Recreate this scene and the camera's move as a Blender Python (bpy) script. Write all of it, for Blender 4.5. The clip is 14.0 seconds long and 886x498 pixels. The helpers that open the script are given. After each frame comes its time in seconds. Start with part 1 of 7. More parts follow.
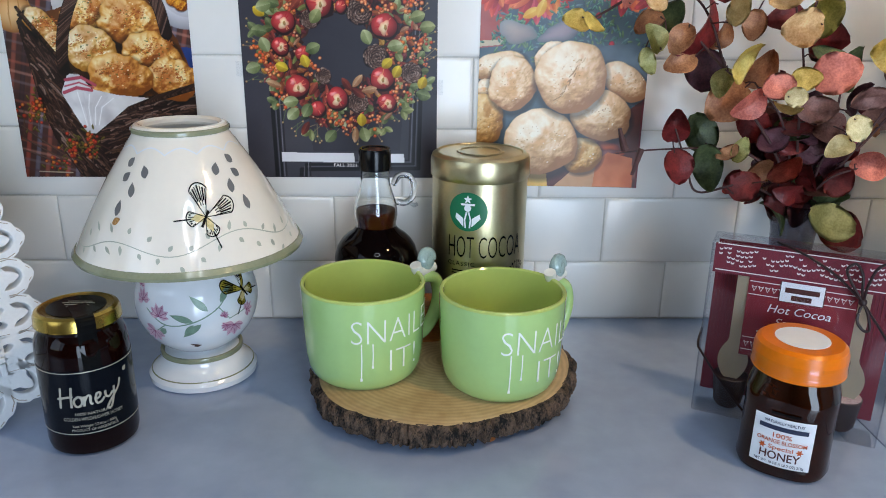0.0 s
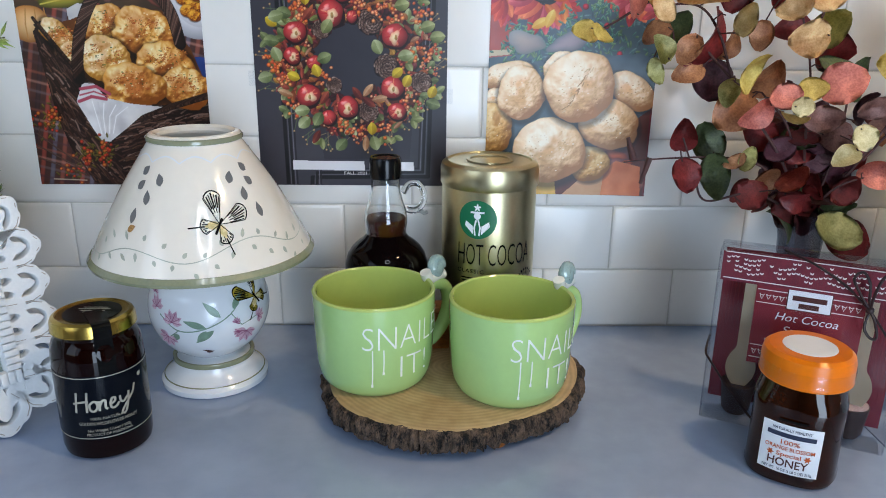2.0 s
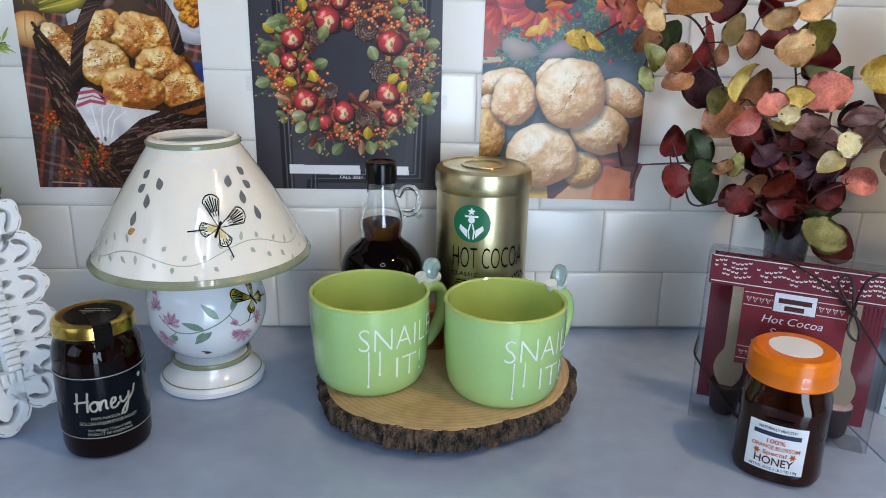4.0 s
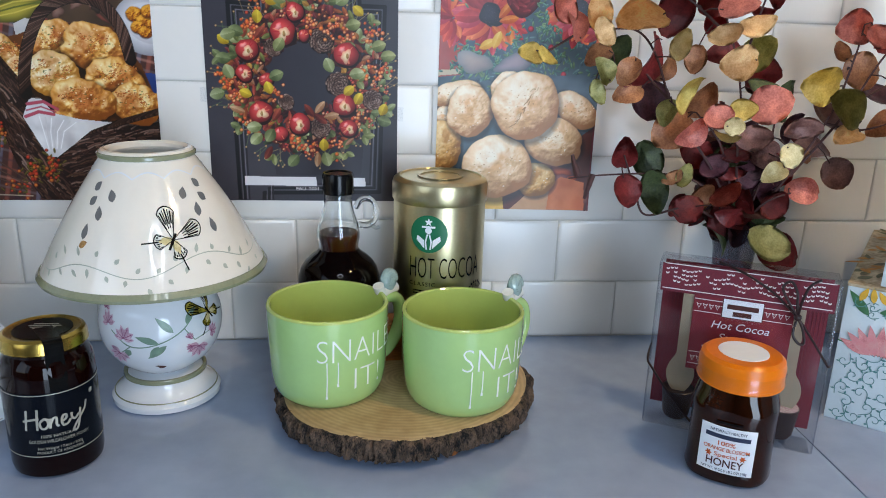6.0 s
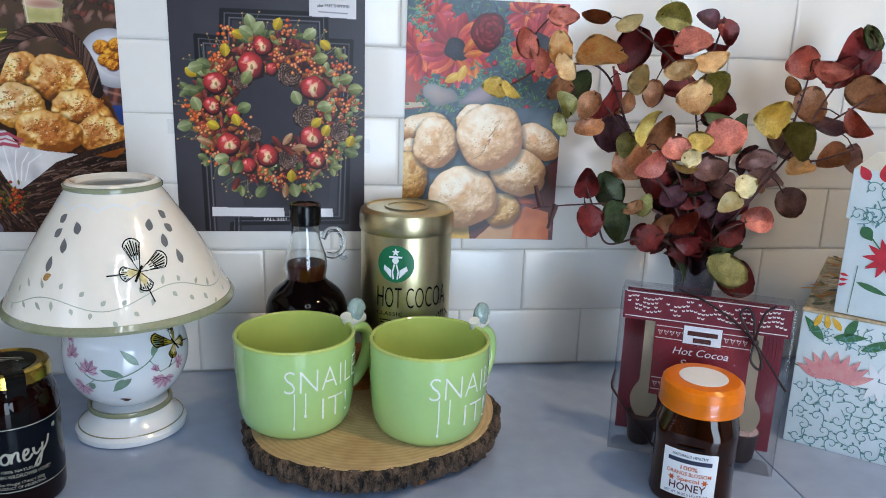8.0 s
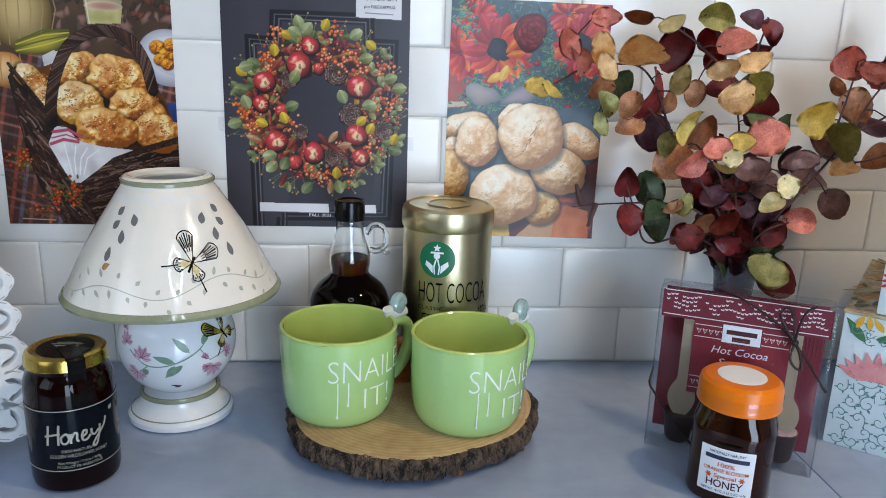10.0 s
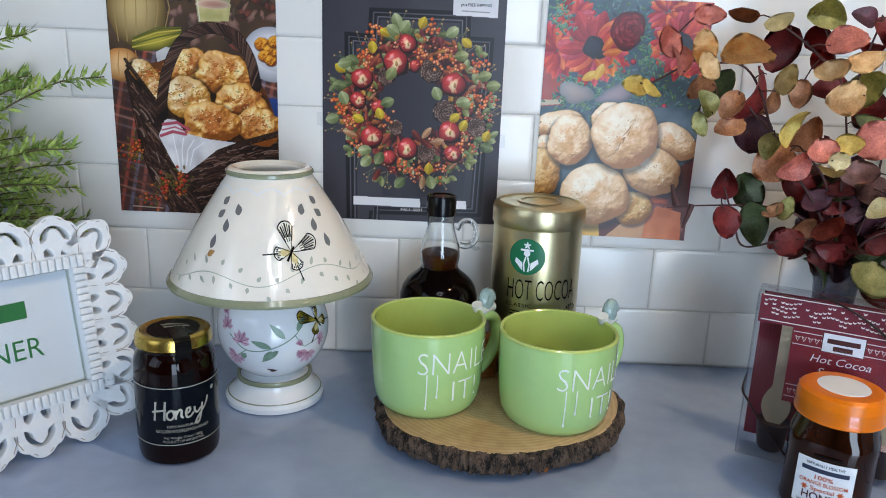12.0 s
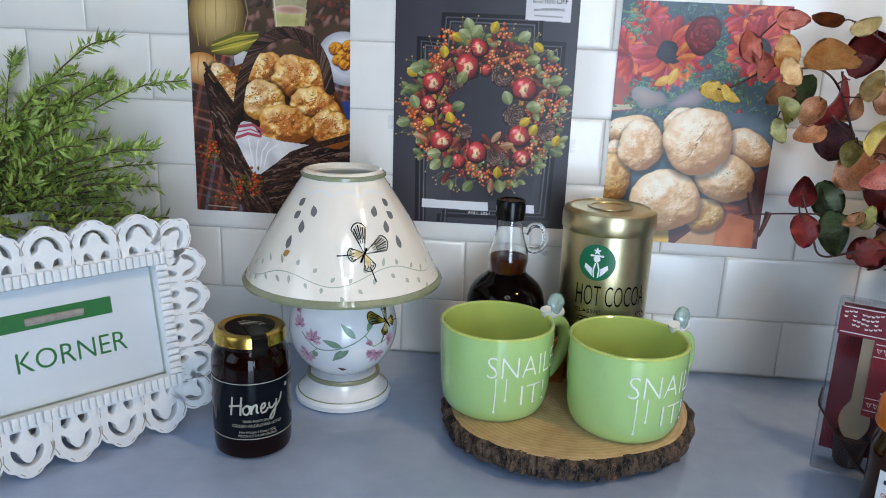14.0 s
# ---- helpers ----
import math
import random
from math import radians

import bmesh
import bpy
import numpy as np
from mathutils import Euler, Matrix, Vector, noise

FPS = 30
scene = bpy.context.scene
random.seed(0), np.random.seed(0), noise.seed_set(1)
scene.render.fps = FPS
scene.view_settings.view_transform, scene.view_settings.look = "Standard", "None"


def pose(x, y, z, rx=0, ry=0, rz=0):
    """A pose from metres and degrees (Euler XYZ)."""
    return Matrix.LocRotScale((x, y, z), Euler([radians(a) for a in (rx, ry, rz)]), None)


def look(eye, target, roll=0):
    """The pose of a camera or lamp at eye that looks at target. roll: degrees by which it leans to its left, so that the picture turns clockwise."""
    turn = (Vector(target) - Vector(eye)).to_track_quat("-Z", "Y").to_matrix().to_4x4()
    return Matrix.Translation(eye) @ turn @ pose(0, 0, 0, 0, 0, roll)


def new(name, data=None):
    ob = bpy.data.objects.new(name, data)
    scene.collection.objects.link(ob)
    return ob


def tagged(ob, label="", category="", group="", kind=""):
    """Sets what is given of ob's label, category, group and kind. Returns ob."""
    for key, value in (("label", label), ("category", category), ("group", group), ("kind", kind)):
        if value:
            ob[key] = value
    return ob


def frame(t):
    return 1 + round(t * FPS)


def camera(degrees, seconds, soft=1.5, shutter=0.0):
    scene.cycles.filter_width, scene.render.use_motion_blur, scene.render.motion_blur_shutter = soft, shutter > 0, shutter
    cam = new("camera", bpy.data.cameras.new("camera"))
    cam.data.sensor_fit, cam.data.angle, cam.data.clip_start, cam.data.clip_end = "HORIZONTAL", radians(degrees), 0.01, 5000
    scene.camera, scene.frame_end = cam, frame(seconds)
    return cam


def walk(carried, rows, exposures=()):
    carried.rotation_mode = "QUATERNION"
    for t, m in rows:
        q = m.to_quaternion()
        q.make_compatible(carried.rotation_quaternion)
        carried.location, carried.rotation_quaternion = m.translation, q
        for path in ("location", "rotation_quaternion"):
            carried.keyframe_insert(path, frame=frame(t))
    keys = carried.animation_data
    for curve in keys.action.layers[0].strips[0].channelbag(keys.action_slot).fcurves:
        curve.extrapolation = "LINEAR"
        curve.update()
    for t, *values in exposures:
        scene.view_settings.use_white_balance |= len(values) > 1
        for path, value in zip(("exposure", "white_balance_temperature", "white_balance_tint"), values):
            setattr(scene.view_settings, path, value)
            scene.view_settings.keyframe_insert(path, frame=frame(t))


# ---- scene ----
cam = camera(60.8, 14.0, soft=0.95)
PATH = [
    (0, (-0.21, -0.832, 0.369), (-0.154, 1.061, -0.272), 0.7),
    (0.5, (-0.21, -0.833, 0.37), (-0.159, 1.062, -0.267), 0.6),
    (1, (-0.213, -0.835, 0.371), (-0.165, 1.061, -0.262), 0.7),
    (1.5, (-0.215, -0.837, 0.372), (-0.167, 1.061, -0.257), 0.7),
    (2, (-0.215, -0.839, 0.372), (-0.172, 1.06, -0.252), 0.7),
    (4.5, (-0.221, -0.853, 0.377), (-0.135, 1.048, -0.237), 1.2),
    (5, (-0.222, -0.853, 0.377), (-0.11, 1.049, -0.232), 1.3),
    (5.5, (-0.221, -0.855, 0.377), (-0.078, 1.048, -0.221), 1.4),
    (6, (-0.221, -0.857, 0.377), (-0.037, 1.047, -0.208), 1.6),
    (6.5, (-0.221, -0.86, 0.378), (-0.003, 1.047, -0.187), 1.7),
    (7, (-0.219, -0.863, 0.381), (0.035, 1.046, -0.159), 1.8),
    (7.2, (-0.217, -0.864, 0.381), (0.048, 1.046, -0.149), 1.9),
    (9.3, (-0.223, -0.878, 0.383), (0.017, 1.041, -0.123), 1.9),
    (9.5, (-0.223, -0.881, 0.383), (-0.004, 1.041, -0.125), 1.9),
    (10, (-0.225, -0.882, 0.381), (-0.058, 1.044, -0.132), 1.9),
    (10.5, (-0.226, -0.882, 0.381), (-0.108, 1.046, -0.138), 1.9),
    (11, (-0.231, -0.884, 0.38), (-0.17, 1.047, -0.138), 2.0),
    (11.5, (-0.235, -0.886, 0.379), (-0.22, 1.045, -0.142), 2.0),
    (12, (-0.24, -0.889, 0.38), (-0.274, 1.041, -0.144), 2.1),
    (12.5, (-0.244, -0.891, 0.382), (-0.32, 1.037, -0.143), 2.1),
    (13, (-0.248, -0.893, 0.383), (-0.368, 1.033, -0.142), 2.1),
    (13.5, (-0.252, -0.894, 0.384), (-0.402, 1.03, -0.141), 2.1),
    (14, (-0.259, -0.894, 0.383), (-0.428, 1.028, -0.143), 2.1),
]
walk(cam, [(t, look(eye, target, roll)) for t, eye, target, roll in PATH])

# ---- light ----
world = bpy.data.worlds.new("world")
scene.world = world
world.use_nodes = True
sky = world.node_tree.nodes.new("ShaderNodeTexSky")
sky.sky_type, sky.sun_disc, sky.sun_elevation, sky.sun_rotation = "NISHITA", False, radians(35), radians(200)
world.node_tree.links.new(sky.outputs[0], world.node_tree.nodes["Background"].inputs[0])
world.node_tree.nodes["Background"].inputs[1].default_value = 0.1


def area_lamp(name, m, sx, sy, watts, colour):
    d = bpy.data.lights.new(name, "AREA")
    d.shape, d.size, d.size_y, d.energy, d.color = "RECTANGLE", sx, sy, watts, colour
    ob = new(name, d)
    ob.matrix_world = m
    return ob


# bluish fill from an assumed west window, then daylight of the unseen south door
area_lamp("window_daylight", look((-1.72, -1.9, 0.85), (0, -0.6, 0.1)), 1.3, 1.1, 6, (0.58, 0.76, 1.0))
area_lamp("window_daylight", look((0.62, -3.14, 0.2), (0.55, 0, 0.2)), 1.1, 2.0, 70, (0.61, 0.78, 1.0))


# ---- materials ----
def lin(h):
    h = h.lstrip("#")
    return tuple((v / 12.92 if v <= 0.04045 else ((v + 0.055) / 1.055) ** 2.4) for v in (int(h[i:i + 2], 16) / 255 for i in (0, 2, 4))) + (1.0,)


def mat(name, colour, rough=0.5, metal=0.0, vary=0.08, scale=40.0, bump=0.0, bump_scale=200.0, coat=0.0, second=None,
        trans=0.0, ior=1.5, stretch=None, subsurface=0.0, rough_vary=0.0, per_object=0.0, vertex=False, tight=0.16):
    m = bpy.data.materials.new(name)
    m.use_nodes = True
    n, l = m.node_tree.nodes, m.node_tree.links
    p = n["Principled BSDF"]
    colour = lin(colour) if isinstance(colour, str) else colour
    second = lin(second) if isinstance(second, str) else second
    p.inputs["Roughness"].default_value, p.inputs["Metallic"].default_value = rough, metal
    p.inputs["IOR"].default_value = ior
    p.inputs["Transmission Weight"].default_value = trans
    p.inputs["Coat Weight"].default_value = coat
    p.inputs["Coat Roughness"].default_value = 0.04
    if subsurface:
        p.inputs["Subsurface Weight"].default_value = subsurface
        p.inputs["Subsurface Scale"].default_value = 0.004
    tc = n.new("ShaderNodeTexCoord")
    src = tc.outputs["Object"]
    if stretch:
        mp = n.new("ShaderNodeMapping")
        mp.inputs["Scale"].default_value = stretch
        l.new(src, mp.inputs["Vector"])
        src = mp.outputs["Vector"]
    big = n.new("ShaderNodeTexNoise")
    big.inputs["Scale"].default_value, big.inputs["Detail"].default_value = scale, 6
    l.new(src, big.inputs["Vector"])
    fine = n.new("ShaderNodeTexNoise")
    fine.inputs["Scale"].default_value, fine.inputs["Detail"].default_value = scale * 7, 4
    l.new(src, fine.inputs["Vector"])
    mixf = n.new("ShaderNodeMath")
    mixf.operation = "MULTIPLY_ADD"
    l.new(fine.outputs["Fac"], mixf.inputs[0])
    mixf.inputs[1].default_value = 0.4
    half = n.new("ShaderNodeMath")
    half.operation = "MULTIPLY"
    half.inputs[1].default_value = 0.6
    l.new(big.outputs["Fac"], half.inputs[0])
    l.new(half.outputs[0], mixf.inputs[2])
    ramp = n.new("ShaderNodeValToRGB")
    ramp.color_ramp.elements[0].position, ramp.color_ramp.elements[1].position = 0.5 - tight, 0.5 + tight
    a = tuple(max(0.0, v * (1 - vary)) for v in colour[:3]) + (1,)
    b = second or tuple(min(1.0, v * (1 + vary)) for v in colour[:3]) + (1,)
    ramp.color_ramp.elements[0].color, ramp.color_ramp.elements[1].color = a, b
    l.new(mixf.outputs[0], ramp.inputs["Fac"])
    out = ramp.outputs["Color"]
    if vertex:
        vc = n.new("ShaderNodeVertexColor")
        vc.layer_name = "Col"
        mx = n.new("ShaderNodeMix")
        mx.data_type, mx.blend_type = "RGBA", "MULTIPLY"
        mx.inputs[0].default_value = 1.0
        l.new(vc.outputs["Color"], mx.inputs[6])
        l.new(out, mx.inputs[7])
        out = mx.outputs[2]
    if per_object:
        oi = n.new("ShaderNodeObjectInfo")
        mr = n.new("ShaderNodeMapRange")
        mr.inputs["To Min"].default_value, mr.inputs["To Max"].default_value = 1 - per_object, 1 + per_object
        l.new(oi.outputs["Random"], mr.inputs["Value"])
        hs = n.new("ShaderNodeHueSaturation")
        l.new(mr.outputs["Result"], hs.inputs["Value"])
        l.new(out, hs.inputs["Color"])
        out = hs.outputs["Color"]
    l.new(out, p.inputs["Base Color"])
    if rough_vary:
        rr = n.new("ShaderNodeMapRange")
        rr.inputs["To Min"].default_value, rr.inputs["To Max"].default_value = max(0.02, rough - rough_vary), rough + rough_vary
        l.new(big.outputs["Fac"], rr.inputs["Value"])
        l.new(rr.outputs["Result"], p.inputs["Roughness"])
    if bump:
        bn = n.new("ShaderNodeTexNoise")
        bn.inputs["Scale"].default_value, bn.inputs["Detail"].default_value = bump_scale, 5
        l.new(src, bn.inputs["Vector"])
        bp = n.new("ShaderNodeBump")
        bp.inputs["Strength"].default_value, bp.inputs["Distance"].default_value = 1.0, bump
        l.new(bn.outputs["Fac"], bp.inputs["Height"])
        l.new(bp.outputs["Normal"], p.inputs["Normal"])
    return m


M = {}
M["tile"] = mat("glazed white tile", "#e9e7e3", 0.20, vary=0.015, scale=9, bump=0.00012, bump_scale=16, per_object=0.015)
M["grout"] = mat("white grout", "#cfccc6", 0.8, vary=0.06, bump=0.0004, bump_scale=900)
# white stone, with the blue cast of the daylight put into its colour
M["quartz"] = mat("white quartz", "#9aabca", 0.07, vary=0.04, scale=6, second="#a8b8d4", rough_vary=0.03)
# for the unseen walls and ceiling, dark to hold down fill and reflections
M["room"] = mat("dark unseen room paint", "#6a655f", 0.7, vary=0.04, bump=0.0003, bump_scale=300)
M["paint"] = mat("wall paint", "#dcd8d0", 0.7, vary=0.03, bump=0.0003, bump_scale=300)
M["floor"] = mat("floor wood", "#8a6a4c", 0.45, vary=0.2, scale=6, stretch=(1, 8, 1))
M["cream"] = mat("cream glaze", "#f3ece0", 0.12, vary=0.02, scale=20, coat=0.6)
M["white_glaze"] = mat("white glaze", "#eceff3", 0.10, vary=0.02, scale=20, coat=0.6)
M["sage"] = mat("sage glaze", "#8f9276", 0.2, vary=0.10, scale=60, coat=0.5)
M["lime"] = mat("lime glaze", "#aed286", 0.12, vary=0.03, scale=25, coat=0.7, bump=0.00015, bump_scale=90)
M["lime_in"] = mat("lime glaze inside", "#bed073", 0.15, vary=0.03, scale=25, coat=0.6)
M["letter_white"] = mat("white lettering", "#eef3ea", 0.35, vary=0.05, scale=300)
M["bark"] = mat("bark", "#060403", 0.85, vary=0.6, scale=120, second="#6d5848", bump=0.006, bump_scale=170, stretch=(1, 1, 0.5), tight=0.09)
M["wood"] = mat("cut wood", "#b8966a", 0.55, vary=0.1, scale=12, second="#d2b48a", bump=0.0003, bump_scale=300)
rings = M["wood"].node_tree.nodes.new("ShaderNodeTexWave")
rings.wave_type, rings.rings_direction = "RINGS", "Z"
rings.inputs["Scale"].default_value, rings.inputs["Distortion"].default_value, rings.inputs["Detail"].default_value, rings.inputs["Detail Scale"].default_value = 62, 2.2, 3, 1.2
ring_tone = M["wood"].node_tree.nodes.new("ShaderNodeMapRange")
ring_tone.inputs["To Min"].default_value, ring_tone.inputs["To Max"].default_value = 0.86, 1.04
ring_mix = M["wood"].node_tree.nodes.new("ShaderNodeHueSaturation")
wood_links = M["wood"].node_tree.links
wood_base = M["wood"].node_tree.nodes["Principled BSDF"].inputs["Base Color"]
wood_links.new(M["wood"].node_tree.nodes["Texture Coordinate"].outputs["Object"], rings.inputs["Vector"])
wood_links.new(rings.outputs["Fac"], ring_tone.inputs["Value"])
wood_links.new(ring_tone.outputs["Result"], ring_mix.inputs["Value"])
wood_links.new(wood_base.links[0].from_socket, ring_mix.inputs["Color"])
wood_links.new(ring_mix.outputs["Color"], wood_base)
M["gold"] = mat("gold metal", "#b89a4c", 0.24, 1.0, vary=0.08, scale=30, rough_vary=0.06)
M["tin"] = mat("champagne gold tin", "#cdc19a", 0.30, 1.0, vary=0.06, scale=60, rough_vary=0.05, bump=0.0001, bump_scale=900)
M["black_cap"] = mat("black plastic", "#07080a", 0.2, vary=0.15, ior=1.35)
M["syrup"] = mat("dark syrup", "#080202", 0.05, vary=0.1, ior=1.27)
M["syrup_red"] = mat("red syrup", "#280803", 0.06, vary=0.2, ior=1.33)
M["honey"] = mat("dark honey", "#120302", 0.04, vary=0.25, scale=30, ior=1.33)
M["amber"] = mat("amber honey", "#140602", 0.06, vary=0.35, scale=50, second="#351303", ior=1.45)
M["navy"] = mat("navy label", "#050912", 0.16, vary=0.12, ior=1.3)
M["silver"] = mat("silver ink", "#b9b5a6", 0.35, 0.4, vary=0.06)
M["orange"] = mat("orange plastic", "#e67704", 0.3, vary=0.06, scale=40, ior=1.4)
M["paper"] = mat("white paper", "#eceef2", 0.6, vary=0.02, scale=80)
M["ink_navy"] = mat("navy ink", "#27304a", 0.5, vary=0.08)
M["ink_orange"] = mat("orange ink", "#c5571d", 0.5, vary=0.08)
M["ink_brown"] = mat("brown ink", "#4a1c18", 0.5, vary=0.08)
M["ink_black"] = mat("black ink", "#070706", 0.2, vary=0.1, ior=1.3)
M["ink_green"] = mat("green ink", "#2c7a3c", 0.6, vary=0.1)
M["logo_green"] = mat("logo green", "#0d6a45", 0.4, vary=0.05)
M["crimson"] = mat("crimson card", "#7d1626", 0.55, vary=0.08, scale=60)
M["crimson_knit"] = mat("crimson ribbed paper", "#6f1a2c", 0.7, vary=0.18, scale=260, stretch=(3, 1, 0.4))
M["card_white"] = mat("white print", "#e8dfdc", 0.6, vary=0.05)
M["spoonwood"] = mat("birch spoon", "#cfc0a4", 0.6, vary=0.06, scale=40, stretch=(1, 1, 0.2))
M["cocoa"] = mat("chocolate", "#2a1a18", 0.5, vary=0.2, scale=80, bump=0.0006)
M["sprinkle"] = mat("peppermint crumbs", "#b05c66", 0.5, vary=0.5, scale=900, second="#eadbd8", bump=0.001, bump_scale=900)
M["cord"] = mat("brown cord", "#231012", 0.5, vary=0.2)
M["frame_white"] = mat("white washed wood", "#e6e8ea", 0.55, vary=0.04, scale=50, bump=0.0005, bump_scale=120)
M["frame_grey"] = mat("grey-brown edge", "#a79c92", 0.8, vary=0.3, scale=200)
M["snail_white"] = mat("snail white glaze", "#e9ebe4", 0.15, vary=0.03, coat=0.6)
M["snail_shell"] = mat("snail shell glaze", "#9db6b4", 0.15, vary=0.15, scale=120, coat=0.7)
M["stem"] = mat("eucalyptus stem", "#4a2c2a", 0.7, vary=0.3, scale=80)
M["rosemary"] = mat("rosemary leaf", "#47742a", 0.45, vary=0.35, scale=45, second="#c8dc70")
M["rosemary_stem"] = mat("rosemary stem", "#5d5236", 0.8, vary=0.2)
M["pot"] = mat("pale grey pot", "#b9bfc4", 0.5, vary=0.05)
M["soil"] = mat("soil", "#2a1f17", 0.95, vary=0.4, scale=150, bump=0.003)
M["floral_white"] = mat("floral box paper", "#dde8ec", 0.5, vary=0.03, scale=60)
M["lid_print"] = mat("brown floral lid print", "#b99a6c", 0.55, vary=0.5, scale=34, second="#e3d3b4")
M["pale_pink_ink"] = mat("pale pink petal ink", "#f0b4b0", 0.55, vary=0.2, scale=100, second="#dc8088")
M["teal_ink"] = mat("teal scroll ink", "#5a8c8c", 0.55, vary=0.15)
M["pink_ink"] = mat("pink petal ink", "#d9737c", 0.55, vary=0.2, scale=120, second="#eeb0ac")
M["red_ink"] = mat("red petal ink", "#c22a3c", 0.55, vary=0.2, scale=120)
M["leaf_ink"] = mat("leaf ink", "#3f7048", 0.55, vary=0.25, scale=120)
M["yellow_ink"] = mat("yellow ink", "#d9a835", 0.55, vary=0.2)
M["pale_yellow"] = mat("pale yellow ink", "#dcc070", 0.4, vary=0.3, scale=200, second="#efe0b0")
M["grey_ink"] = mat("grey green ink", "#aeb2a2", 0.4, vary=0.12)
M["sprig_ink"] = mat("grey green glaze ink", "#7f9a86", 0.35, vary=0.25, scale=120)
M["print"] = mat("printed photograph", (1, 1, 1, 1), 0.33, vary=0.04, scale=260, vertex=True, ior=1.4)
M["box_wood"] = mat("reddish brown wood", "#8a4a1c", 0.4, vary=0.35, scale=25, second="#b8702e", stretch=(1, 1, 4))
M["tape"] = mat("clear tape", (0.9, 0.9, 0.9, 1), 0.15, trans=0.95, ior=1.05)


def clear(name, colour, rough=0.02, sheen=0.4):
    # clear sheet: mostly see-through, with a glossy skin
    m = bpy.data.materials.new(name)
    m.use_nodes = True
    n, l = m.node_tree.nodes, m.node_tree.links
    n.remove(n["Principled BSDF"])
    tr, gl, fr, mx = n.new("ShaderNodeBsdfTransparent"), n.new("ShaderNodeBsdfGlossy"), n.new("ShaderNodeMath"), n.new("ShaderNodeMixShader")
    lw = n.new("ShaderNodeLayerWeight")
    lw.inputs["Blend"].default_value = 0.5
    pw = n.new("ShaderNodeMath")
    pw.operation, pw.inputs[1].default_value = "POWER", 3.0
    l.new(lw.outputs["Facing"], pw.inputs[0])
    fr.operation, fr.inputs[1].default_value, fr.inputs[2].default_value = "MULTIPLY_ADD", sheen, 0.035
    l.new(pw.outputs[0], fr.inputs[0])
    tr.inputs[0].default_value = colour
    gl.inputs["Roughness"].default_value = rough
    l.new(fr.outputs[0], mx.inputs[0])
    l.new(tr.outputs[0], mx.inputs[1])
    l.new(gl.outputs[0], mx.inputs[2])
    l.new(mx.outputs[0], n["Material Output"].inputs[0])
    return m


M["glass"] = clear("clear glass", (0.90, 0.92, 0.93, 1), 0.02)
M["thick_glass"] = clear("thick clear glass", (0.86, 0.88, 0.9, 1), 0.02, 0.9)
M["plastic"] = clear("clear plastic", (0.92, 0.93, 0.95, 1), 0.05)
M["solid_glass"] = mat("solid clear glass", (0.95, 0.97, 0.97, 1), 0.02, vary=0.0, trans=1.0, ior=1.48)
M["smoke"] = clear("smoky vase glass", (0.62, 0.62, 0.66, 1), 0.03)


# ---- building helpers ----
def finish(bm, angle=35):
    bmesh.ops.recalc_face_normals(bm, faces=bm.faces[:])
    for e in bm.edges:
        e.smooth = len(e.link_faces) == 2 and e.calc_face_angle(0) < radians(angle)
    for f in bm.faces:
        f.smooth = True
    return bm


def part(name, bm, material, parent, label="", m=None, angle=35):
    finish(bm, angle)
    me = bpy.data.meshes.new(name)
    bm.to_mesh(me)
    bm.free()
    for one in material if isinstance(material, (list, tuple)) else [material]:
        me.materials.append(one)
    ob = new(name, me)
    ob.parent = parent
    if m is not None:
        ob.matrix_basis = m
    if label:
        tagged(ob, label)
    return ob


def thing(name, m, label, category, group="", kind=""):
    ob = new(name)
    ob.empty_display_size = 0.02
    ob.matrix_basis = m
    return tagged(ob, label, category, group, kind)


def lathe(profile, seg=64):
    bm = bmesh.new()
    rings = []
    for r, z in profile:
        if r < 1e-6:
            rings.append([bm.verts.new((0, 0, z))])
        else:
            rings.append([bm.verts.new((r * math.cos(2 * math.pi * k / seg), r * math.sin(2 * math.pi * k / seg), z)) for k in range(seg)])
    for a, b in zip(rings, rings[1:]):
        for k in range(seg):
            j = (k + 1) % seg
            if len(a) == 1 and len(b) == 1:
                continue
            if len(a) == 1:
                bm.faces.new((a[0], b[k], b[j]))
            elif len(b) == 1:
                bm.faces.new((a[k], a[j], b[0]))
            else:
                bm.faces.new((a[k], a[j], b[j], b[k]))
    return bm


def smooth_line(points, n=8):
    # Catmull-Rom through the points
    p = [Vector(q) for q in points]
    p = [2 * p[0] - p[1], *p, 2 * p[-1] - p[-2]]
    out = []
    for i in range(1, len(p) - 2):
        for k in range(n):
            t = k / n
            a, b, c, d = p[i - 1], p[i], p[i + 1], p[i + 2]
            out.append(0.5 * (2 * b + (c - a) * t + (2 * a - 5 * b + 4 * c - d) * t * t + (3 * b - a - 3 * c + d) * t ** 3))
    out.append(p[-2])
    return out


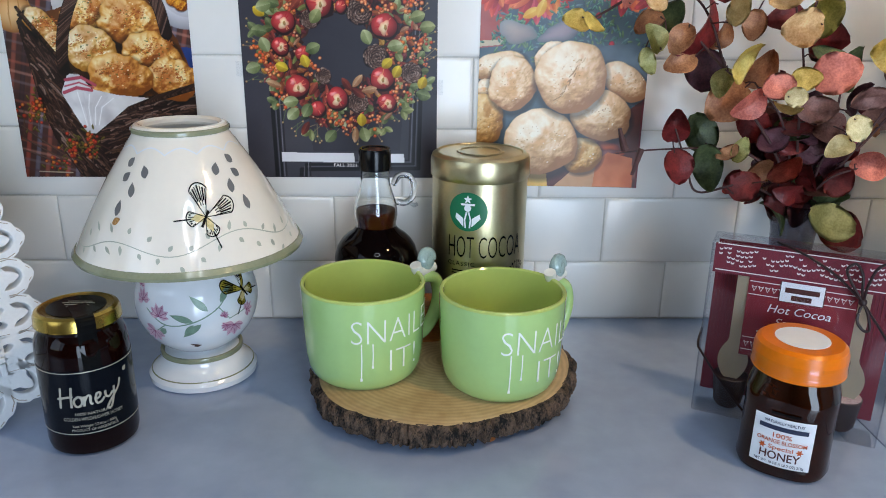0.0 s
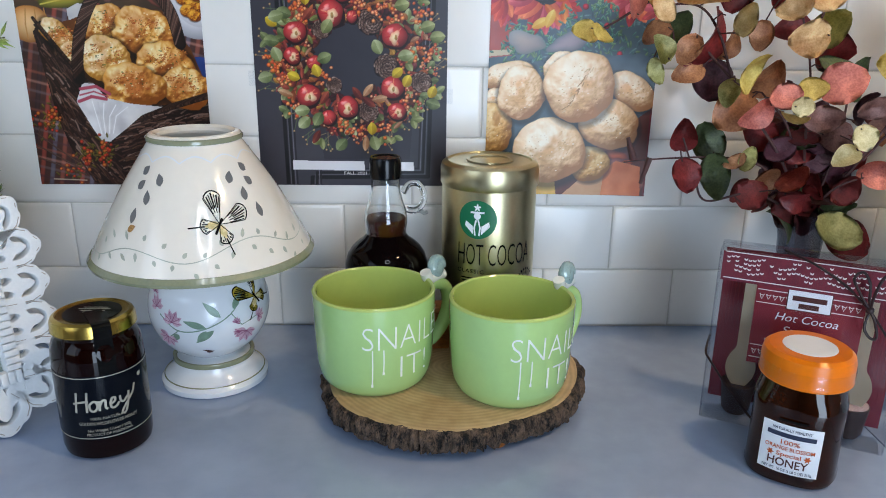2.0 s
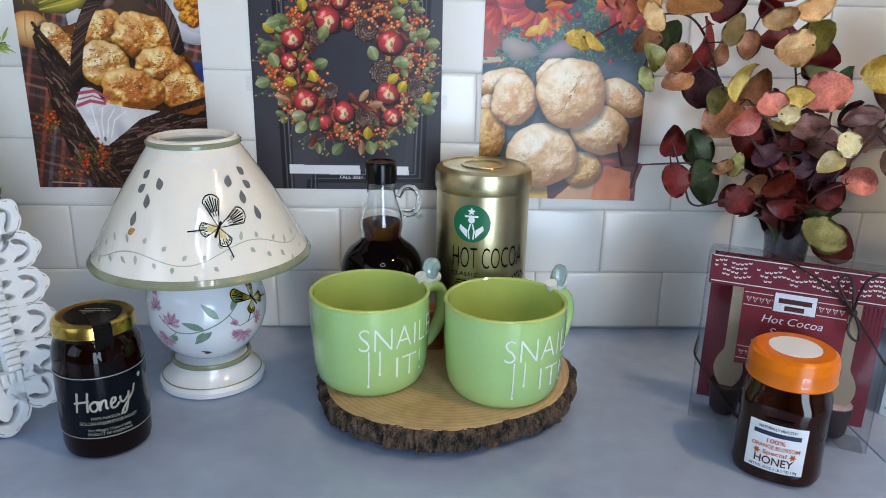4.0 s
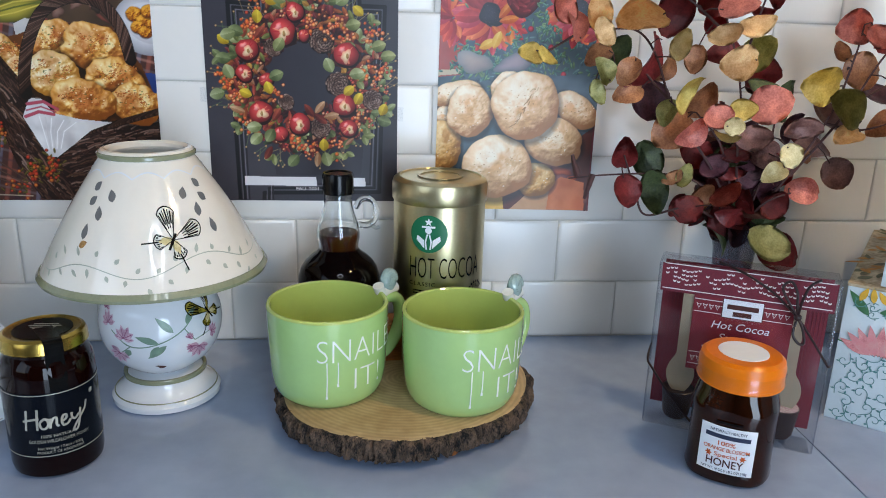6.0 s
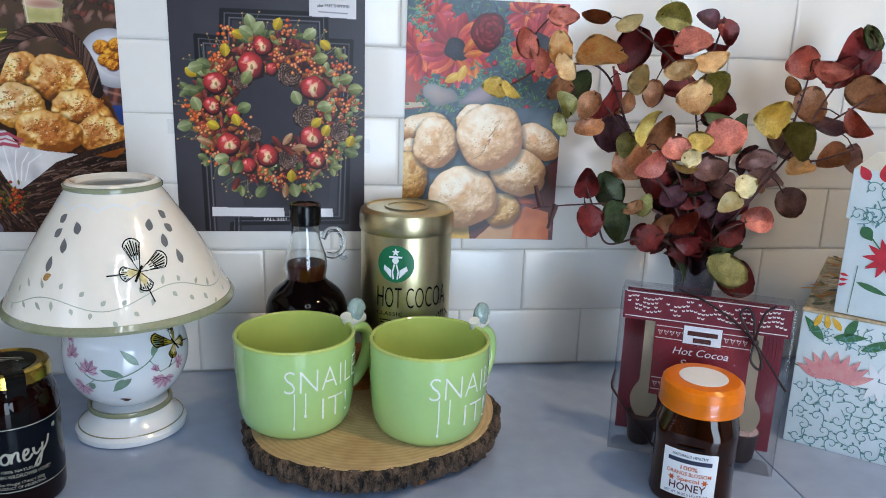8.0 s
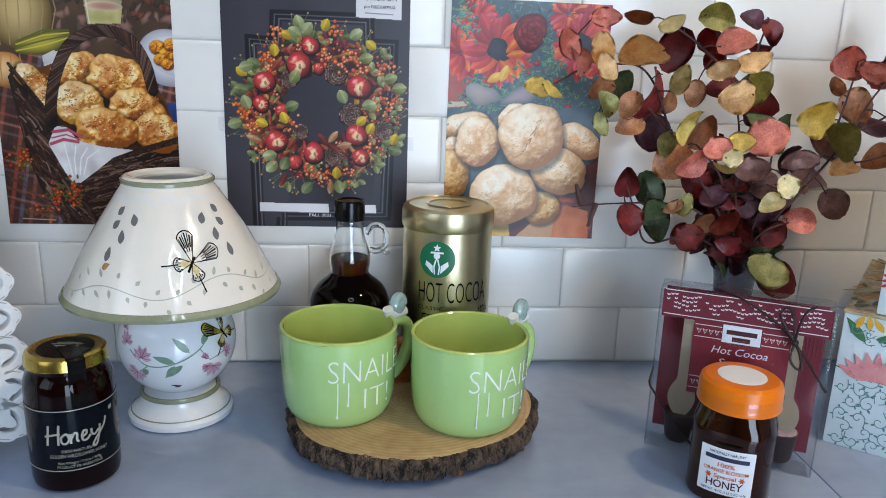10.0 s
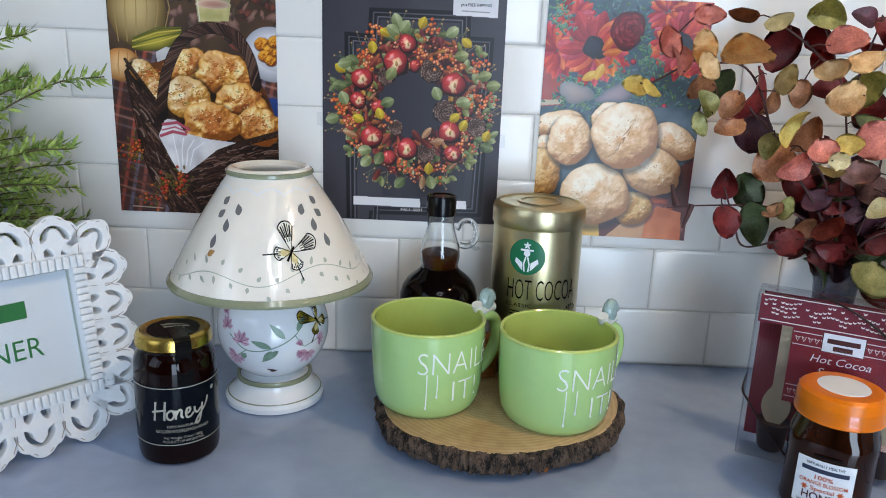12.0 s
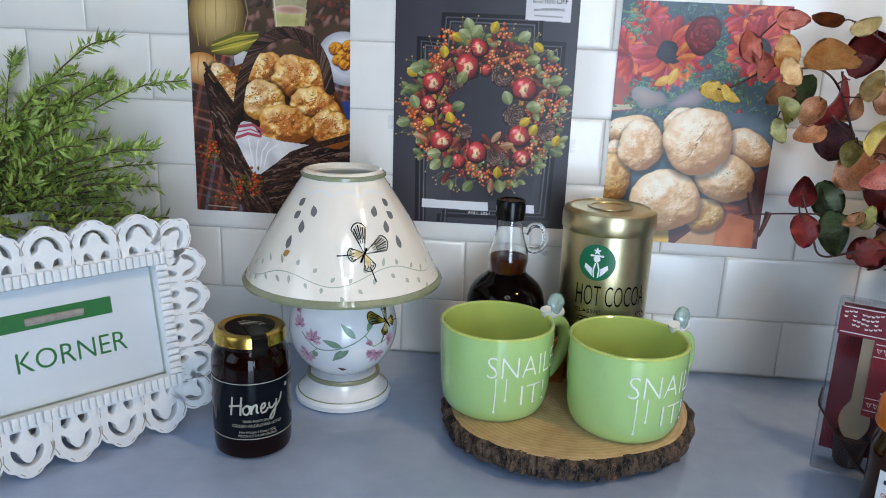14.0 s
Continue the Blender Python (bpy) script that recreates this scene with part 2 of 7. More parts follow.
def tube(points, radius, seg=8, bm=None, taper=1.0, closed=False):
    bm = bm or bmesh.new()
    pts = [Vector(q) for q in points]
    up = Vector((0.13, 0.21, 0.97))
    rings = []
    for i, q in enumerate(pts):
        a = pts[i - 1] if (i or closed) else q
        b = pts[(i + 1) % len(pts)] if (i + 1 < len(pts) or closed) else q
        d = (b - a).normalized()
        u = d.cross(up)
        if u.length < 0.05:
            u = d.cross(Vector((1, 0, 0)))
        u.normalize()
        v = d.cross(u)
        r = radius * (1 + (taper - 1) * i / max(1, len(pts) - 1))
        rings.append([bm.verts.new(q + u * r * math.cos(2 * math.pi * k / seg) + v * r * math.sin(2 * math.pi * k / seg)) for k in range(seg)])
    pairs = list(zip(rings, rings[1:])) + ([(rings[-1], rings[0])] if closed else [])
    for a, b in pairs:
        for k in range(seg):
            j = (k + 1) % seg
            bm.faces.new((a[k], a[j], b[j], b[k]))
    if not closed:
        bm.faces.new(rings[0][::-1])
        bm.faces.new(rings[-1])
    return bm


def block(sx, sy, sz, bevel=0.001, at=(0, 0, 0), segments=2, bm=None):
    # box with its base centre at `at`
    own = bmesh.new()
    bmesh.ops.create_cube(own, size=1)
    bmesh.ops.scale(own, vec=(sx, sy, sz), verts=own.verts)
    bmesh.ops.translate(own, vec=(at[0], at[1], at[2] + sz / 2), verts=own.verts)
    if bevel:
        bmesh.ops.bevel(own, geom=own.edges[:], offset=bevel, segments=segments, affect="EDGES", profile=0.6)
    if bm is None:
        return own
    me = bpy.data.meshes.new("tmp")
    own.to_mesh(me)
    own.free()
    bm.from_mesh(me)
    bpy.data.meshes.remove(me)
    return bm


def from_curve(data):
    ob = bpy.data.objects.new("tmp", data)
    me = bpy.data.meshes.new_from_object(ob)
    bm = bmesh.new()
    bm.from_mesh(me)
    bpy.data.objects.remove(ob)
    bpy.data.curves.remove(data)
    bpy.data.meshes.remove(me)
    return bm


def text(body, height, width=None, thick=0.0002, weight=0.0, shear=0.0, spacing=1.0):
    # flat lettering in the xy plane, centred, capital height and full width given
    cu = bpy.data.curves.new("tmp", "FONT")
    cu.body, cu.align_x, cu.size, cu.offset, cu.shear, cu.space_character = body, "CENTER", 1.0, weight, shear, spacing
    cu.resolution_u = 3
    bm = from_curve(cu)
    xs = [v.co.x for v in bm.verts]
    w = max(xs) - min(xs)
    mid = (max(xs) + min(xs)) / 2
    s = height / 0.69
    sx = width / w if width else s
    for v in bm.verts:
        v.co = Vector(((v.co.x - mid) * sx, v.co.y * s, 0))
    return bm


def slice_x(bm, step):
    xs = [v.co.x for v in bm.verts]
    x = math.floor(min(xs) / step) * step
    while x < max(xs):
        bmesh.ops.bisect_plane(bm, geom=bm.verts[:] + bm.edges[:] + bm.faces[:], plane_co=(x, 0, 0), plane_no=(1, 0, 0), dist=1e-6)
        x += step
    return bm


def wrap(bm, radius, angle, z, step=0.003):
    # lay a flat drawing (x across, y up) on a cylinder, its middle at the angle
    slice_x(bm, step)
    for v in bm.verts:
        a = angle + v.co.x / radius(z + v.co.y) if callable(radius) else angle + v.co.x / radius
        r = (radius(z + v.co.y) if callable(radius) else radius) + v.co.z
        v.co = Vector((r * math.cos(a), r * math.sin(a), z + v.co.y))
    return bm


def rect(w, h, x=0.0, y=0.0, z=0.0, bm=None):
    bm = bm or bmesh.new()
    bm.faces.new([bm.verts.new((x + a * w / 2, y + b * h / 2, z)) for a, b in ((-1, -1), (1, -1), (1, 1), (-1, 1))])
    return bm


def strip(points, width, z=0.0, bm=None):
    # flat ribbon along points of the xy plane
    bm = bm or bmesh.new()
    pts = [Vector((p[0], p[1], 0)) for p in points]
    prev = None
    for i, q in enumerate(pts):
        d = (pts[min(i + 1, len(pts) - 1)] - pts[max(i - 1, 0)]).normalized()
        s = Vector((-d.y, d.x, 0)) * width / 2
        pair = (bm.verts.new(q + s + Vector((0, 0, z))), bm.verts.new(q - s + Vector((0, 0, z))))
        if prev:
            bm.faces.new((prev[0], prev[1], pair[1], pair[0]))
        prev = pair
    return bm


def petal(x, y, length, width, turn, z=0.0, bm=None, n=7):
    # flat pointed leaf from (x, y) along the direction turn (radians)
    bm = bm or bmesh.new()
    d, s = Vector((math.cos(turn), math.sin(turn), 0)), Vector((-math.sin(turn), math.cos(turn), 0))
    side = [(k / n, math.sin(math.pi * (k / n) ** 0.8) * width / 2) for k in range(n + 1)]
    ring = [Vector((x, y, z)) + d * length * t + s * w for t, w in side] + [Vector((x, y, z)) + d * length * t - s * w for t, w in side[-2:0:-1]]
    bm.faces.new([bm.verts.new(v) for v in ring])
    return bm


def front(m=None):
    # stands a drawing of the xy plane up, facing -y
    return (m or Matrix()) @ pose(0, 0, 0, 90, 0, 0)


# ---- the room ----
def slab_ob(name, x0, x1, y0, y1, z0, z1, material, label, category, bevel=0.0):
    bm = block(x1 - x0, y1 - y0, z1 - z0, bevel, ((x0 + x1) / 2, (y0 + y1) / 2, z0))
    ob = part(name, bm, material, None, label)
    return tagged(ob, label, category, kind="structure")


wall_north = slab_ob("wall_north", -1.8, 1.8, 0.0025, 0.12, -0.92, 1.6, M["grout"], "white grouted kitchen wall behind the counter", "wall")
slab_ob("floor", -1.8, 1.8, -3.2, 0.12, -0.97, -0.92, M["floor"], "brown wooden kitchen floor", "floor")
# ceiling and outer walls are unseen, kept dark to limit bounce light
slab_ob("ceiling", -1.8, 1.8, -3.2, 0.12, 1.6, 1.65, M["room"], "unseen ceiling, kept dark grey-beige", "ceiling")
slab_ob("wall_east", 1.8, 1.9, -3.2, 0.12, -0.92, 1.6, M["room"], "unseen side wall, kept dark grey-beige", "wall")
# left open: west for an assumed window that only adds light, south for the door
slab_ob("wall_west", -1.9, -1.8, -3.2, -2.6, -0.92, 1.6, M["room"], "unseen wall beside the assumed west window, kept dark grey-beige", "wall")
slab_ob("wall_west", -1.9, -1.8, -1.2, 0.12, -0.92, 1.6, M["room"], "unseen wall beside the assumed west window, kept dark grey-beige", "wall")
slab_ob("wall_west", -1.9, -1.8, -2.6, -1.2, -0.92, 0.2, M["room"], "unseen wall below the assumed west window, kept dark grey-beige", "wall")
slab_ob("wall_south", -1.8, 0.05, -3.3, -3.2, -0.92, 1.6, M["room"], "unseen rear wall, kept dark grey-beige", "wall")
slab_ob("wall_south", 1.19, 1.8, -3.3, -3.2, -0.92, 1.6, M["room"], "unseen rear wall, kept dark grey-beige", "wall")
slab_ob("wall_south", 0.05, 1.19, -3.3, -3.2, 1.24, 1.6, M["room"], "unseen wall above the inferred glass door, kept dark grey-beige", "wall")

SEAM = 0.194
slab_ob("countertop", -1.8, SEAM - 0.0004, -0.64, 0.0, -0.03, 0, M["quartz"], "glossy white quartz kitchen countertop", "countertop", 0.002)
slab_ob("countertop", SEAM + 0.0004, 1.8, -0.64, 0.0, -0.03, 0, M["quartz"], "glossy white quartz countertop beyond the seam", "countertop", 0.0003)
slab_ob("counter_base", -1.8, 1.8, -0.6, 0.0, -0.92, -0.032, M["paint"], "white kitchen base cabinets under the counter", "cabinet")

# ring light near the viewer, seen mirrored in the glazes, raised as frontal fill
lamp_ring = thing("pendant_lamp", pose(-0.16, -0.98, 0.86), "white ring light near the viewer, switched on, hung on an added cord", "lamp")
part("tube", tube([(0.13 * math.cos(a * math.pi / 24), 0.13 * math.sin(a * math.pi / 24), 0) for a in range(48)], 0.011, 10, closed=True), None, lamp_ring, m=pose(0, 0, 0, 42, 0, 0))
glow = bpy.data.materials.new("glowing tube")
glow.use_nodes = True
gp = glow.node_tree.nodes["Principled BSDF"]
gp.inputs["Emission Color"].default_value = (0.84, 0.92, 1.0, 1)
gp.inputs["Emission Strength"].default_value = 28
lamp_ring.children[0].data.materials[0] = glow
# made-up cord that holds the ring up
part("cord", tube([(0, 0.1, 0.09), (0, 0.05, 0.35), (0, 0.03, 0.74)], 0.003, 8), M["black_cap"], lamp_ring)


# warm fill added in the ceiling towards the east side, its round fixture made up
warm_fill = thing("ceiling_downlight", pose(0.68, -0.85, 1.585), "unseen warm round light added in the ceiling, switched on", "ceiling light")
part("trim_ring", lathe([(0.085, 0.015), (0.105, 0.013), (0.105, 0.006), (0.088, 0.0), (0.085, 0.002)]), M["paint"], warm_fill)
warm_glow = bpy.data.materials.new("warm glowing lens")
warm_glow.use_nodes = True
wp = warm_glow.node_tree.nodes["Principled BSDF"]
wp.inputs["Emission Color"].default_value = (1.0, 0.72, 0.42, 1)
wp.inputs["Emission Strength"].default_value = 165
part("lens", lathe([(0, 0.008), (0.085, 0.008), (0.085, 0.013), (0, 0.013)], 32), warm_glow, warm_fill)


# ---- printed pages on the wall ----
def rgb(h):
    return np.array([int(h[i:i + 2], 16) / 255 for i in (1, 3, 5)])


class Picture:
    """Flat printed picture painted on a fine grid, u to the right and v up from the page's lower left corner, in
    metres. The pictured light and shade are part of its colours.
    """

    CELL = 0.00062

    def __init__(self, w, h, colour, seed):
        self.w, self.h, self.rng, self.noise_rng = w, h, random.Random(seed), np.random.default_rng(seed)
        self.nx, self.ny = int(w / self.CELL) + 1, int(h / self.CELL) + 1
        self.U, self.V = np.meshgrid(np.linspace(0, w, self.nx), np.linspace(0, h, self.ny))
        self.c = np.empty((self.ny, self.nx, 3))
        self.c[:] = rgb(colour)
        self.fields = {}

    def field(self, scale, layer=0):
        # smooth noise between 0 and 1 with three octaves
        key = (round(scale, 4), layer)
        if key not in self.fields:
            total, weight = 0, 0
            for octave in range(3):
                s = max(scale / 2 ** octave, self.CELL * 1.2)
                g = self.noise_rng.random((int(self.h / s) + 3, int(self.w / s) + 3))
                x, y = self.U / s, self.V / s
                i, j = x.astype(int), y.astype(int)
                fx, fy = x - i, y - j
                fx, fy = fx * fx * (3 - 2 * fx), fy * fy * (3 - 2 * fy)
                n = (g[j, i] * (1 - fx) + g[j, i + 1] * fx) * (1 - fy) + (g[j + 1, i] * (1 - fx) + g[j + 1, i + 1] * fx) * fy
                total, weight = total + n * 0.5 ** octave, weight + 0.5 ** octave
            self.fields[key] = total / weight
        return self.fields[key]

    def area(self, u0, u1, v0, v1):
        c = self.CELL
        a, b = max(0, int(u0 / c) - 1), min(self.nx, int(u1 / c) + 3)
        d, e = max(0, int(v0 / c) - 1), min(self.ny, int(v1 / c) + 3)
        return (slice(d, e), slice(a, b)) if b > a and e > d else None

    def lay(self, s, alpha, colour):
        self.c[s] += (colour - self.c[s]) * alpha[..., None]

    def poly(self, pts, colour, second=None, scale=0.01):
        us, vs = [p[0] for p in pts], [p[1] for p in pts]
        s = self.area(min(us), max(us), min(vs), max(vs))
        if s is None:
            return
        x, y = self.U[s], self.V[s]
        inside = np.zeros(x.shape, bool)
        for (x0, y0), (x1, y1) in zip(pts, list(pts[1:]) + [pts[0]]):
            if abs(y1 - y0) > 1e-9:
                inside ^= ((y0 > y) != (y1 > y)) & (x < (x1 - x0) * (y - y0) / (y1 - y0) + x0)
        col = rgb(colour)
        if second:
            col = col + (rgb(second) - col) * self.field(scale)[s][..., None]
        self.lay(s, inside.astype(float), col)

    def blob(self, u, v, ru, rv, edge, mid, turn=0.0, rough=0.08, light=0.22):
        big = max(ru, rv) * 1.35
        s = self.area(u - big, u + big, v - big, v + big)
        if s is None:
            return
        du, dv = self.U[s] - u, self.V[s] - v
        ct, st = math.cos(turn), math.sin(turn)
        x, y = (ct * du + st * dv) / ru, (-st * du + ct * dv) / rv
        a = np.arctan2(y, x)
        ph = [self.rng.uniform(0, 6.28) for _ in range(3)]
        g = 1 + rough * (np.sin(2 * a + ph[0]) + 0.7 * np.sin(3 * a + ph[1]) + 0.5 * np.sin(5 * a + ph[2]))
        r = np.hypot(x, y) / g
        alpha = np.clip((1 - r) * min(ru, rv) / self.CELL + 0.5, 0, 1)
        w = np.clip(1 - r * r, 0, 1)[..., None]
        tone = 1 + light * (0.7 * dv - 0.4 * du) / max(ru, rv)
        self.lay(s, alpha, np.clip((rgb(edge) + (rgb(mid) - rgb(edge)) * w) * tone[..., None], 0, 1))

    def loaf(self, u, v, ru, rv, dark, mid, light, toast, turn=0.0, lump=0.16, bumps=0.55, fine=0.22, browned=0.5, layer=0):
        # round baked thing with an uneven crust, its shading and contact shadow painted into the print
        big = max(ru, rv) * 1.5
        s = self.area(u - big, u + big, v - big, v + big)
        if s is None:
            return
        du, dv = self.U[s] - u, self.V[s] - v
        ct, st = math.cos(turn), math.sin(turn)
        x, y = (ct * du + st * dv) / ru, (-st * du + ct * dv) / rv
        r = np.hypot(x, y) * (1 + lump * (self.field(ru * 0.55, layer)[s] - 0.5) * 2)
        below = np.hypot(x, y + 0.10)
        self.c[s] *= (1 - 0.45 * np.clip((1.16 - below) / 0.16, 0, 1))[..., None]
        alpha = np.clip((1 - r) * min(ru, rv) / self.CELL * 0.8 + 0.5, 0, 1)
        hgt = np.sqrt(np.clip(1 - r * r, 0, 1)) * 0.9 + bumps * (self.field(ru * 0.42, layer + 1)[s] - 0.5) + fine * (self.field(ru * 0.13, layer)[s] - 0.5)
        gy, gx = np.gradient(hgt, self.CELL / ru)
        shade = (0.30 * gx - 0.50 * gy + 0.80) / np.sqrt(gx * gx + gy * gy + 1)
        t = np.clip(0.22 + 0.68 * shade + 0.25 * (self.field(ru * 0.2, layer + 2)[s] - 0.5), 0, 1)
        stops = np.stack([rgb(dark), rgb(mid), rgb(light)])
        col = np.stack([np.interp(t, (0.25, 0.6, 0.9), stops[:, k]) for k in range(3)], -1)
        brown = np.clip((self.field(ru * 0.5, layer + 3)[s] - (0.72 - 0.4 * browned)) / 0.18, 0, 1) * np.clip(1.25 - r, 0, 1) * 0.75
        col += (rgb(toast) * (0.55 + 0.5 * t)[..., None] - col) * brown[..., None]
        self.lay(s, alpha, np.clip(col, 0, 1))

    def specks(self, u, v, ru, rv, count, colours, size=1):
        for _ in range(count):
            a, d = self.rng.uniform(0, 6.283), math.sqrt(self.rng.random())
            i, j = int((u + ru * d * math.cos(a)) / self.CELL), int((v + rv * d * math.sin(a)) / self.CELL)
            w, t = self.rng.randint(1, 1 + size), self.rng.randint(1, 1 + size // 2)
            if 0 <= i < self.nx - w and 0 <= j < self.ny - t:
                cell = self.c[j:j + t, i:i + w]
                cell += (rgb(self.rng.choice(colours)) - cell) * 0.75

    def leaf(self, u, v, length, width, turn, edge, mid):
        big = length * 0.6 + width * 0.3
        s = self.area(u - big, u + big, v - big, v + big)
        if s is None:
            return
        du, dv = self.U[s] - u, self.V[s] - v
        ct, st = math.cos(turn), math.sin(turn)
        x, y = (ct * du + st * dv) / (length / 2), (-st * du + ct * dv) / (width / 2)
        half = np.clip(1 - x * x, 0, 1) ** 0.75
        alpha = np.clip((half - np.abs(y)) * width / 2 / self.CELL + 0.5, 0, 1) * (np.abs(x) < 1)
        t = np.clip(0.5 + 0.16 * np.sign(y) * (1 if ct > 0 else -1) + 0.5 * (self.field(0.006)[s] - 0.5) - 0.3 * np.abs(y) + 0.3 * x, 0, 1)
        self.lay(s, alpha, rgb(edge) + (rgb(mid) - rgb(edge)) * t[..., None])

    def line(self, pts, width, colour, dark=0.45):
        c = rgb(colour)
        for p, q in zip(pts, pts[1:]):
            s = self.area(min(p[0], q[0]) - width, max(p[0], q[0]) + width, min(p[1], q[1]) - width, max(p[1], q[1]) + width)
            if s is None:
                continue
            dx, dy = q[0] - p[0], q[1] - p[1]
            n = math.hypot(dx, dy) + 1e-9
            x, y = self.U[s] - p[0], self.V[s] - p[1]
            f = np.clip((x * dx + y * dy) / (n * n), 0, 1)
            ex, ey = x - f * dx, y - f * dy
            d = np.hypot(ex, ey) / (width / 2)
            alpha = np.clip((1 - d) * width / 2 / self.CELL + 0.5, 0, 1)
            tone = 1 - dark * np.clip(d * d, 0, 1) + 0.25 * dark * ey / (width / 2)
            self.lay(s, alpha, np.clip(c * tone[..., None], 0, 1))

    def berry(self, u, v, r, a="#8f2f12", b="#e0702c"):
        self.blob(u, v, r, r, a, b, 0, 0.02, 0.4)

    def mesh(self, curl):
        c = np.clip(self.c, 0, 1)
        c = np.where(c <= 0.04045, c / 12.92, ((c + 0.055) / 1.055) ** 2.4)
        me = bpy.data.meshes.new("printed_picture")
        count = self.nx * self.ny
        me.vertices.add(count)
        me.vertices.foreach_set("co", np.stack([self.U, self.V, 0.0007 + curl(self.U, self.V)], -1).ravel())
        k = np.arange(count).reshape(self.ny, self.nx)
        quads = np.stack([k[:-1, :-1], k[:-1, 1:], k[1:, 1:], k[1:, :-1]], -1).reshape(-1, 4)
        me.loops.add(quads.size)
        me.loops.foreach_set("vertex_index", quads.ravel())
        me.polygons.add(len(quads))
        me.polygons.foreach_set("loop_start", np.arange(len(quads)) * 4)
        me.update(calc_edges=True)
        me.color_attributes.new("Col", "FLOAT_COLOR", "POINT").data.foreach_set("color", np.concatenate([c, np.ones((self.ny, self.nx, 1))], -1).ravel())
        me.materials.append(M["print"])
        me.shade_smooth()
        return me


def page(name, m, w, h, label, picture, lift=0.0):
    t = thing(name, m, label, "poster")

    def curl(u, v):
        # the lower corners stand off the wall
        return lift * (np.abs(u / w - 0.45) * 1.8) ** 3 * np.clip(1 - v / (0.3 * h), 0, 1) ** 2

    n = 14
    bm = bmesh.new()
    grid = [[bm.verts.new((w * i / n, h * j / n, 0.0001 + float(curl(w * i / n, h * j / n)))) for i in range(n + 1)] for j in range(n + 1)]
    for j in range(n):
        for i in range(n):
            bm.faces.new((grid[j][i], grid[j][i + 1], grid[j + 1][i + 1], grid[j + 1][i]))
    bmesh.ops.solidify(bm, geom=bm.faces[:], thickness=0.0003)
    part("sheet", bm, M["paper"], t, m=front())
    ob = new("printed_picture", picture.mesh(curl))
    ob.parent = t
    ob.matrix_basis = front()
    return t


def drawing_plan(bl, br, tl, tr, w, h):
    # drawing units of a page, given by its four corners, to metres on it
    def at(x, y):
        f, g = 0.5, 0.5
        for _ in range(5):
            yb, yt = bl[1] + (br[1] - bl[1]) * f, tl[1] + (tr[1] - tl[1]) * f
            g = (yb - y) / (yb - yt)
            xl, xr = bl[0] + (tl[0] - bl[0]) * g, br[0] + (tr[0] - br[0]) * g
            f = (x - xl) / (xr - xl)
        return f * w, g * h
    return at


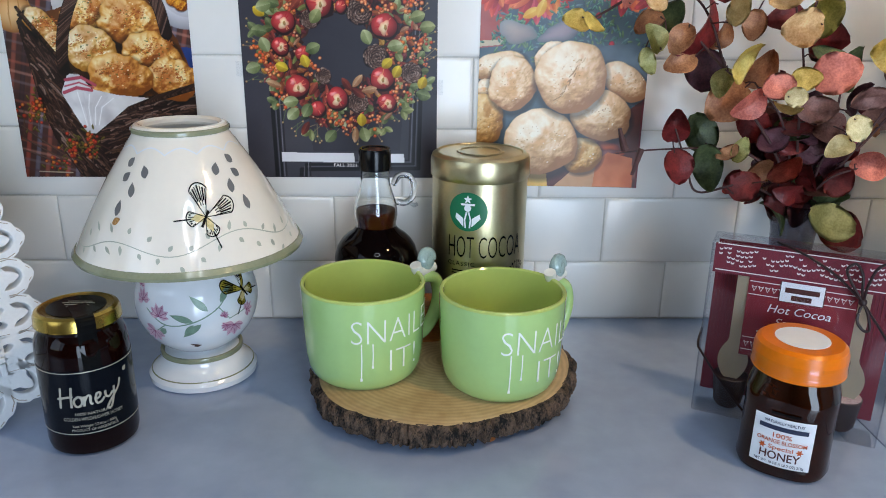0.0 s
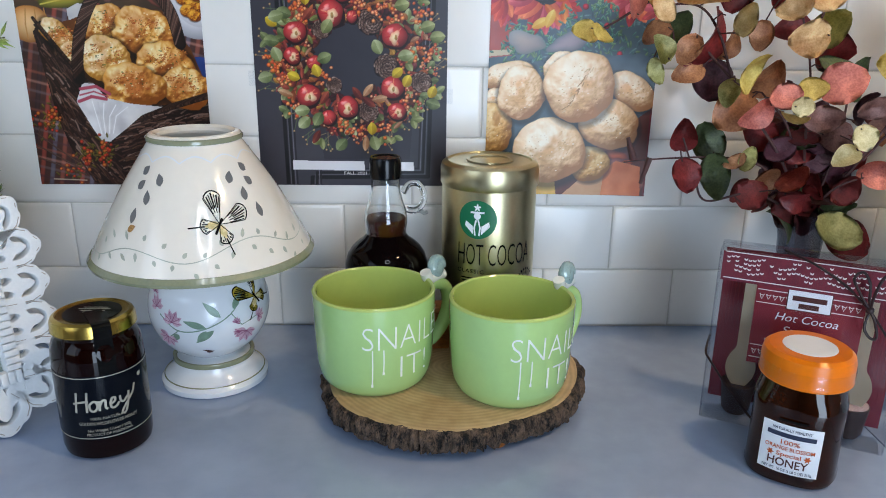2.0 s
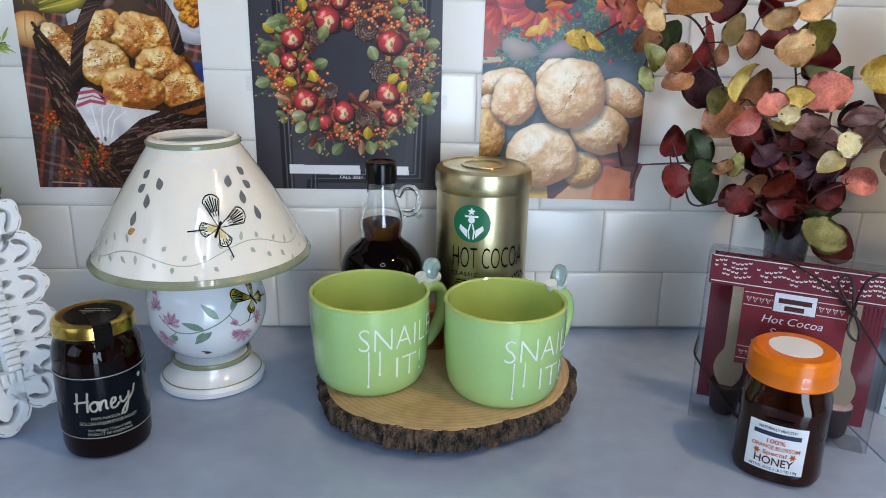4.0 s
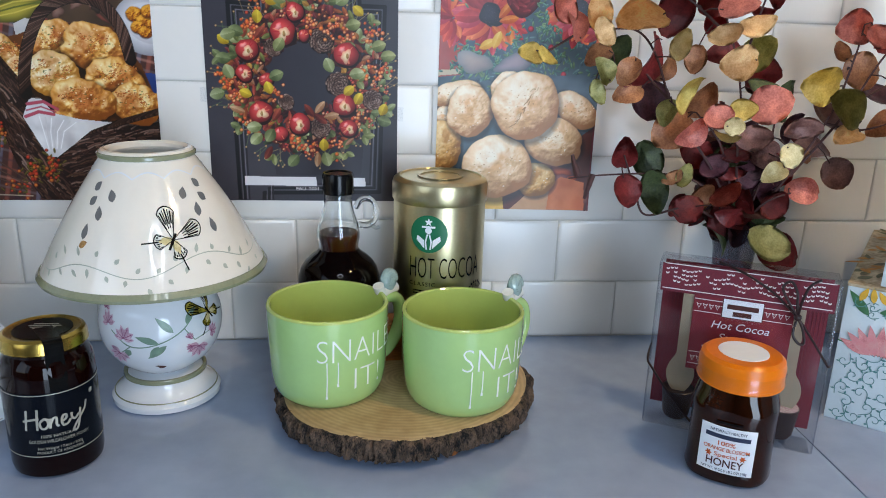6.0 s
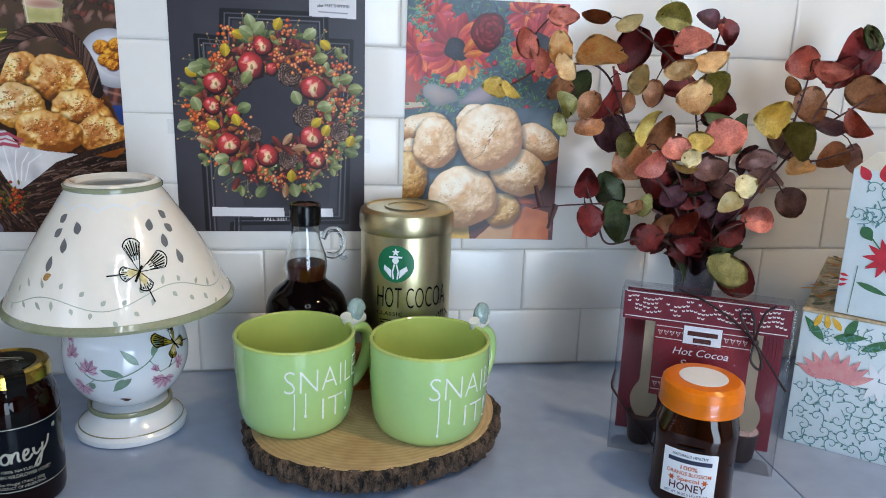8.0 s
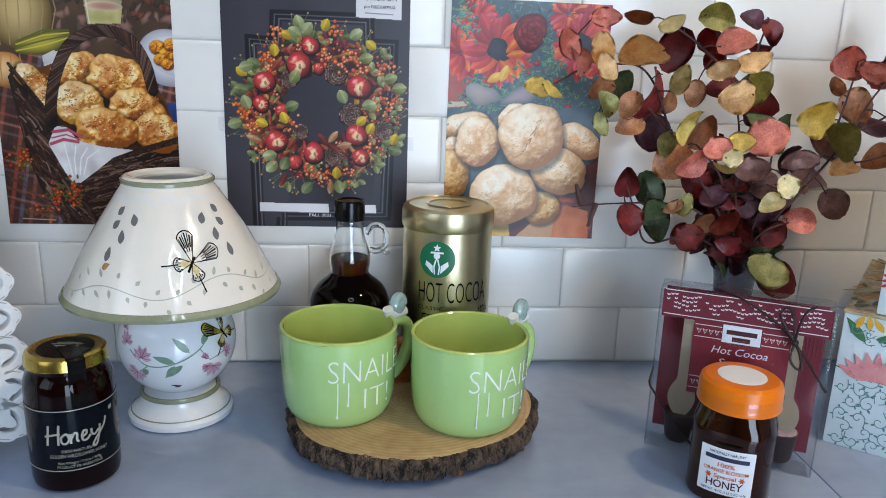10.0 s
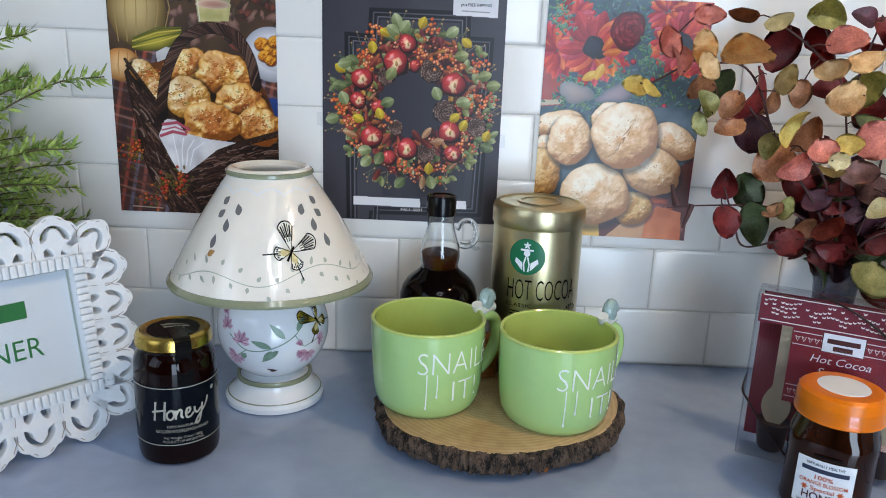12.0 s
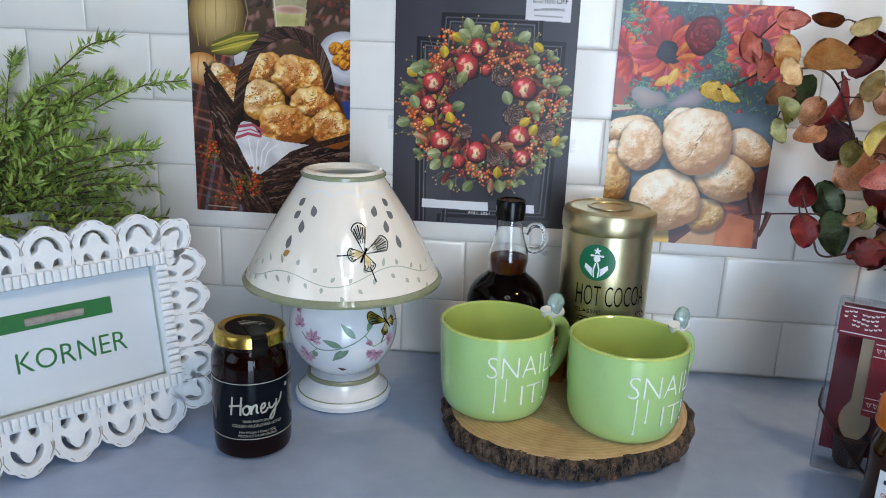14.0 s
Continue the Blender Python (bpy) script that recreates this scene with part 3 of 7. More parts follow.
def basket_picture():
    w, h = 0.193, 0.275
    p = Picture(w, h, "#2e1d17", 3)
    r = p.rng
    at = drawing_plan((350, 370), (619, 386), (330, -41), (620, -32), w, h)
    K = 0.00069
    # plaid cloth
    p.poly([(0, 0), (w, 0), (w, h), (0, h)], "#5a352c", "#33221e", 0.02)
    for k in range(-14, 26):
        c = ("#8a4034", "#5d5560", "#7a4438", "#3c2a2a")[k % 4]
        p.line([(k * 0.011, 0), (k * 0.011 + 0.06, h)], 0.005, c, 0.2)
    s = (slice(None), slice(None))
    for k in range(-8, 34):
        v0 = k * 0.0105
        band = np.clip(1.4 - np.abs(p.V - v0 + p.U * 0.25) / 0.0016, 0, 1) * 0.5
        p.lay(s, band, rgb(("#a05444", "#4a3038", "#6d6068", "#c08878")[k % 4]))
    dim = 0.85 + 0.4 * p.field(0.03)
    p.c *= dim[..., None]
    # table behind the basket
    p.poly([at(325, 95), at(440, 80), at(640, 120), at(640, -60), at(320, -60)], "#3b2c20", "#5c4430", 0.03)
    for k in range(90):
        x, y = r.uniform(440, 625), r.uniform(-45, 100)
        p.blob(*at(x, y), r.uniform(4, 14) * K, r.uniform(3, 9) * K, *r.choice((("#4a2a22", "#7a4034"), ("#382c24", "#5a4a3c"), ("#5f4038", "#8a6a5c"), ("#2c221c", "#43352a"))), r.uniform(0, 3), 0.2)
    p.blob(*at(385, 25), 50 * K, 56 * K, "#6a5228", "#c9ae74", 0, 0.03, 0.25)
    for k in range(6):
        p.line([at(350 + 16 * k, -30), at(345 + 19 * k, 20), at(352 + 15 * k, 74)], 0.0012, "#a88a52", 0.1)
    p.blob(*at(418, 72), 46 * K, 16 * K, "#4c4a12", "#b8a83c", 0.22, 0.05)
    for k in range(4):
        p.line([at(376, 84 - 5 * k), at(418, 76 - 8 * k), at(458, 64 - 4 * k)], 0.0016, "#5f6420" if k % 2 else "#d0bc50", 0.1)
    p.blob(*at(357, 113), 30 * K, 28 * K, "#a86a30", "#e8bd86", 0, 0.04)
    for k in range(4):
        p.line([at(338 + 14 * k, 90), at(333 + 17 * k, 113), at(338 + 14 * k, 136)], 0.0011, "#c08444", 0.1)
    # glass and plate
    p.poly([at(480, -40), at(548, -40), at(540, 42), at(488, 42)], "#8f8764", "#c2b78c", 0.012)
    p.poly([at(488, 14), at(544, 14), at(540, 42), at(490, 42)], "#a59c5e", "#d2c890", 0.01)
    p.blob(*at(514, 14), 29 * K, 7 * K, "#d0b8a0", "#b08070", 0, 0.02)
    p.line([at(483, -40), at(491, 42)], 0.0012, "#e0dcc4", 0.1)
    p.blob(*at(614, 98), 52 * K, 44 * K, "#9a9aa2", "#eceaee", -0.25, 0.01, 0.1)
    p.blob(*at(617, 94), 36 * K, 30 * K, "#c4c2c8", "#dcdade", -0.25, 0.01, 0.1)
    for x, y, q in ((596, 80, 13), (612, 92, 15), (600, 100, 11), (618, 76, 12), (610, 108, 10)):
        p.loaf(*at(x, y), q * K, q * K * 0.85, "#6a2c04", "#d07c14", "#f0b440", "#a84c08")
    p.poly([at(588, 170), at(640, 175), at(640, 215), at(590, 205)], "#1c2f66", "#2c4484", 0.01)
    # white cloth behind, basket body with its weave
    p.poly([at(415, 92), at(432, 84), at(448, 86), at(440, 130), at(418, 125)], "#d8d4d0", "#b8b4b4", 0.01)
    p.poly([at(360, 125), at(372, 108), at(430, 112), at(640, 225), at(640, 330), at(600, 400), at(470, 400), at(432, 370), at(400, 310), at(384, 258), at(372, 190)], "#1a0f0b", "#2c1a13", 0.006)

    def inside(x, y):
        left = np.interp(y, (110, 190, 258, 310, 370, 400), (362, 373, 385, 401, 433, 470))
        return left < x and y > 108 + max(0, x - 372) * 0.5

    for k in range(1900):
        x, y = r.uniform(360, 635), r.uniform(108, 395)
        if not inside(x, y):
            continue
        side = x < 395 + (y - 110) * 0.33
        a = r.gauss(0.95, 0.16) if side else r.gauss(-0.22, 0.13) + max(0, (470 - x)) * 0.004
        ln = r.uniform(12, 30)
        q, e = at(x, y), at(x + ln * math.cos(a), y + ln * math.sin(a))
        m = ((q[0] + e[0]) / 2 + r.uniform(-1, 1) * 0.0008, (q[1] + e[1]) / 2 + 0.0010)
        tone = r.choice(("#462a20", "#60402f", "#2b1813", "#7d5a4c", "#38211a", "#94766a", "#54392f"))
        p.line([q, m, e], r.uniform(0.0016, 0.0027), tone, 0.6)
    # rolls
    p.poly([at(372, 118), at(420, 108), at(470, 90), at(560, 98), at(600, 160), at(618, 215), at(600, 248), at(520, 246), at(440, 205), at(400, 165)], "#4a2408", "#6e3c12", 0.01)
    white = ("#b07424", "#eabf78", "#fdeecb", "#c46a22")
    gold = ("#8f4e14", "#e2a048", "#fae2a8", "#c05a1a")
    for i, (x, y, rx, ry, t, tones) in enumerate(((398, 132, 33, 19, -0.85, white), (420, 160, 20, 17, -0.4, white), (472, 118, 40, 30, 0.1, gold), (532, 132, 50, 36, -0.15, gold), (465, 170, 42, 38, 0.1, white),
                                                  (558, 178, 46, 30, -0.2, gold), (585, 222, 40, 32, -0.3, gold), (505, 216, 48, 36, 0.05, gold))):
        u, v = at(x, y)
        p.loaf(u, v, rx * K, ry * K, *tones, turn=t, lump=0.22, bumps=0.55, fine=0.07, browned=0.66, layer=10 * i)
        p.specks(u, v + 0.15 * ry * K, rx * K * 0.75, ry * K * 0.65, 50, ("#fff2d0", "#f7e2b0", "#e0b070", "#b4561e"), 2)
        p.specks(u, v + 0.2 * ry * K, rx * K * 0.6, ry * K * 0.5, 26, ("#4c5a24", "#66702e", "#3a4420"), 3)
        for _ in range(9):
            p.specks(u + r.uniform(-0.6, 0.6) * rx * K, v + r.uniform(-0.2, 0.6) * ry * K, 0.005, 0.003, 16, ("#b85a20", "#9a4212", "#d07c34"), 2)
    # rim, napkin and handle
    for k in range(60):
        f = k / 59
        x, y = 520 + 110 * f, 262 - 30 * f
        p.line([at(x - 9, y + 5), at(x + 10, y - 6)], 0.0034, r.choice(("#4a2c1e", "#6a4838", "#2c180e")), 0.6)
        x, y = 366 + 66 * f, 112 + 92 * f
        p.line([at(x - 4, y - 8), at(x + 6, y + 9)], 0.0034, r.choice(("#4a2c1e", "#64422f", "#2c180e")), 0.6)
    cloth = [at(428, 206), at(446, 209), at(462, 232), at(500, 243), at(548, 250), at(515, 262), at(488, 284), at(462, 304), at(449, 302), at(438, 282), at(416, 236)]
    p.poly(cloth, "#bcb6b8", "#f2efee", 0.016)
    for k in range(7):
        p.line([at(440 + 9 * k, 236 + 2 * k), at(445 + 5 * k, 262), at(450 + 3 * k, 290)], 0.0011, "#d2cdcd" if k % 2 else "#f6f4f4", 0.05)
    for k in range(3):
        p.line([at(420 + 2 * k, 236 - 10 * k), at(440 + 4 * k, 229 - 8 * k), at(462 + 3 * k, 234 - 4 * k)], 0.0034 if k != 1 else 0.0016, "#b84c5e", 0.1)
    arc = smooth_line([(*at(x, y), 0) for x, y in ((424, 200), (424, 168), (434, 122), (456, 78), (488, 57), (520, 54), (552, 68), (574, 104), (584, 150))], 14)
    p.line([q.xy for q in arc], 0.0125, "#24130c", 0.5)
    for i in range(0, len(arc) - 7):
        q, d = arc[i], arc[i + 7] - arc[i]
        n = Vector((-d.y, d.x)).normalized() * 0.0052
        p.line([q.xy + n, (q.xy + arc[i + 7].xy) / 2, arc[i + 7].xy - n], 0.0019, r.choice(("#3e2419", "#5c3d30", "#2c1810", "#78584a")), 0.6)
    for x, y, n in ((376, 262, 24), (452, 322, 26), (425, 325, 20), (352, 272, 7), (400, 350, 12)):
        cu, cv = at(x, y)
        p.line([(cu, cv - 0.02), (cu + 0.004, cv + 0.012)], 0.0009, "#5a3c2c")
        for _ in range(n):
            p.leaf(cu + r.gauss(0, 0.006), cv + r.gauss(0, 0.010), 0.006, 0.0024, r.uniform(0, 3), "#3c3410", "#857430")
        for _ in range(n):
            p.berry(cu + r.gauss(0, 0.005), cv + r.gauss(0, 0.009), r.uniform(0.0013, 0.0025), "#6a1a0c", r.choice(("#c8442a", "#c87a34", "#a83820")))
    for k in range(3):
        p.line([at(350, 285 + 20 * k), at(378, 310 + 14 * k), at(420, 345 + 6 * k)], 0.0016, "#5c4238")
    p.line([at(370, 362), at(420, 367)], 0.0012, "#b9a894", 0)
    return p


def wreath_picture():
    w, h = 0.2075, 0.275
    p = Picture(w, h, "#39373f", 5)
    r = p.rng
    at = drawing_plan((694, 389), (996, 406), (701, -31), (1030, -22), w, h)
    K = 0.00066
    p.poly([(0, 0), (w, 0), (w, h), (0, h)], "#36343c", "#413f47", 0.04)
    for off, c, lw in ((0, "#17161a", 0.0042), (5, "#5e5c66", 0.0010), (8, "#1a191d", 0.0030), (12, "#777580", 0.0008), (15, "#232228", 0.0016)):
        o = off
        pts = [(738 + o, 395), (742 + o, 62 + o), (783 + o, 66 + o), (787 + o, 22 + o), (960 - o, 28 + o), (958 - o, 70 + o), (1000 - o, 72 + o), (968 - o, 388 - o), (778 + o, 380 - o), (776 + o, 400)]
        p.line([at(*q) for q in pts], lw, c, 0.15)
    p.poly([at(800, 350), at(940, 355), at(980, 90), at(780, 80)], "#2f2d35", "#38363e", 0.03)
    cu, cv = at(858, 185)
    greens = (("#44502c", "#a0a874"), ("#565f30", "#b8b880"), ("#6a7444", "#c8cca0"), ("#3a4424", "#848a58"))
    reds = (("#3a1010", "#8a3430"), ("#5a1c14", "#a8503c"), ("#4a1418", "#96484c"), ("#6a2c18", "#c0703c"))

    def ring(low=62, high=132):
        a = r.uniform(0, 6.283)
        d = r.uniform(low, high)
        return a, 858 + d * math.cos(a) * 1.02, 185 - d * math.sin(a)

    for _ in range(110):
        a, x, y = ring(110, 142)
        q = at(x, y)
        t = a + r.uniform(-0.9, 0.9)
        p.line([q, (q[0] + 0.014 * math.cos(t), q[1] + 0.014 * math.sin(t))], 0.0007, r.choice(("#7a6a50", "#8f7c58", "#5a6a48")), 0.1)
        p.berry(q[0] + 0.014 * math.cos(t), q[1] + 0.014 * math.sin(t), 0.0011, "#8a6a40", "#c4a070")
    for k in range(700):
        a, x, y = ring(60, 126)
        p.leaf(*at(x, y), r.uniform(0.008, 0.016), r.uniform(0.004, 0.007), a + r.uniform(-1.6, 1.6), *r.choice((("#1c1210", "#46241e"), ("#1e2418", "#3c4a2c"), ("#3a1a12", "#6a3420"), ("#240e10", "#54262a"))))
    for k in range(230):
        a, x, y = ring(66, 128)
        p.leaf(*at(x, y), r.uniform(0.008, 0.015), r.uniform(0.004, 0.0065), a + r.uniform(-1.3, 1.3), *r.choice(reds))
    for k in range(52):
        a, x, y = ring(84, 144)
        e, m = r.choice(greens)
        for side in (-0.7, 0.7):
            p.leaf(at(x, y)[0] + 0.005 * math.cos(a + side), at(x, y)[1] + 0.005 * math.sin(a + side), r.uniform(0.009, 0.014), r.uniform(0.006, 0.009), a + side + r.uniform(-0.4, 0.4), e, m)
    for k in range(150):
        a, x, y = ring(64, 130)
        e, m = r.choice((("#6a3418", "#c08048"), ("#7a2c20", "#c4604c"), ("#8a5a20", "#d8a850"), ("#5a1c18", "#a84c40"), ("#4c5224", "#8f9450"), ("#7a4a30", "#c89878")))
        p.leaf(*at(x, y), r.uniform(0.007, 0.013), r.uniform(0.0035, 0.006), a + r.uniform(-1.5, 1.5), e, m)
    for k in range(46):
        a, x, y = ring(66, 136)
        for _ in range(6):
            p.berry(*at(x + r.gauss(0, 5), y + r.gauss(0, 5)), r.uniform(0.0012, 0.0019), r.choice(("#7a2c16", "#8a481c", "#5a1a14")), r.choice(("#e0946c", "#d8804c", "#c8504a", "#e8b890")))
    for x, y, q in ((890, 125, 21), (912, 197, 20), (810, 135, 15), (878, 270, 18), (825, 225, 13), (968, 225, 17)):
        u, v = at(x, y)
        p.blob(u, v, q * K, q * K * 0.95, "#150c0a", "#2c1a14", 0, 0.05)
        for k in range(54):
            b, d = k * 2.4, q * K * 0.94 * math.sqrt(k / 54)
            p.leaf(u + d * math.cos(b), v + d * math.sin(b), 0.0050, 0.0028, b + 1.57, "#2c1a14", r.choice(("#a8887a", "#8a6a5c", "#c4a898")))
    for x, y in ((772, 95), (780, 112), (725, 180), (735, 195), (918, 88), (932, 120), (985, 182), (978, 120), (895, 55), (835, 292), (900, 300), (852, 303), (808, 205), (970, 172), (870, 98), (795, 60), (748, 215), (940, 262), (905, 105), (760, 255)):
        for _ in range(13):
            q = at(x + r.gauss(0, 7), y + r.gauss(0, 8))
            p.berry(*q, r.uniform(0.0015, 0.0024), r.choice(("#8a2c12", "#a04a14", "#7a2018")), r.choice(("#f0a468", "#e8803c", "#d85a38", "#f4b880")))
    for x, y, q in ((768, 137, 17), (828, 110, 20), (760, 175, 13), (850, 78, 14), (930, 148, 19), (862, 116, 9), (795, 187, 11), (782, 240, 18), (845, 262, 17), (812, 278, 12), (920, 232, 18), (925, 272, 14)):
        u, v = at(x, y)
        p.blob(u + 0.0008, v - 0.0016, q * K * 1.1, q * K * 1.1, "#1c0808", "#2c0c0c", 0, 0.03, 0)
        p.blob(u, v, q * K, q * K * 1.05, "#7a1a1c", "#d04a48", r.uniform(0, 3), 0.05, 0.4)
        p.blob(u - q * K * 0.35, v + q * K * 0.4, q * K * 0.35, q * K * 0.25, "#d8484c", "#f4a49c", 0.6, 0.15, 0.2)
        for _ in range(5):
            a = r.uniform(0, 6.28)
            p.line([(u + q * K * 0.3 * math.cos(a), v + q * K * 0.3 * math.sin(a)), (u + q * K * 0.8 * math.cos(a), v + q * K * 0.8 * math.sin(a))], 0.0008, r.choice(("#e8785c", "#b01c28", "#f09a6c")), 0)
        if q > 12:
            p.blob(u + r.uniform(-0.1, 0.2) * q * K, v - 0.15 * q * K, q * K * 0.44, q * K * 0.5, "#d88a70", "#ecdcae", r.uniform(-0.5, 0.5), 0.2, 0.15)
            p.blob(u + 0.1 * q * K, v - 0.15 * q * K, q * K * 0.12, q * K * 0.2, "#8a5a2c", "#b08a50", 0, 0.1)
    for x, y in ((788, 85), (878, 44), (798, 200), (760, 208), (930, 208), (945, 222), (882, 300), (955, 78), (985, 242), (812, 60), (730, 120)):
        p.leaf(*at(x, y), 0.014, 0.0105, r.uniform(0, 3), "#9a7a10", "#f0d848")
    for x, y, a in ((832, 40, 1.9), (846, 50, 0.9), (825, 56, 2.6), (930, 60, 0.6), (752, 107, 2.8), (738, 112, 3.4), (728, 150, 3.0), (735, 172, 2.0), (714, 208, 3.4), (985, 135, 0.3), (1000, 152, 0.1), (945, 100, 0.2),
                    (985, 262, -0.3), (945, 180, 0.2), (770, 265, 3.3), (772, 285, 3.9), (795, 280, 4.2), (830, 325, 4.0), (885, 325, 5.0), (820, 130, 1.0), (812, 180, 0.4), (900, 165, 2.0)):
        p.leaf(*at(x, y), 0.0165, 0.0125, a, *r.choice(greens[:3]))
    for x, y, a in ((790, 310, 4.2), (870, 325, 4.6), (880, 235, 0.9), (862, 240, 2.2), (898, 250, 0.2), (880, 255, -0.6), (808, 245, 1.0), (745, 235, 2.8), (790, 110, 0.9)):
        p.leaf(*at(x, y), 0.017, 0.0075, a, *r.choice((("#5a1c14", "#b85c44"), ("#4a1410", "#94402c"), ("#8a5a3a", "#dcb890"))))
    # brand line as plain bars, and a white sticker
    p.poly([at(748, 365), at(865, 372), at(865, 356), at(748, 349)], "#dcdadd")
    p.poly([at(884, 373), at(946, 377), at(946, 361), at(884, 357)], "#dcdadd")
    p.poly([at(932, 31), at(1010, 36), at(1015, -30), at(934, -30)], "#d4d2d6", "#e2e0e4", 0.02)
    p.line([at(948, 24), at(996, 27)], 0.0012, "#8a888e", 0)
    return p


def biscuit_picture():
    w, h = 0.183, 0.272
    p = Picture(w, h, "#35424c", 8)
    r = p.rng
    at = drawing_plan((744, 421), (1007, 423), (755, 1), (1038, 12), w, h)
    K = 0.00066
    p.poly([(0, 0), (w, 0), (w, h), (0, h)], "#33464e", "#566a78", 0.03)
    p.poly([at(745, 190), at(790, 186), at(796, 110), at(748, 110)], "#a83c34", "#c8645a", 0.02)
    p.poly([at(743, 188), at(792, 184), at(792, 176), at(743, 178)], "#d8c4a0")
    teal = (("#2c4a44", "#5a9084"), ("#35545a", "#86aaa8"), ("#3f5a3a", "#7d9a62"), ("#24343c", "#4a606c"))
    for _ in range(620):
        x, y = r.uniform(775, 1035), r.uniform(5, 215)
        p.leaf(*at(x, y), r.uniform(0.004, 0.010), r.uniform(0.0018, 0.0034), r.uniform(0, 6.28), *r.choice(teal))
    p.lay((slice(None), slice(None)), 0.45 * p.field(0.035) * np.clip((p.V - 0.11) / 0.03, 0, 1), rgb("#5c7486"))
    # soft red flowers
    warm = (("#8a1c24", "#d8484a"), ("#b02c2a", "#ee6a50"), ("#7d141c", "#c03440"), ("#c04a2c", "#f48a54"), ("#a82a3c", "#e46a70"))
    for x, y, rad, n in ((800, 35, 34, 18), (775, 90, 44, 26), (1010, 45, 46, 26), (960, 25, 34, 18), (838, 88, 58, 34), (985, 80, 52, 30), (1030, 110, 34, 16)):
        for k in range(n * 2):
            a = 6.283 * k / n + r.uniform(-0.25, 0.25)
            d = rad * r.uniform(0.4, 0.75)
            p.leaf(*at(x + d * math.cos(a), y + d * math.sin(a)), rad * K * r.uniform(0.7, 0.95), rad * K * r.uniform(0.26, 0.40), -a, *r.choice(warm))
    for x, y in ((838, 88), (985, 78)):
        p.blob(*at(x, y), 19 * K, 20 * K, "#14101a", "#2a2838", 0, 0.1)
        p.specks(*at(x, y), 17 * K, 17 * K, 60, ("#3a2a34", "#0c0a10", "#50404c"), 1)
    for x, y, a in ((862, 80, 0.9), (868, 95, 0.2), (850, 118, -0.8), (870, 120, -1.4)):
        p.leaf(*at(x, y), 0.022, 0.009, a, "#c04a14", "#f6a850")
    for x, y, a in ((832, 135, 0.5), (848, 128, 1.2)):
        p.leaf(*at(x, y), 0.020, 0.010, a, "#d89a2c", "#f8dc78")
    u, v = at(893, 58)
    p.blob(u, v, 30 * K, 31 * K, "#4a0c14", "#a02a34", 0, 0.06)
    for k in range(26):
        a, d = k * 2.4, 1.05 * k * K
        p.leaf(u + d * math.cos(a), v + d * math.sin(a), 0.010, 0.0050, a + 1.57, "#5a0e18", r.choice(("#b8343e", "#96222e", "#c84850")))
    for x, y in ((770, 30), (782, 50), (925, 95), (935, 115), (800, 150), (820, 165), (790, 170), (945, 150), (850, 170), (880, 130)):
        for _ in range(30):
            p.leaf(*at(x + r.gauss(0, 10), y + r.gauss(0, 11)), r.uniform(0.004, 0.008), 0.0024, r.uniform(0, 3), *r.choice((("#2f5a50", "#7fb0a4"), ("#3a6048", "#96ba8c"))))
    for x, y in ((905, 110), (962, 185), (940, 140)):
        p.berry(*at(x, y), 0.0032, "#7a1422", "#c83c50")
    p.poly([at(870, 190), at(1000, 185), at(1028, 200), at(1025, 290), at(870, 260)], "#33434f", "#5d7486", 0.02)
    p.blob(*at(880, 165), 36 * K, 14 * K, "#5f6470", "#9a8c94", 0.2, 0.15)
    p.blob(*at(810, 165), 32 * K, 16 * K, "#7a8084", "#a89a96", 0, 0.15)
    # cloth and leaves at the foot
    p.poly([at(740, 425), at(1012, 425), at(1022, 270), at(980, 300), at(900, 380), at(740, 350)], "#4a2420", "#6d3228", 0.02)
    for _ in range(40):
        p.blob(*at(r.uniform(900, 1010), r.uniform(345, 420)), r.uniform(8, 22) * K, r.uniform(5, 12) * K, *r.choice((("#7d2a1a", "#c4562c"), ("#9a4a2c", "#e08a54"), ("#6a3430", "#9a5a50"))), r.uniform(-0.5, 0.5), 0.12)
    p.poly([at(920, 395), at(960, 362), at(1000, 372), at(1000, 422), at(920, 422)], "#b8562c", "#e8905c", 0.02)
    p.poly([at(870, 424), at(900, 395), at(940, 388), at(935, 424)], "#c48a5c", "#d8a880", 0.015)
    p.poly([at(740, 424), at(740, 400), at(860, 400), at(862, 424)], "#d8a040", "#f0c870", 0.015)
    p.poly([at(1004, 424), at(1012, 424), at(1028, 255), at(1016, 265)], "#5a1c24", "#7a2c34", 0.02)
    pale = ("#a06c40", "#e8c496", "#fef2dc", "#e6a868")
    toast = ("#8a5820", "#d8a45c", "#f4d8a0", "#b87428")
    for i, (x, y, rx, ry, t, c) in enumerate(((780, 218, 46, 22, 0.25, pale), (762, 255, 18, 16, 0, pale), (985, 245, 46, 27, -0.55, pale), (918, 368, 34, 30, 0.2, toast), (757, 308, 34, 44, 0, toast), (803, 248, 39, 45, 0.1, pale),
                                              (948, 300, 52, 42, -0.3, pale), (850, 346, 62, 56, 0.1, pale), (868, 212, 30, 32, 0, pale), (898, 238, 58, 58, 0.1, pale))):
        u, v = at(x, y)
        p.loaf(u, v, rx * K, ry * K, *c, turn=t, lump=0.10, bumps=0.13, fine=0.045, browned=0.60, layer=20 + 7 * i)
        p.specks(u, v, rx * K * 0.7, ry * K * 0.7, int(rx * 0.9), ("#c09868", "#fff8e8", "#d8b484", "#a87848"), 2)
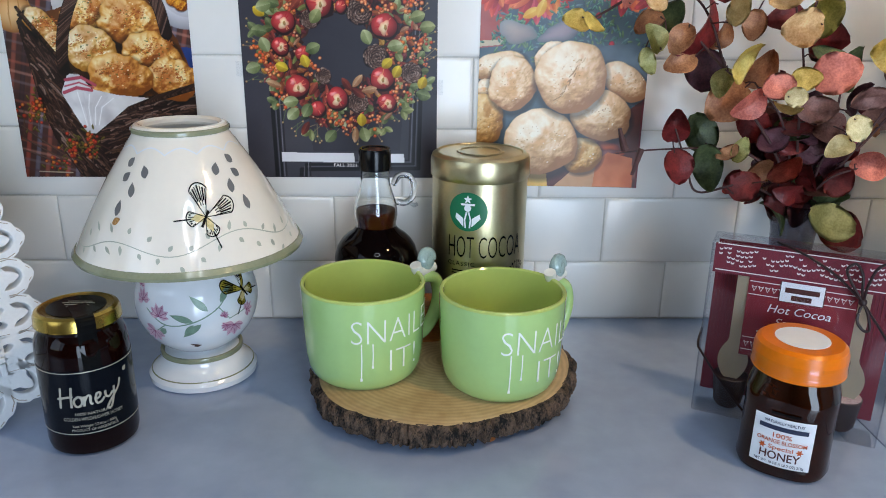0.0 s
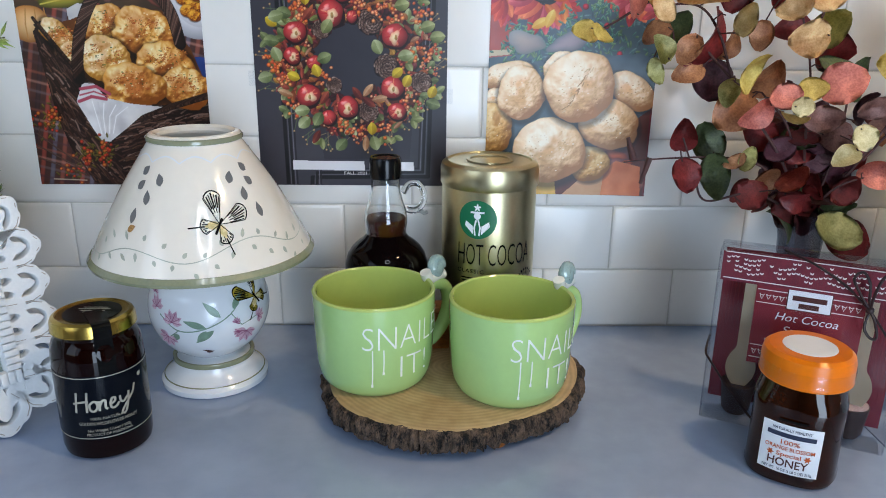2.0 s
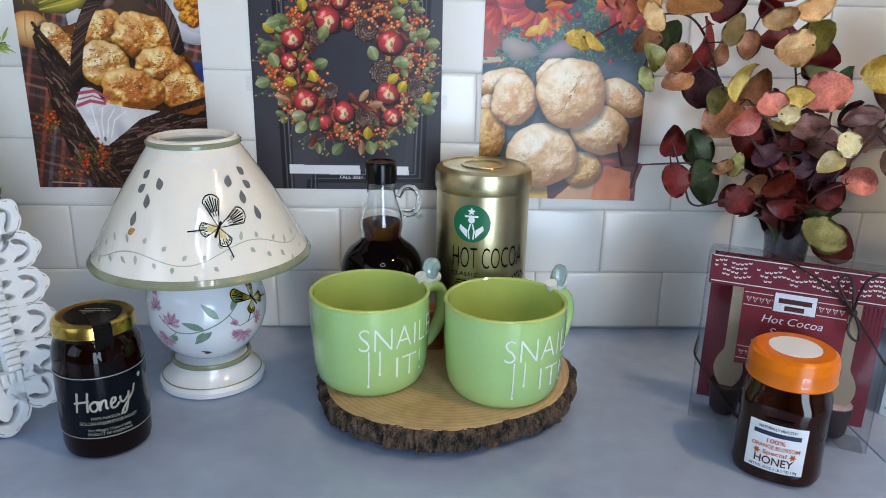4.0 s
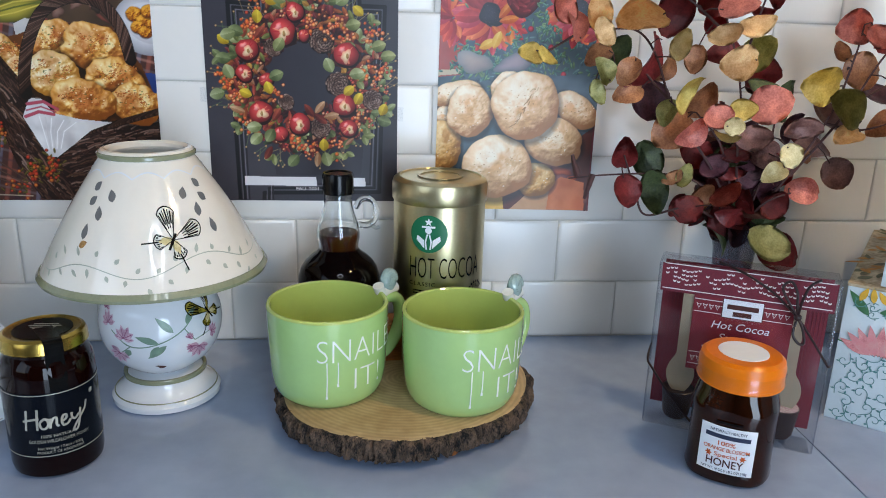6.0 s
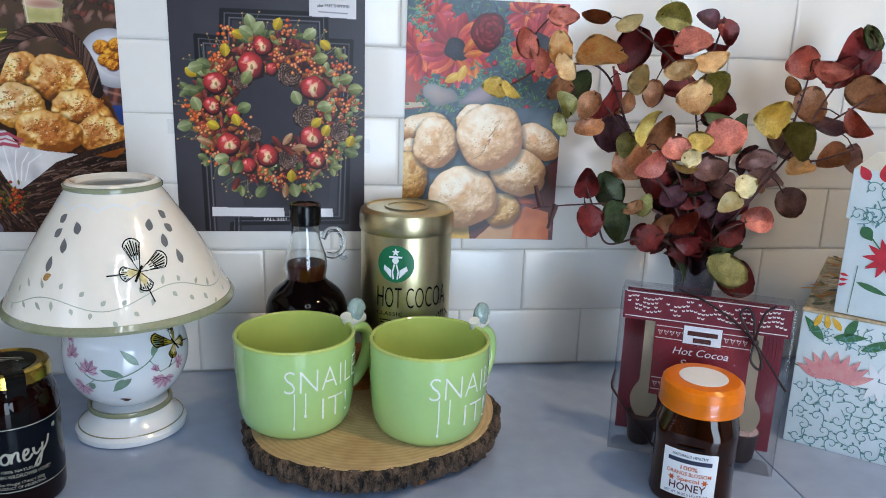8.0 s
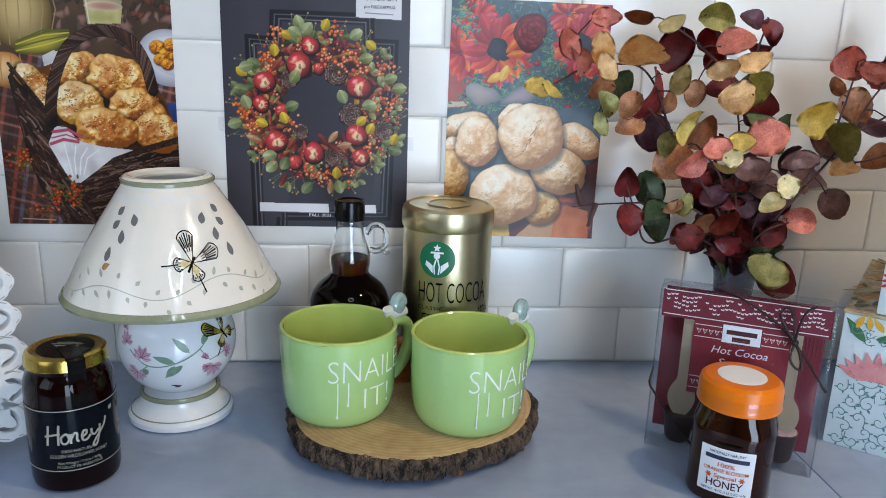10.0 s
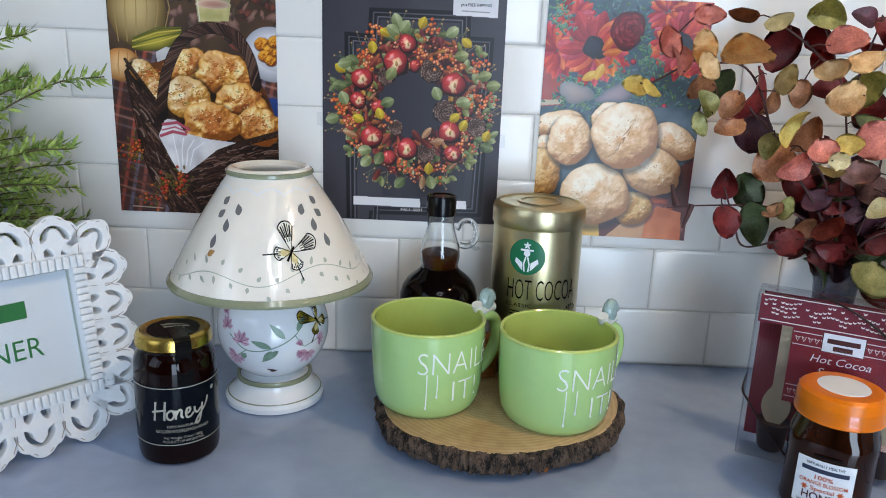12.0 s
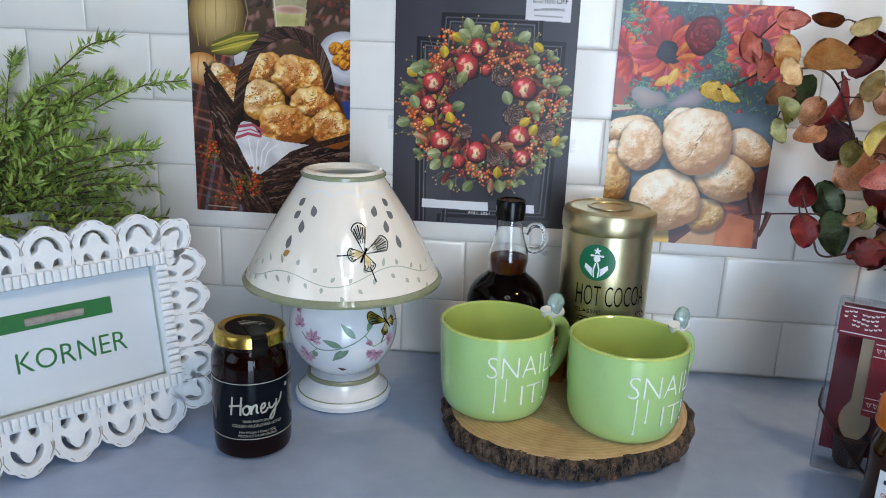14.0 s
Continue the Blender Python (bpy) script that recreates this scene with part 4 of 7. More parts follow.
    for k in range(26):
        f = k / 25
        x, y = 918 - 40 * f + r.gauss(0, 2.5), 205 + 68 * f + r.gauss(0, 2.5)
        p.line([at(x, y), at(x - r.uniform(2, 6), y + r.uniform(2, 6))], 0.0010, r.choice(("#b8946c", "#a07850", "#d4b890")), 0)
    p.poly([at(850, 2), at(985, 6), at(985, -6), at(850, -8)], "#cfcac8")
    return p


page("catalogue_page", pose(-0.647, -0.0016, 0.1715), 0.193, 0.275, "printed page with rolls in a wicker basket taped to tiles", basket_picture(), 0.0025)
door_page = page("catalogue_page", pose(-0.4015, -0.0016, 0.1725), 0.2075, 0.275, "dark catalogue cover with an apple wreath taped to tiles", wreath_picture())
page("catalogue_page", pose(-0.1505, -0.0016, 0.1645, 0, 0.6, 0), 0.183, 0.272, "printed page with biscuits and red flowers taped to tiles", biscuit_picture(), 0.003)
Z = 0.0006
for u, v in ((0.004, 0.118), (0.203, 0.10)):
    tape = part("tape", rect(0.022, 0.016), M["plastic"], door_page, "strip of clear tape", m=front(Matrix.Translation((u, -Z - 0.0004, v))))
    tape.visible_shadow = False
for body, hgt, wid, u, v, mm in (("FALL 2021", 0.0034, 0.025, 0.106, 0.0125, "card_white"), ("10% OFF", 0.0062, 0.026, 0.181, 0.257, "ink_black"), ("Enjoy", 0.003, 0.0105, 0.1605, 0.2575, "ink_black"),
                                 ("plus FREE SHIPPING", 0.0031, 0.034, 0.1735, 0.249, "ink_black")):
    part("lettering", text(body, hgt, wid), M[mm], door_page, m=front(Matrix.Translation((u, -Z - 0.0006, v))))


# ---- lamp ----
def table_lamp():
    t = thing("table_lamp", pose(-0.4325, -0.131, 0), "white ceramic lamp with butterflies, flowers and a pierced cone shade", "lamp")
    body = [(0, 0.0), (0.0495, 0.0), (0.0525, 0.002), (0.0528, 0.007), (0.051, 0.0095), (0.046, 0.014), (0.041, 0.019), (0.0385, 0.0245), (0.0385, 0.027)]
    part("foot", lathe(body), M["white_glaze"], t)
    part("foot_line", lathe([(0.0500, 0.0108), (0.0497, 0.0116), (0.049, 0.0116), (0.049, 0.0105)]), M["sage"], t)
    part("collar", lathe([(0.0365, 0.0265), (0.0398, 0.0265), (0.0404, 0.0285), (0.0398, 0.031), (0.037, 0.031)]), M["sage"], t)
    C, R = 0.083, 0.0585

    def globe(z):
        return math.sqrt(max(1e-6, R * R - ((z - C) * 1.04) ** 2))

    prof = [(0.036, 0.029)] + [(globe(z), z) for z in [0.031 + k * 0.0045 for k in range(22)]] + [(0.030, 0.134), (0.024, 0.142), (0, 0.142)]
    part("globe", lathe(prof), M["white_glaze"], t)
    zl, zt, rl, rt = 0.1395, 0.248, 0.1040, 0.0412

    def cone(z):
        f = (z - zl) / (zt - zl)
        return rl + (rt - rl) * f + 0.0035 * math.sin(math.pi * f)

    shade_prof = [(cone(zl + (zt - zl) * k / 14), zl + (zt - zl) * k / 14) for k in range(15)]
    bm = lathe(shade_prof + [(r - 0.004, z) for r, z in shade_prof[::-1]] + shade_prof[:1], 96)
    bmesh.ops.remove_doubles(bm, verts=bm.verts[:], dist=1e-6)
    shade = part("shade", bm, M["cream"], t, "cream glazed cone shade, its leaf-shaped holes painted on in grey")
    part("rim_band", lathe([(rl - 0.0025, zl - 0.0035), (rl + 0.0012, zl - 0.003), (rl + 0.002, zl), (rl - 0.001, zl + 0.0045), (rl - 0.0052, zl + 0.0045), (rl - 0.0025, zl - 0.0035)]), M["sage"], shade, "sage green glazed rim")
    part("top_collar", lathe([(rt - 0.003, zt - 0.002), (rt + 0.0012, zt - 0.002), (rt + 0.0016, zt + 0.003), (rt - 0.001, zt + 0.0062), (rt - 0.004, zt + 0.0068), (rt - 0.0075, zt + 0.0048), (rt - 0.0088, zt + 0.0015),
                              (rt - 0.0080, zt - 0.001), (rt - 0.003, zt - 0.002)]), M["cream"], shade, "cream glazed top ring")
    part("top_band", lathe([(rt + 0.0012, zt - 0.0008), (rt + 0.0028, zt + 0.0002), (rt + 0.0028, zt + 0.0030), (rt + 0.0014, zt + 0.0044), (rt + 0.0008, zt + 0.0040), (rt + 0.0012, zt - 0.0008)]), M["sage"], shade, "sage green band round the top")
    part("burner", lathe([(0, zt - 0.045), (0.024, zt - 0.045), (0.026, zt - 0.049), (0.012, 0.140), (0, 0.140)], 40), M["box_wood"], t, "brown holder inside the shade")

    def draw(name, bm, surf, angle, z, material, off=0.0004, parent=None, label=""):
        for v in bm.verts:
            v.co.z += off
        return part(name, wrap(bm, surf, angle, z, 0.004), material, parent or shade, label, angle=180)

    # flat leaf patches in four clusters, the dark of the openings painted in grey
    hole_shade = mat("painted hole shade", "#6d6c6c", 0.7)
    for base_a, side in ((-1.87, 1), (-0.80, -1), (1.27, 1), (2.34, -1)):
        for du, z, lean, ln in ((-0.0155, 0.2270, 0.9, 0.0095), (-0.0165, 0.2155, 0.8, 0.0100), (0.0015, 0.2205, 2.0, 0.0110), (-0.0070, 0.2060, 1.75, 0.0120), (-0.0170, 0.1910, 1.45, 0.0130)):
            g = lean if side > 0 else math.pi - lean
            draw("pierced_leaf", petal(side * du - ln / 2 * math.cos(g), -ln / 2 * math.sin(g), ln, 0.0068, g), cone, base_a, z, hole_shade, 0.0005)
    for k in range(12):
        a = 2 * math.pi * k / 12
        draw("scallop_line", strip([(-0.0125 + 0.025 * i / 8, 0.0055 * abs(math.cos(math.pi * i / 8)) - 0.005) for i in range(9)], 0.0012), cone, a, 0.2385, M["white_glaze"], 0.0005)
    # vine round the lower shade
    rng = random.Random(4)
    bm = strip([(-0.31 + 0.62 * i / 120, 0.006 * math.sin(i * 0.30) + 0.003 * math.sin(i * 0.11)) for i in range(121)], 0.0008)
    draw("vine_line", bm, lambda z: cone(z), -1.29, 0.162, M["grey_ink"])
    bm = bmesh.new()
    for k in range(70):
        u = -0.3 + 0.6 * k / 70
        s = 1 if k % 2 else -1
        petal(u, 0.006 * math.sin((u + 0.31) / 0.62 * 36) + s * rng.uniform(0.002, 0.008), rng.uniform(0.005, 0.008), 0.0036, s * rng.uniform(0.7, 2.2), 0.0, bm)
    draw("vine_leaves", bm, cone, -1.29, 0.162, M["grey_ink"], 0.0005)

    def butterfly(surf, a, z, scale, turn, wing, mark, parent):
        bm, lines, tint = bmesh.new(), bmesh.new(), bmesh.new()
        for k, (s, ln, spread) in enumerate(((1.85, 0.030, 0.33), (3.35, 0.018, 0.46), (0.50, 0.030, 0.33), (-1.10, 0.018, 0.46))):
            g, ln = s + turn, ln * scale
            rim = [(ln * (1 - 0.16 * abs(i / 4 - 1) ** 2) * math.cos(g + spread * (i / 4 - 1)), ln * (1 - 0.16 * abs(i / 4 - 1) ** 2) * math.sin(g + spread * (i / 4 - 1))) for i in range(9)]
            bm.faces.new([bm.verts.new((x, y, 0.0001 * k)) for x, y in [(0, 0)] + rim])
            strip(rim, 0.0011 * scale, 0.0006, lines)
            strip([(0, 0), rim[0]], 0.0007 * scale, 0.0006, lines)
            strip([(0, 0), rim[-1]], 0.0007 * scale, 0.0006, lines)
            for j in range(7):
                d = Vector((math.cos(g + spread * 0.85 * (j / 3 - 1)), math.sin(g + spread * 0.85 * (j / 3 - 1))))
                strip([(d * ln * ((0.62 if k % 2 else 0.34) + 0.14 * (j % 2)))[:], (d * ln * (0.94 - 0.04 * abs(j - 3)))[:]], (0.0014 if j % 2 else 0.0008) * scale, 0.0006, lines)
            if k % 2:
                petal(0.0, 0.0, ln * 0.8, ln * 0.42, g, 0.0004, tint)
                d = Vector((math.cos(g), math.sin(g)))
                strip([(d * ln * 0.9)[:], (d * ln * 1.25)[:], (d * ln * 1.65)[:]], 0.0012 * scale, 0.0006, lines)
        q = Vector((math.cos(turn + 1.17), math.sin(turn + 1.17)))
        strip([(q * 0.006 * scale)[:], (q * -0.010 * scale)[:]], 0.0022 * scale, 0.0007, lines)
        draw("wing_tint", tint, surf, a, z, M["pale_yellow"], 0.0006, parent)
        draw("butterfly", bm, surf, a, z, wing, 0.0006, parent, "painted butterfly")
        draw("butterfly_pattern", lines, surf, a, z, mark, 0.0006, parent)

    butterfly(cone, -1.10, 0.1850, 0.9, -0.15, mat("pale yellow glaze ink", "#e9e4cc", 0.3, vary=0.15, scale=120, second="#f6f4ee"), M["ink_black"], shade)
    draw("bee", petal(-0.004, -0.003, 0.009, 0.006, 0.5), cone, -2.06, 0.182, mat("bee amber", "#8a5a1c", 0.4, vary=0.4, scale=400, second="#d9a86a"), 0.0006, shade, "painted bee")
    bulb = t.children[3]
    butterfly(globe, -0.45, 0.099, 0.8, 0.9, mat("butterfly olive", "#a8952e", 0.35, vary=0.3, scale=200), M["ink_black"], bulb)
    bm = strip([q.xy for q in smooth_line([(-0.05, 0.008, 0), (-0.03, -0.006, 0), (-0.005, -0.004, 0), (0.02, 0.008, 0), (0.034, 0.026, 0)], 6)], 0.0012)
    strip([(0.02, 0.008), (0.03, -0.006), (0.048, -0.002)], 0.001, 0, bm)
    strip([(-0.03, -0.006), (-0.045, -0.018)], 0.001, 0, bm)
    draw("sprig_stem", bm, globe, -1.30, 0.082, M["sprig_ink"], 0.0003, bulb)
    bm = bmesh.new()
    for k, (u, v, a, ln) in enumerate(((0.010, 0.006, 2.35, 0.022), (-0.004, -0.003, 2.8, 0.022), (-0.004, -0.006, 4.1, 0.016), (0.003, -0.006, 3.8, 0.022), (0.022, 0.012, 1.0, 0.016), (-0.03, -0.010, 4.0, 0.010))):
        petal(u, v, ln, 0.0068, a, 0.00004 * k, bm)
    draw("sprig_leaves", bm, globe, -1.30, 0.082, M["sprig_ink"], 0.0004, bulb)
    bm, veins = bmesh.new(), bmesh.new()
    for fu, fv, size, lean in ((-0.042, -0.014, 1.15, 4.2), (-0.036, 0.002, 1.0, 1.4), (0.034, -0.014, 1.15, 4.4), (0.050, -0.004, 0.8, 0.3), (-0.054, 0.014, 0.9, 1.8), (0.024, -0.002, 0.45, 1.0), (-0.058, 0.026, 0.6, 1.5), (0.026, -0.012, 0.5, 4.0)):
        for k in range(6):
            g = lean + (k - 2.5) * 0.62
            ln = (0.0135 - 0.0012 * abs(k - 2.5)) * size
            petal(fu, fv, ln, 0.0060 * size, g, 0.00006 * k, bm)
            strip([(fu, fv), (fu + ln * 0.8 * math.cos(g), fv + ln * 0.8 * math.sin(g))], 0.0006, 0.0005, veins)
    draw("blossoms", bm, globe, -1.30, 0.082, mat("pale mauve ink", "#c998b4", 0.4, vary=0.25, scale=150, second="#e6c8d6"), 0.0004, bulb, "painted mauve blossoms")
    tagged(draw("blossom_veins", veins, globe, -1.30, 0.082, mat("deep mauve ink", "#9a4f78", 0.4, vary=0.2, scale=150), 0.0004, bulb), kind="stuff")
    bm = petal(-0.003, 0, 0.007, 0.0035, 0.1)
    petal(-0.006, 0.003, 0.011, 0.002, -0.2, 0.0001, bm)
    draw("painted_bee", bm, globe, -1.36, 0.0495, M["ink_brown"], 0.0004, bulb)
    return t


table_lamp()


# ---- honey jar with navy label ----
def honey_jar():
    t = thing("honey_jar", pose(-0.4945, -0.2500, 0) @ Matrix.Scale(1.022, 4), "glass jar of dark honey with navy label and gold lid", "jar")
    glass = [(0, 0.0), (0.030, 0.0), (0.0345, 0.003), (0.0358, 0.009), (0.0358, 0.088), (0.0350, 0.095), (0.0328, 0.101), (0.0300, 0.1045), (0.0298, 0.1100), (0, 0.1105)]
    part("jar_body", lathe(glass), M["honey"], t, "dark red-brown honey behind glossy glass")
    part("lid", lathe([(0.0305, 0.1078), (0.0325, 0.1078), (0.0334, 0.1090), (0.0330, 0.1105), (0.0328, 0.1155), (0.0315, 0.1185), (0.0285, 0.1200), (0.0265, 0.1192), (0, 0.1192)]), M["gold"], t, "shiny gold metal screw lid")
    part("lid_sticker", lathe([(0, 0.1195), (0.0225, 0.1195), (0.0225, 0.1192)], 48), M["ink_black"], t, "black round sticker with unreadable print")
    bm = bmesh.new()
    for k in range(4):
        rect(0.026 - 0.006 * abs(k - 1), 0.0012, 0.0, 0.008 - 0.0035 * k, 0.1198, bm)
    part("sticker_print", bm, M["silver"], t)
    F = -1.10
    part("label", wrap(rect(0.1210, 0.057), 0.0361, F, 0.0495), M["navy"], t, "navy blue paper label", angle=180)
    for z in (0.0225, 0.0765):
        part("label_line", wrap(rect(0.1210, 0.0008), 0.0363, F, z), M["silver"], t, angle=180)
    # brush-written word, stroke by stroke
    strokes = (((-0.0225, 0.0170), (-0.0235, 0.0080), (-0.0245, -0.0010)), ((-0.0140, 0.0175), (-0.0150, 0.0080), (-0.0155, -0.0005)), ((-0.0262, 0.0072), (-0.0200, 0.0086), (-0.0135, 0.0096)),
               ((-0.0100, 0.0090), (-0.0130, 0.0060), (-0.0125, 0.0015), (-0.0095, 0.0005), (-0.0070, 0.0040), (-0.0080, 0.0085), (-0.0100, 0.0090), (-0.0060, 0.0080)),
               ((-0.0052, 0.0090), (-0.0056, 0.0045), (-0.0058, 0.0002)), ((-0.0056, 0.0040), (-0.0030, 0.0088), (-0.0008, 0.0085), (-0.0010, 0.0030), (0.0005, 0.0010)),
               ((0.0025, 0.0045), (0.0060, 0.0065), (0.0065, 0.0095), (0.0042, 0.0095), (0.0028, 0.0050), (0.0038, 0.0012), (0.0070, 0.0018), (0.0095, 0.0050)),
               ((0.0105, 0.0100), (0.0108, 0.0055), (0.0132, 0.0040), (0.0165, 0.0075)), ((0.0180, 0.0115), (0.0168, 0.0030), (0.0140, -0.0055), (0.0112, -0.0050), (0.0140, 0.0000), (0.0215, 0.0090), (0.0240, 0.0160)))
    bm = bmesh.new()
    for k, line in enumerate(strokes):
        strip([q.xy for q in smooth_line([(x, y, 0) for x, y in line], 6)], 0.0019, 0.00002 * k, bm)
    part("lettering", wrap(bm, 0.0364, F, 0.0470), M["silver"], t, "silver brush lettering", angle=180)
    for body, hh, wd, z in (("100% NATURAL", 0.0026, 0.027, 0.0392), ("GOLDEN WILDFLOWER HONEY", 0.0030, 0.047, 0.0345), ("Net Weight 17.6oz / 500g", 0.0024, 0.034, 0.0285), ("PRODUCT OF ARGENTINA", 0.0024, 0.036, 0.0248)):
        part("lettering", wrap(text(body, hh, wd), 0.0364, F, z), M["silver"], t, angle=180)
    part("bee_mark", wrap(petal(0.016, 0.0, 0.005, 0.004, 0.8), 0.0364, F + 0.35, 0.067), M["silver"], t, angle=180)
    # black paper seal running over the lid and down the side
    bm = bmesh.new()
    prev = None
    for r, z in ((0.0, 0.1202), (0.027, 0.1202), (0.0295, 0.1206), (0.0325, 0.1190), (0.0336, 0.1160), (0.0338, 0.1080), (0.0312, 0.1055), (0.0340, 0.096), (0.0358, 0.088), (0.0361, 0.078)):
        d, s = Vector((math.cos(-0.98), math.sin(-0.98), 0)), Vector((-math.sin(-0.98), math.cos(-0.98), 0)) * 0.007
        pair = (bm.verts.new(d * r + s + Vector((0, 0, z))), bm.verts.new(d * r - s + Vector((0, 0, z))))
        if prev:
            bm.faces.new((prev[0], prev[1], pair[1], pair[0]))
        prev = pair
    part("seal_strip", bm, M["ink_black"], t, "black paper seal strip", angle=180)


honey_jar()


# ---- wood slice ----
def wood_slice():
    t = thing("wood_slice", pose(-0.1895, -0.1655, 0), "round wood slice tray with rough dark bark edge", "tray")
    rng = random.Random(11)

    def radius(a):
        return 0.1250 + 0.003 * math.sin(2 * a + 0.6) + 0.0022 * math.sin(3 * a + 2) + 0.0012 * math.sin(7 * a)

    seg = 420
    bm = bmesh.new()
    levels = ((0.006, -0.010), (0.0075, -0.003), (0.010, 0.0), (0.0125, 0.001), (0.015, 0.0018), (0.0175, 0.002), (0.020, 0.0018), (0.0225, 0.0012), (0.025, 0.0), (0.0272, -0.0018), (0.0285, -0.005))
    rings = []
    for z, off in levels:
        ring = []
        for k in range(seg):
            a = 2 * math.pi * k / seg
            n = noise.noise((math.cos(a) * 20, math.sin(a) * 20, z * 25)) * 0.004 - abs(noise.noise((math.cos(a) * 44, math.sin(a) * 44, z * 40))) * 0.010 + noise.noise((math.cos(a) * 90, math.sin(a) * 90, z * 200)) * 0.0018 + 0.0012
            rr = radius(a) + off + (n if -0.004 < off else n * 0.4)
            ring.append(bm.verts.new((rr * math.cos(a), rr * math.sin(a), z + 0.0012 * noise.noise((a * 9, z * 50, 3)))))
        rings.append(ring)
    for a, b in zip(rings, rings[1:]):
        for k in range(seg):
            bm.faces.new((a[k], a[(k + 1) % seg], b[(k + 1) % seg], b[k]))
    bm.faces.new(rings[0][::-1])
    part("bark", bm, M["bark"], t, "rough dark brown bark edge", angle=60)
    bm = bmesh.new()
    tops = []
    for f in (1.0, 0.985, 0.9, 0.5):
        tops.append([bm.verts.new(((radius(2 * math.pi * k / seg) - 0.0048) * f * math.cos(2 * math.pi * k / seg), (radius(2 * math.pi * k / seg) - 0.0048) * f * math.sin(2 * math.pi * k / seg), 0.0282 if f == 1.0 else 0.0290)) for k in range(seg)])
    for a, b in zip(tops, tops[1:]):
        for k in range(seg):
            bm.faces.new((a[k], a[(k + 1) % seg], b[(k + 1) % seg], b[k]))
    bm.faces.new(tops[-1])
    part("cut_face", bm, M["wood"], t, "smooth pale cut wood face")
    for a in (0.9, 2.5, 4.0, 5.1):
        part("foot", lathe([(0, 0), (0.007, 0), (0.0085, 0.003), (0.0085, 0.007), (0, 0.007)], 20), M["box_wood"], t, "small reddish wooden foot", m=pose(0.1 * math.cos(a), 0.1 * math.sin(a), 0))


wood_slice()
TOP = 0.0292


# ---- mugs ----
def snail():
    bm = bmesh.new()
    foot = [(-0.013, 0, 0.003), (-0.006, 0, 0.003), (0.004, 0, 0.003), (0.011, 0, 0.005), (0.0145, 0, 0.0115)]
    tube(smooth_line(foot, 4), 0.0058, 12, bm, 0.95)
    count = len(bm.faces)
    turns, pts = 1.9, []
    for k in range(36):
        f = k / 35
        a = f * turns * 2 * math.pi
        r = 0.0082 * (1 - 0.72 * f)
        pts.append((-0.002 - r * math.cos(a) * 0.9, 0.0035 * f, 0.0118 + r * math.sin(a)))
    tube(pts, 0.0062, 10, bm, 0.4)
    bmesh.ops.create_uvsphere(bm, u_segments=16, v_segments=10, radius=0.0098, matrix=pose(-0.002, 0.0, 0.0115) @ Matrix.Diagonal((1, 0.72, 1, 1)))
    for f in bm.faces[count:]:
        f.material_index = 1
    return bm


def mug(m, words_at):
    t = thing("mug", m, "pale green glazed mug with a snail on its handle", "mug", "snail mugs on the wood slice")
    prof = [(0, 0.0015), (0.043, 0.0015), (0.0445, 0.0), (0.0468, 0.0008), (0.051, 0.006), (0.0537, 0.014), (0.0552, 0.026), (0.0562, 0.05), (0.0572, 0.083), (0.0572, 0.0875)]
    part("body", lathe(prof, 96), M["lime"], t)
    part("rim", lathe([(0.0572, 0.087), (0.0572, 0.0885), (0.0562, 0.0898), (0.0545, 0.0898), (0.0534, 0.0885), (0.0532, 0.086)], 96), M["lime_in"], t, "yellowish green rim")
    part("inside", lathe([(0.0533, 0.0872), (0.0525, 0.06), (0.051, 0.026), (0.047, 0.012), (0.04, 0.007), (0, 0.006)], 96), M["lime_in"], t, "yellow-green glazed inside")
    line = smooth_line([(0.0588, 0, 0.0752), (0.066, 0, 0.0795), (0.080, 0, 0.074), (0.0845, 0, 0.055), (0.078, 0, 0.035), (0.066, 0, 0.022), (0.0565, 0, 0.0195)], 6)
    bm = tube(line, 0.0062, 14)
    for v in bm.verts:
        v.co.y *= 1.25
    handle = part("handle", bm, M["lime"], t)
    part("snail_figure", snail(), [M["snail_white"], M["snail_shell"]], handle, "small white snail with grey-blue shell", m=pose(0.0675, 0, 0.083, 0, 0, 200) @ Matrix.Diagonal((0.98, 1.05, 1.02, 1)))

    def surf(z):
        return 0.0566 + (z - 0.05) * 0.0283 + 0.0003

    part("lettering", wrap(text("SNAILED", 0.0225, 0.106, weight=-0.017), surf, words_at, 0.0505), M["letter_white"], t, "white hand-drawn lettering", angle=180)
    part("lettering", wrap(text("IT!", 0.0215, 0.030, weight=-0.017), surf, words_at - 0.06, 0.0215), M["letter_white"], t, angle=180)
    # painted slime trails under the letters
    bm = bmesh.new()
    for x, y0, y1 in ((-0.0440, 0.047, 0.012), (-0.0340, 0.047, 0.024)):
        strip([(x, y0 - 0.0475), (x + 0.0003, (y0 + y1) / 2 - 0.0475), (x, y1 - 0.0475)], 0.0011, 0, bm)
        rect(0.002, 0.003, x, y1 - 0.0475, 0, bm)
    part("slime_trail", wrap(bm, surf, words_at, 0.0515), M["letter_white"], t, angle=180)


mug(pose(-0.2642, -0.1811, TOP, 0, 0, 33), -0.76 - radians(33))
mug(pose(-0.1373, -0.2029, TOP, 0, 0, 36), -0.745 - radians(36))


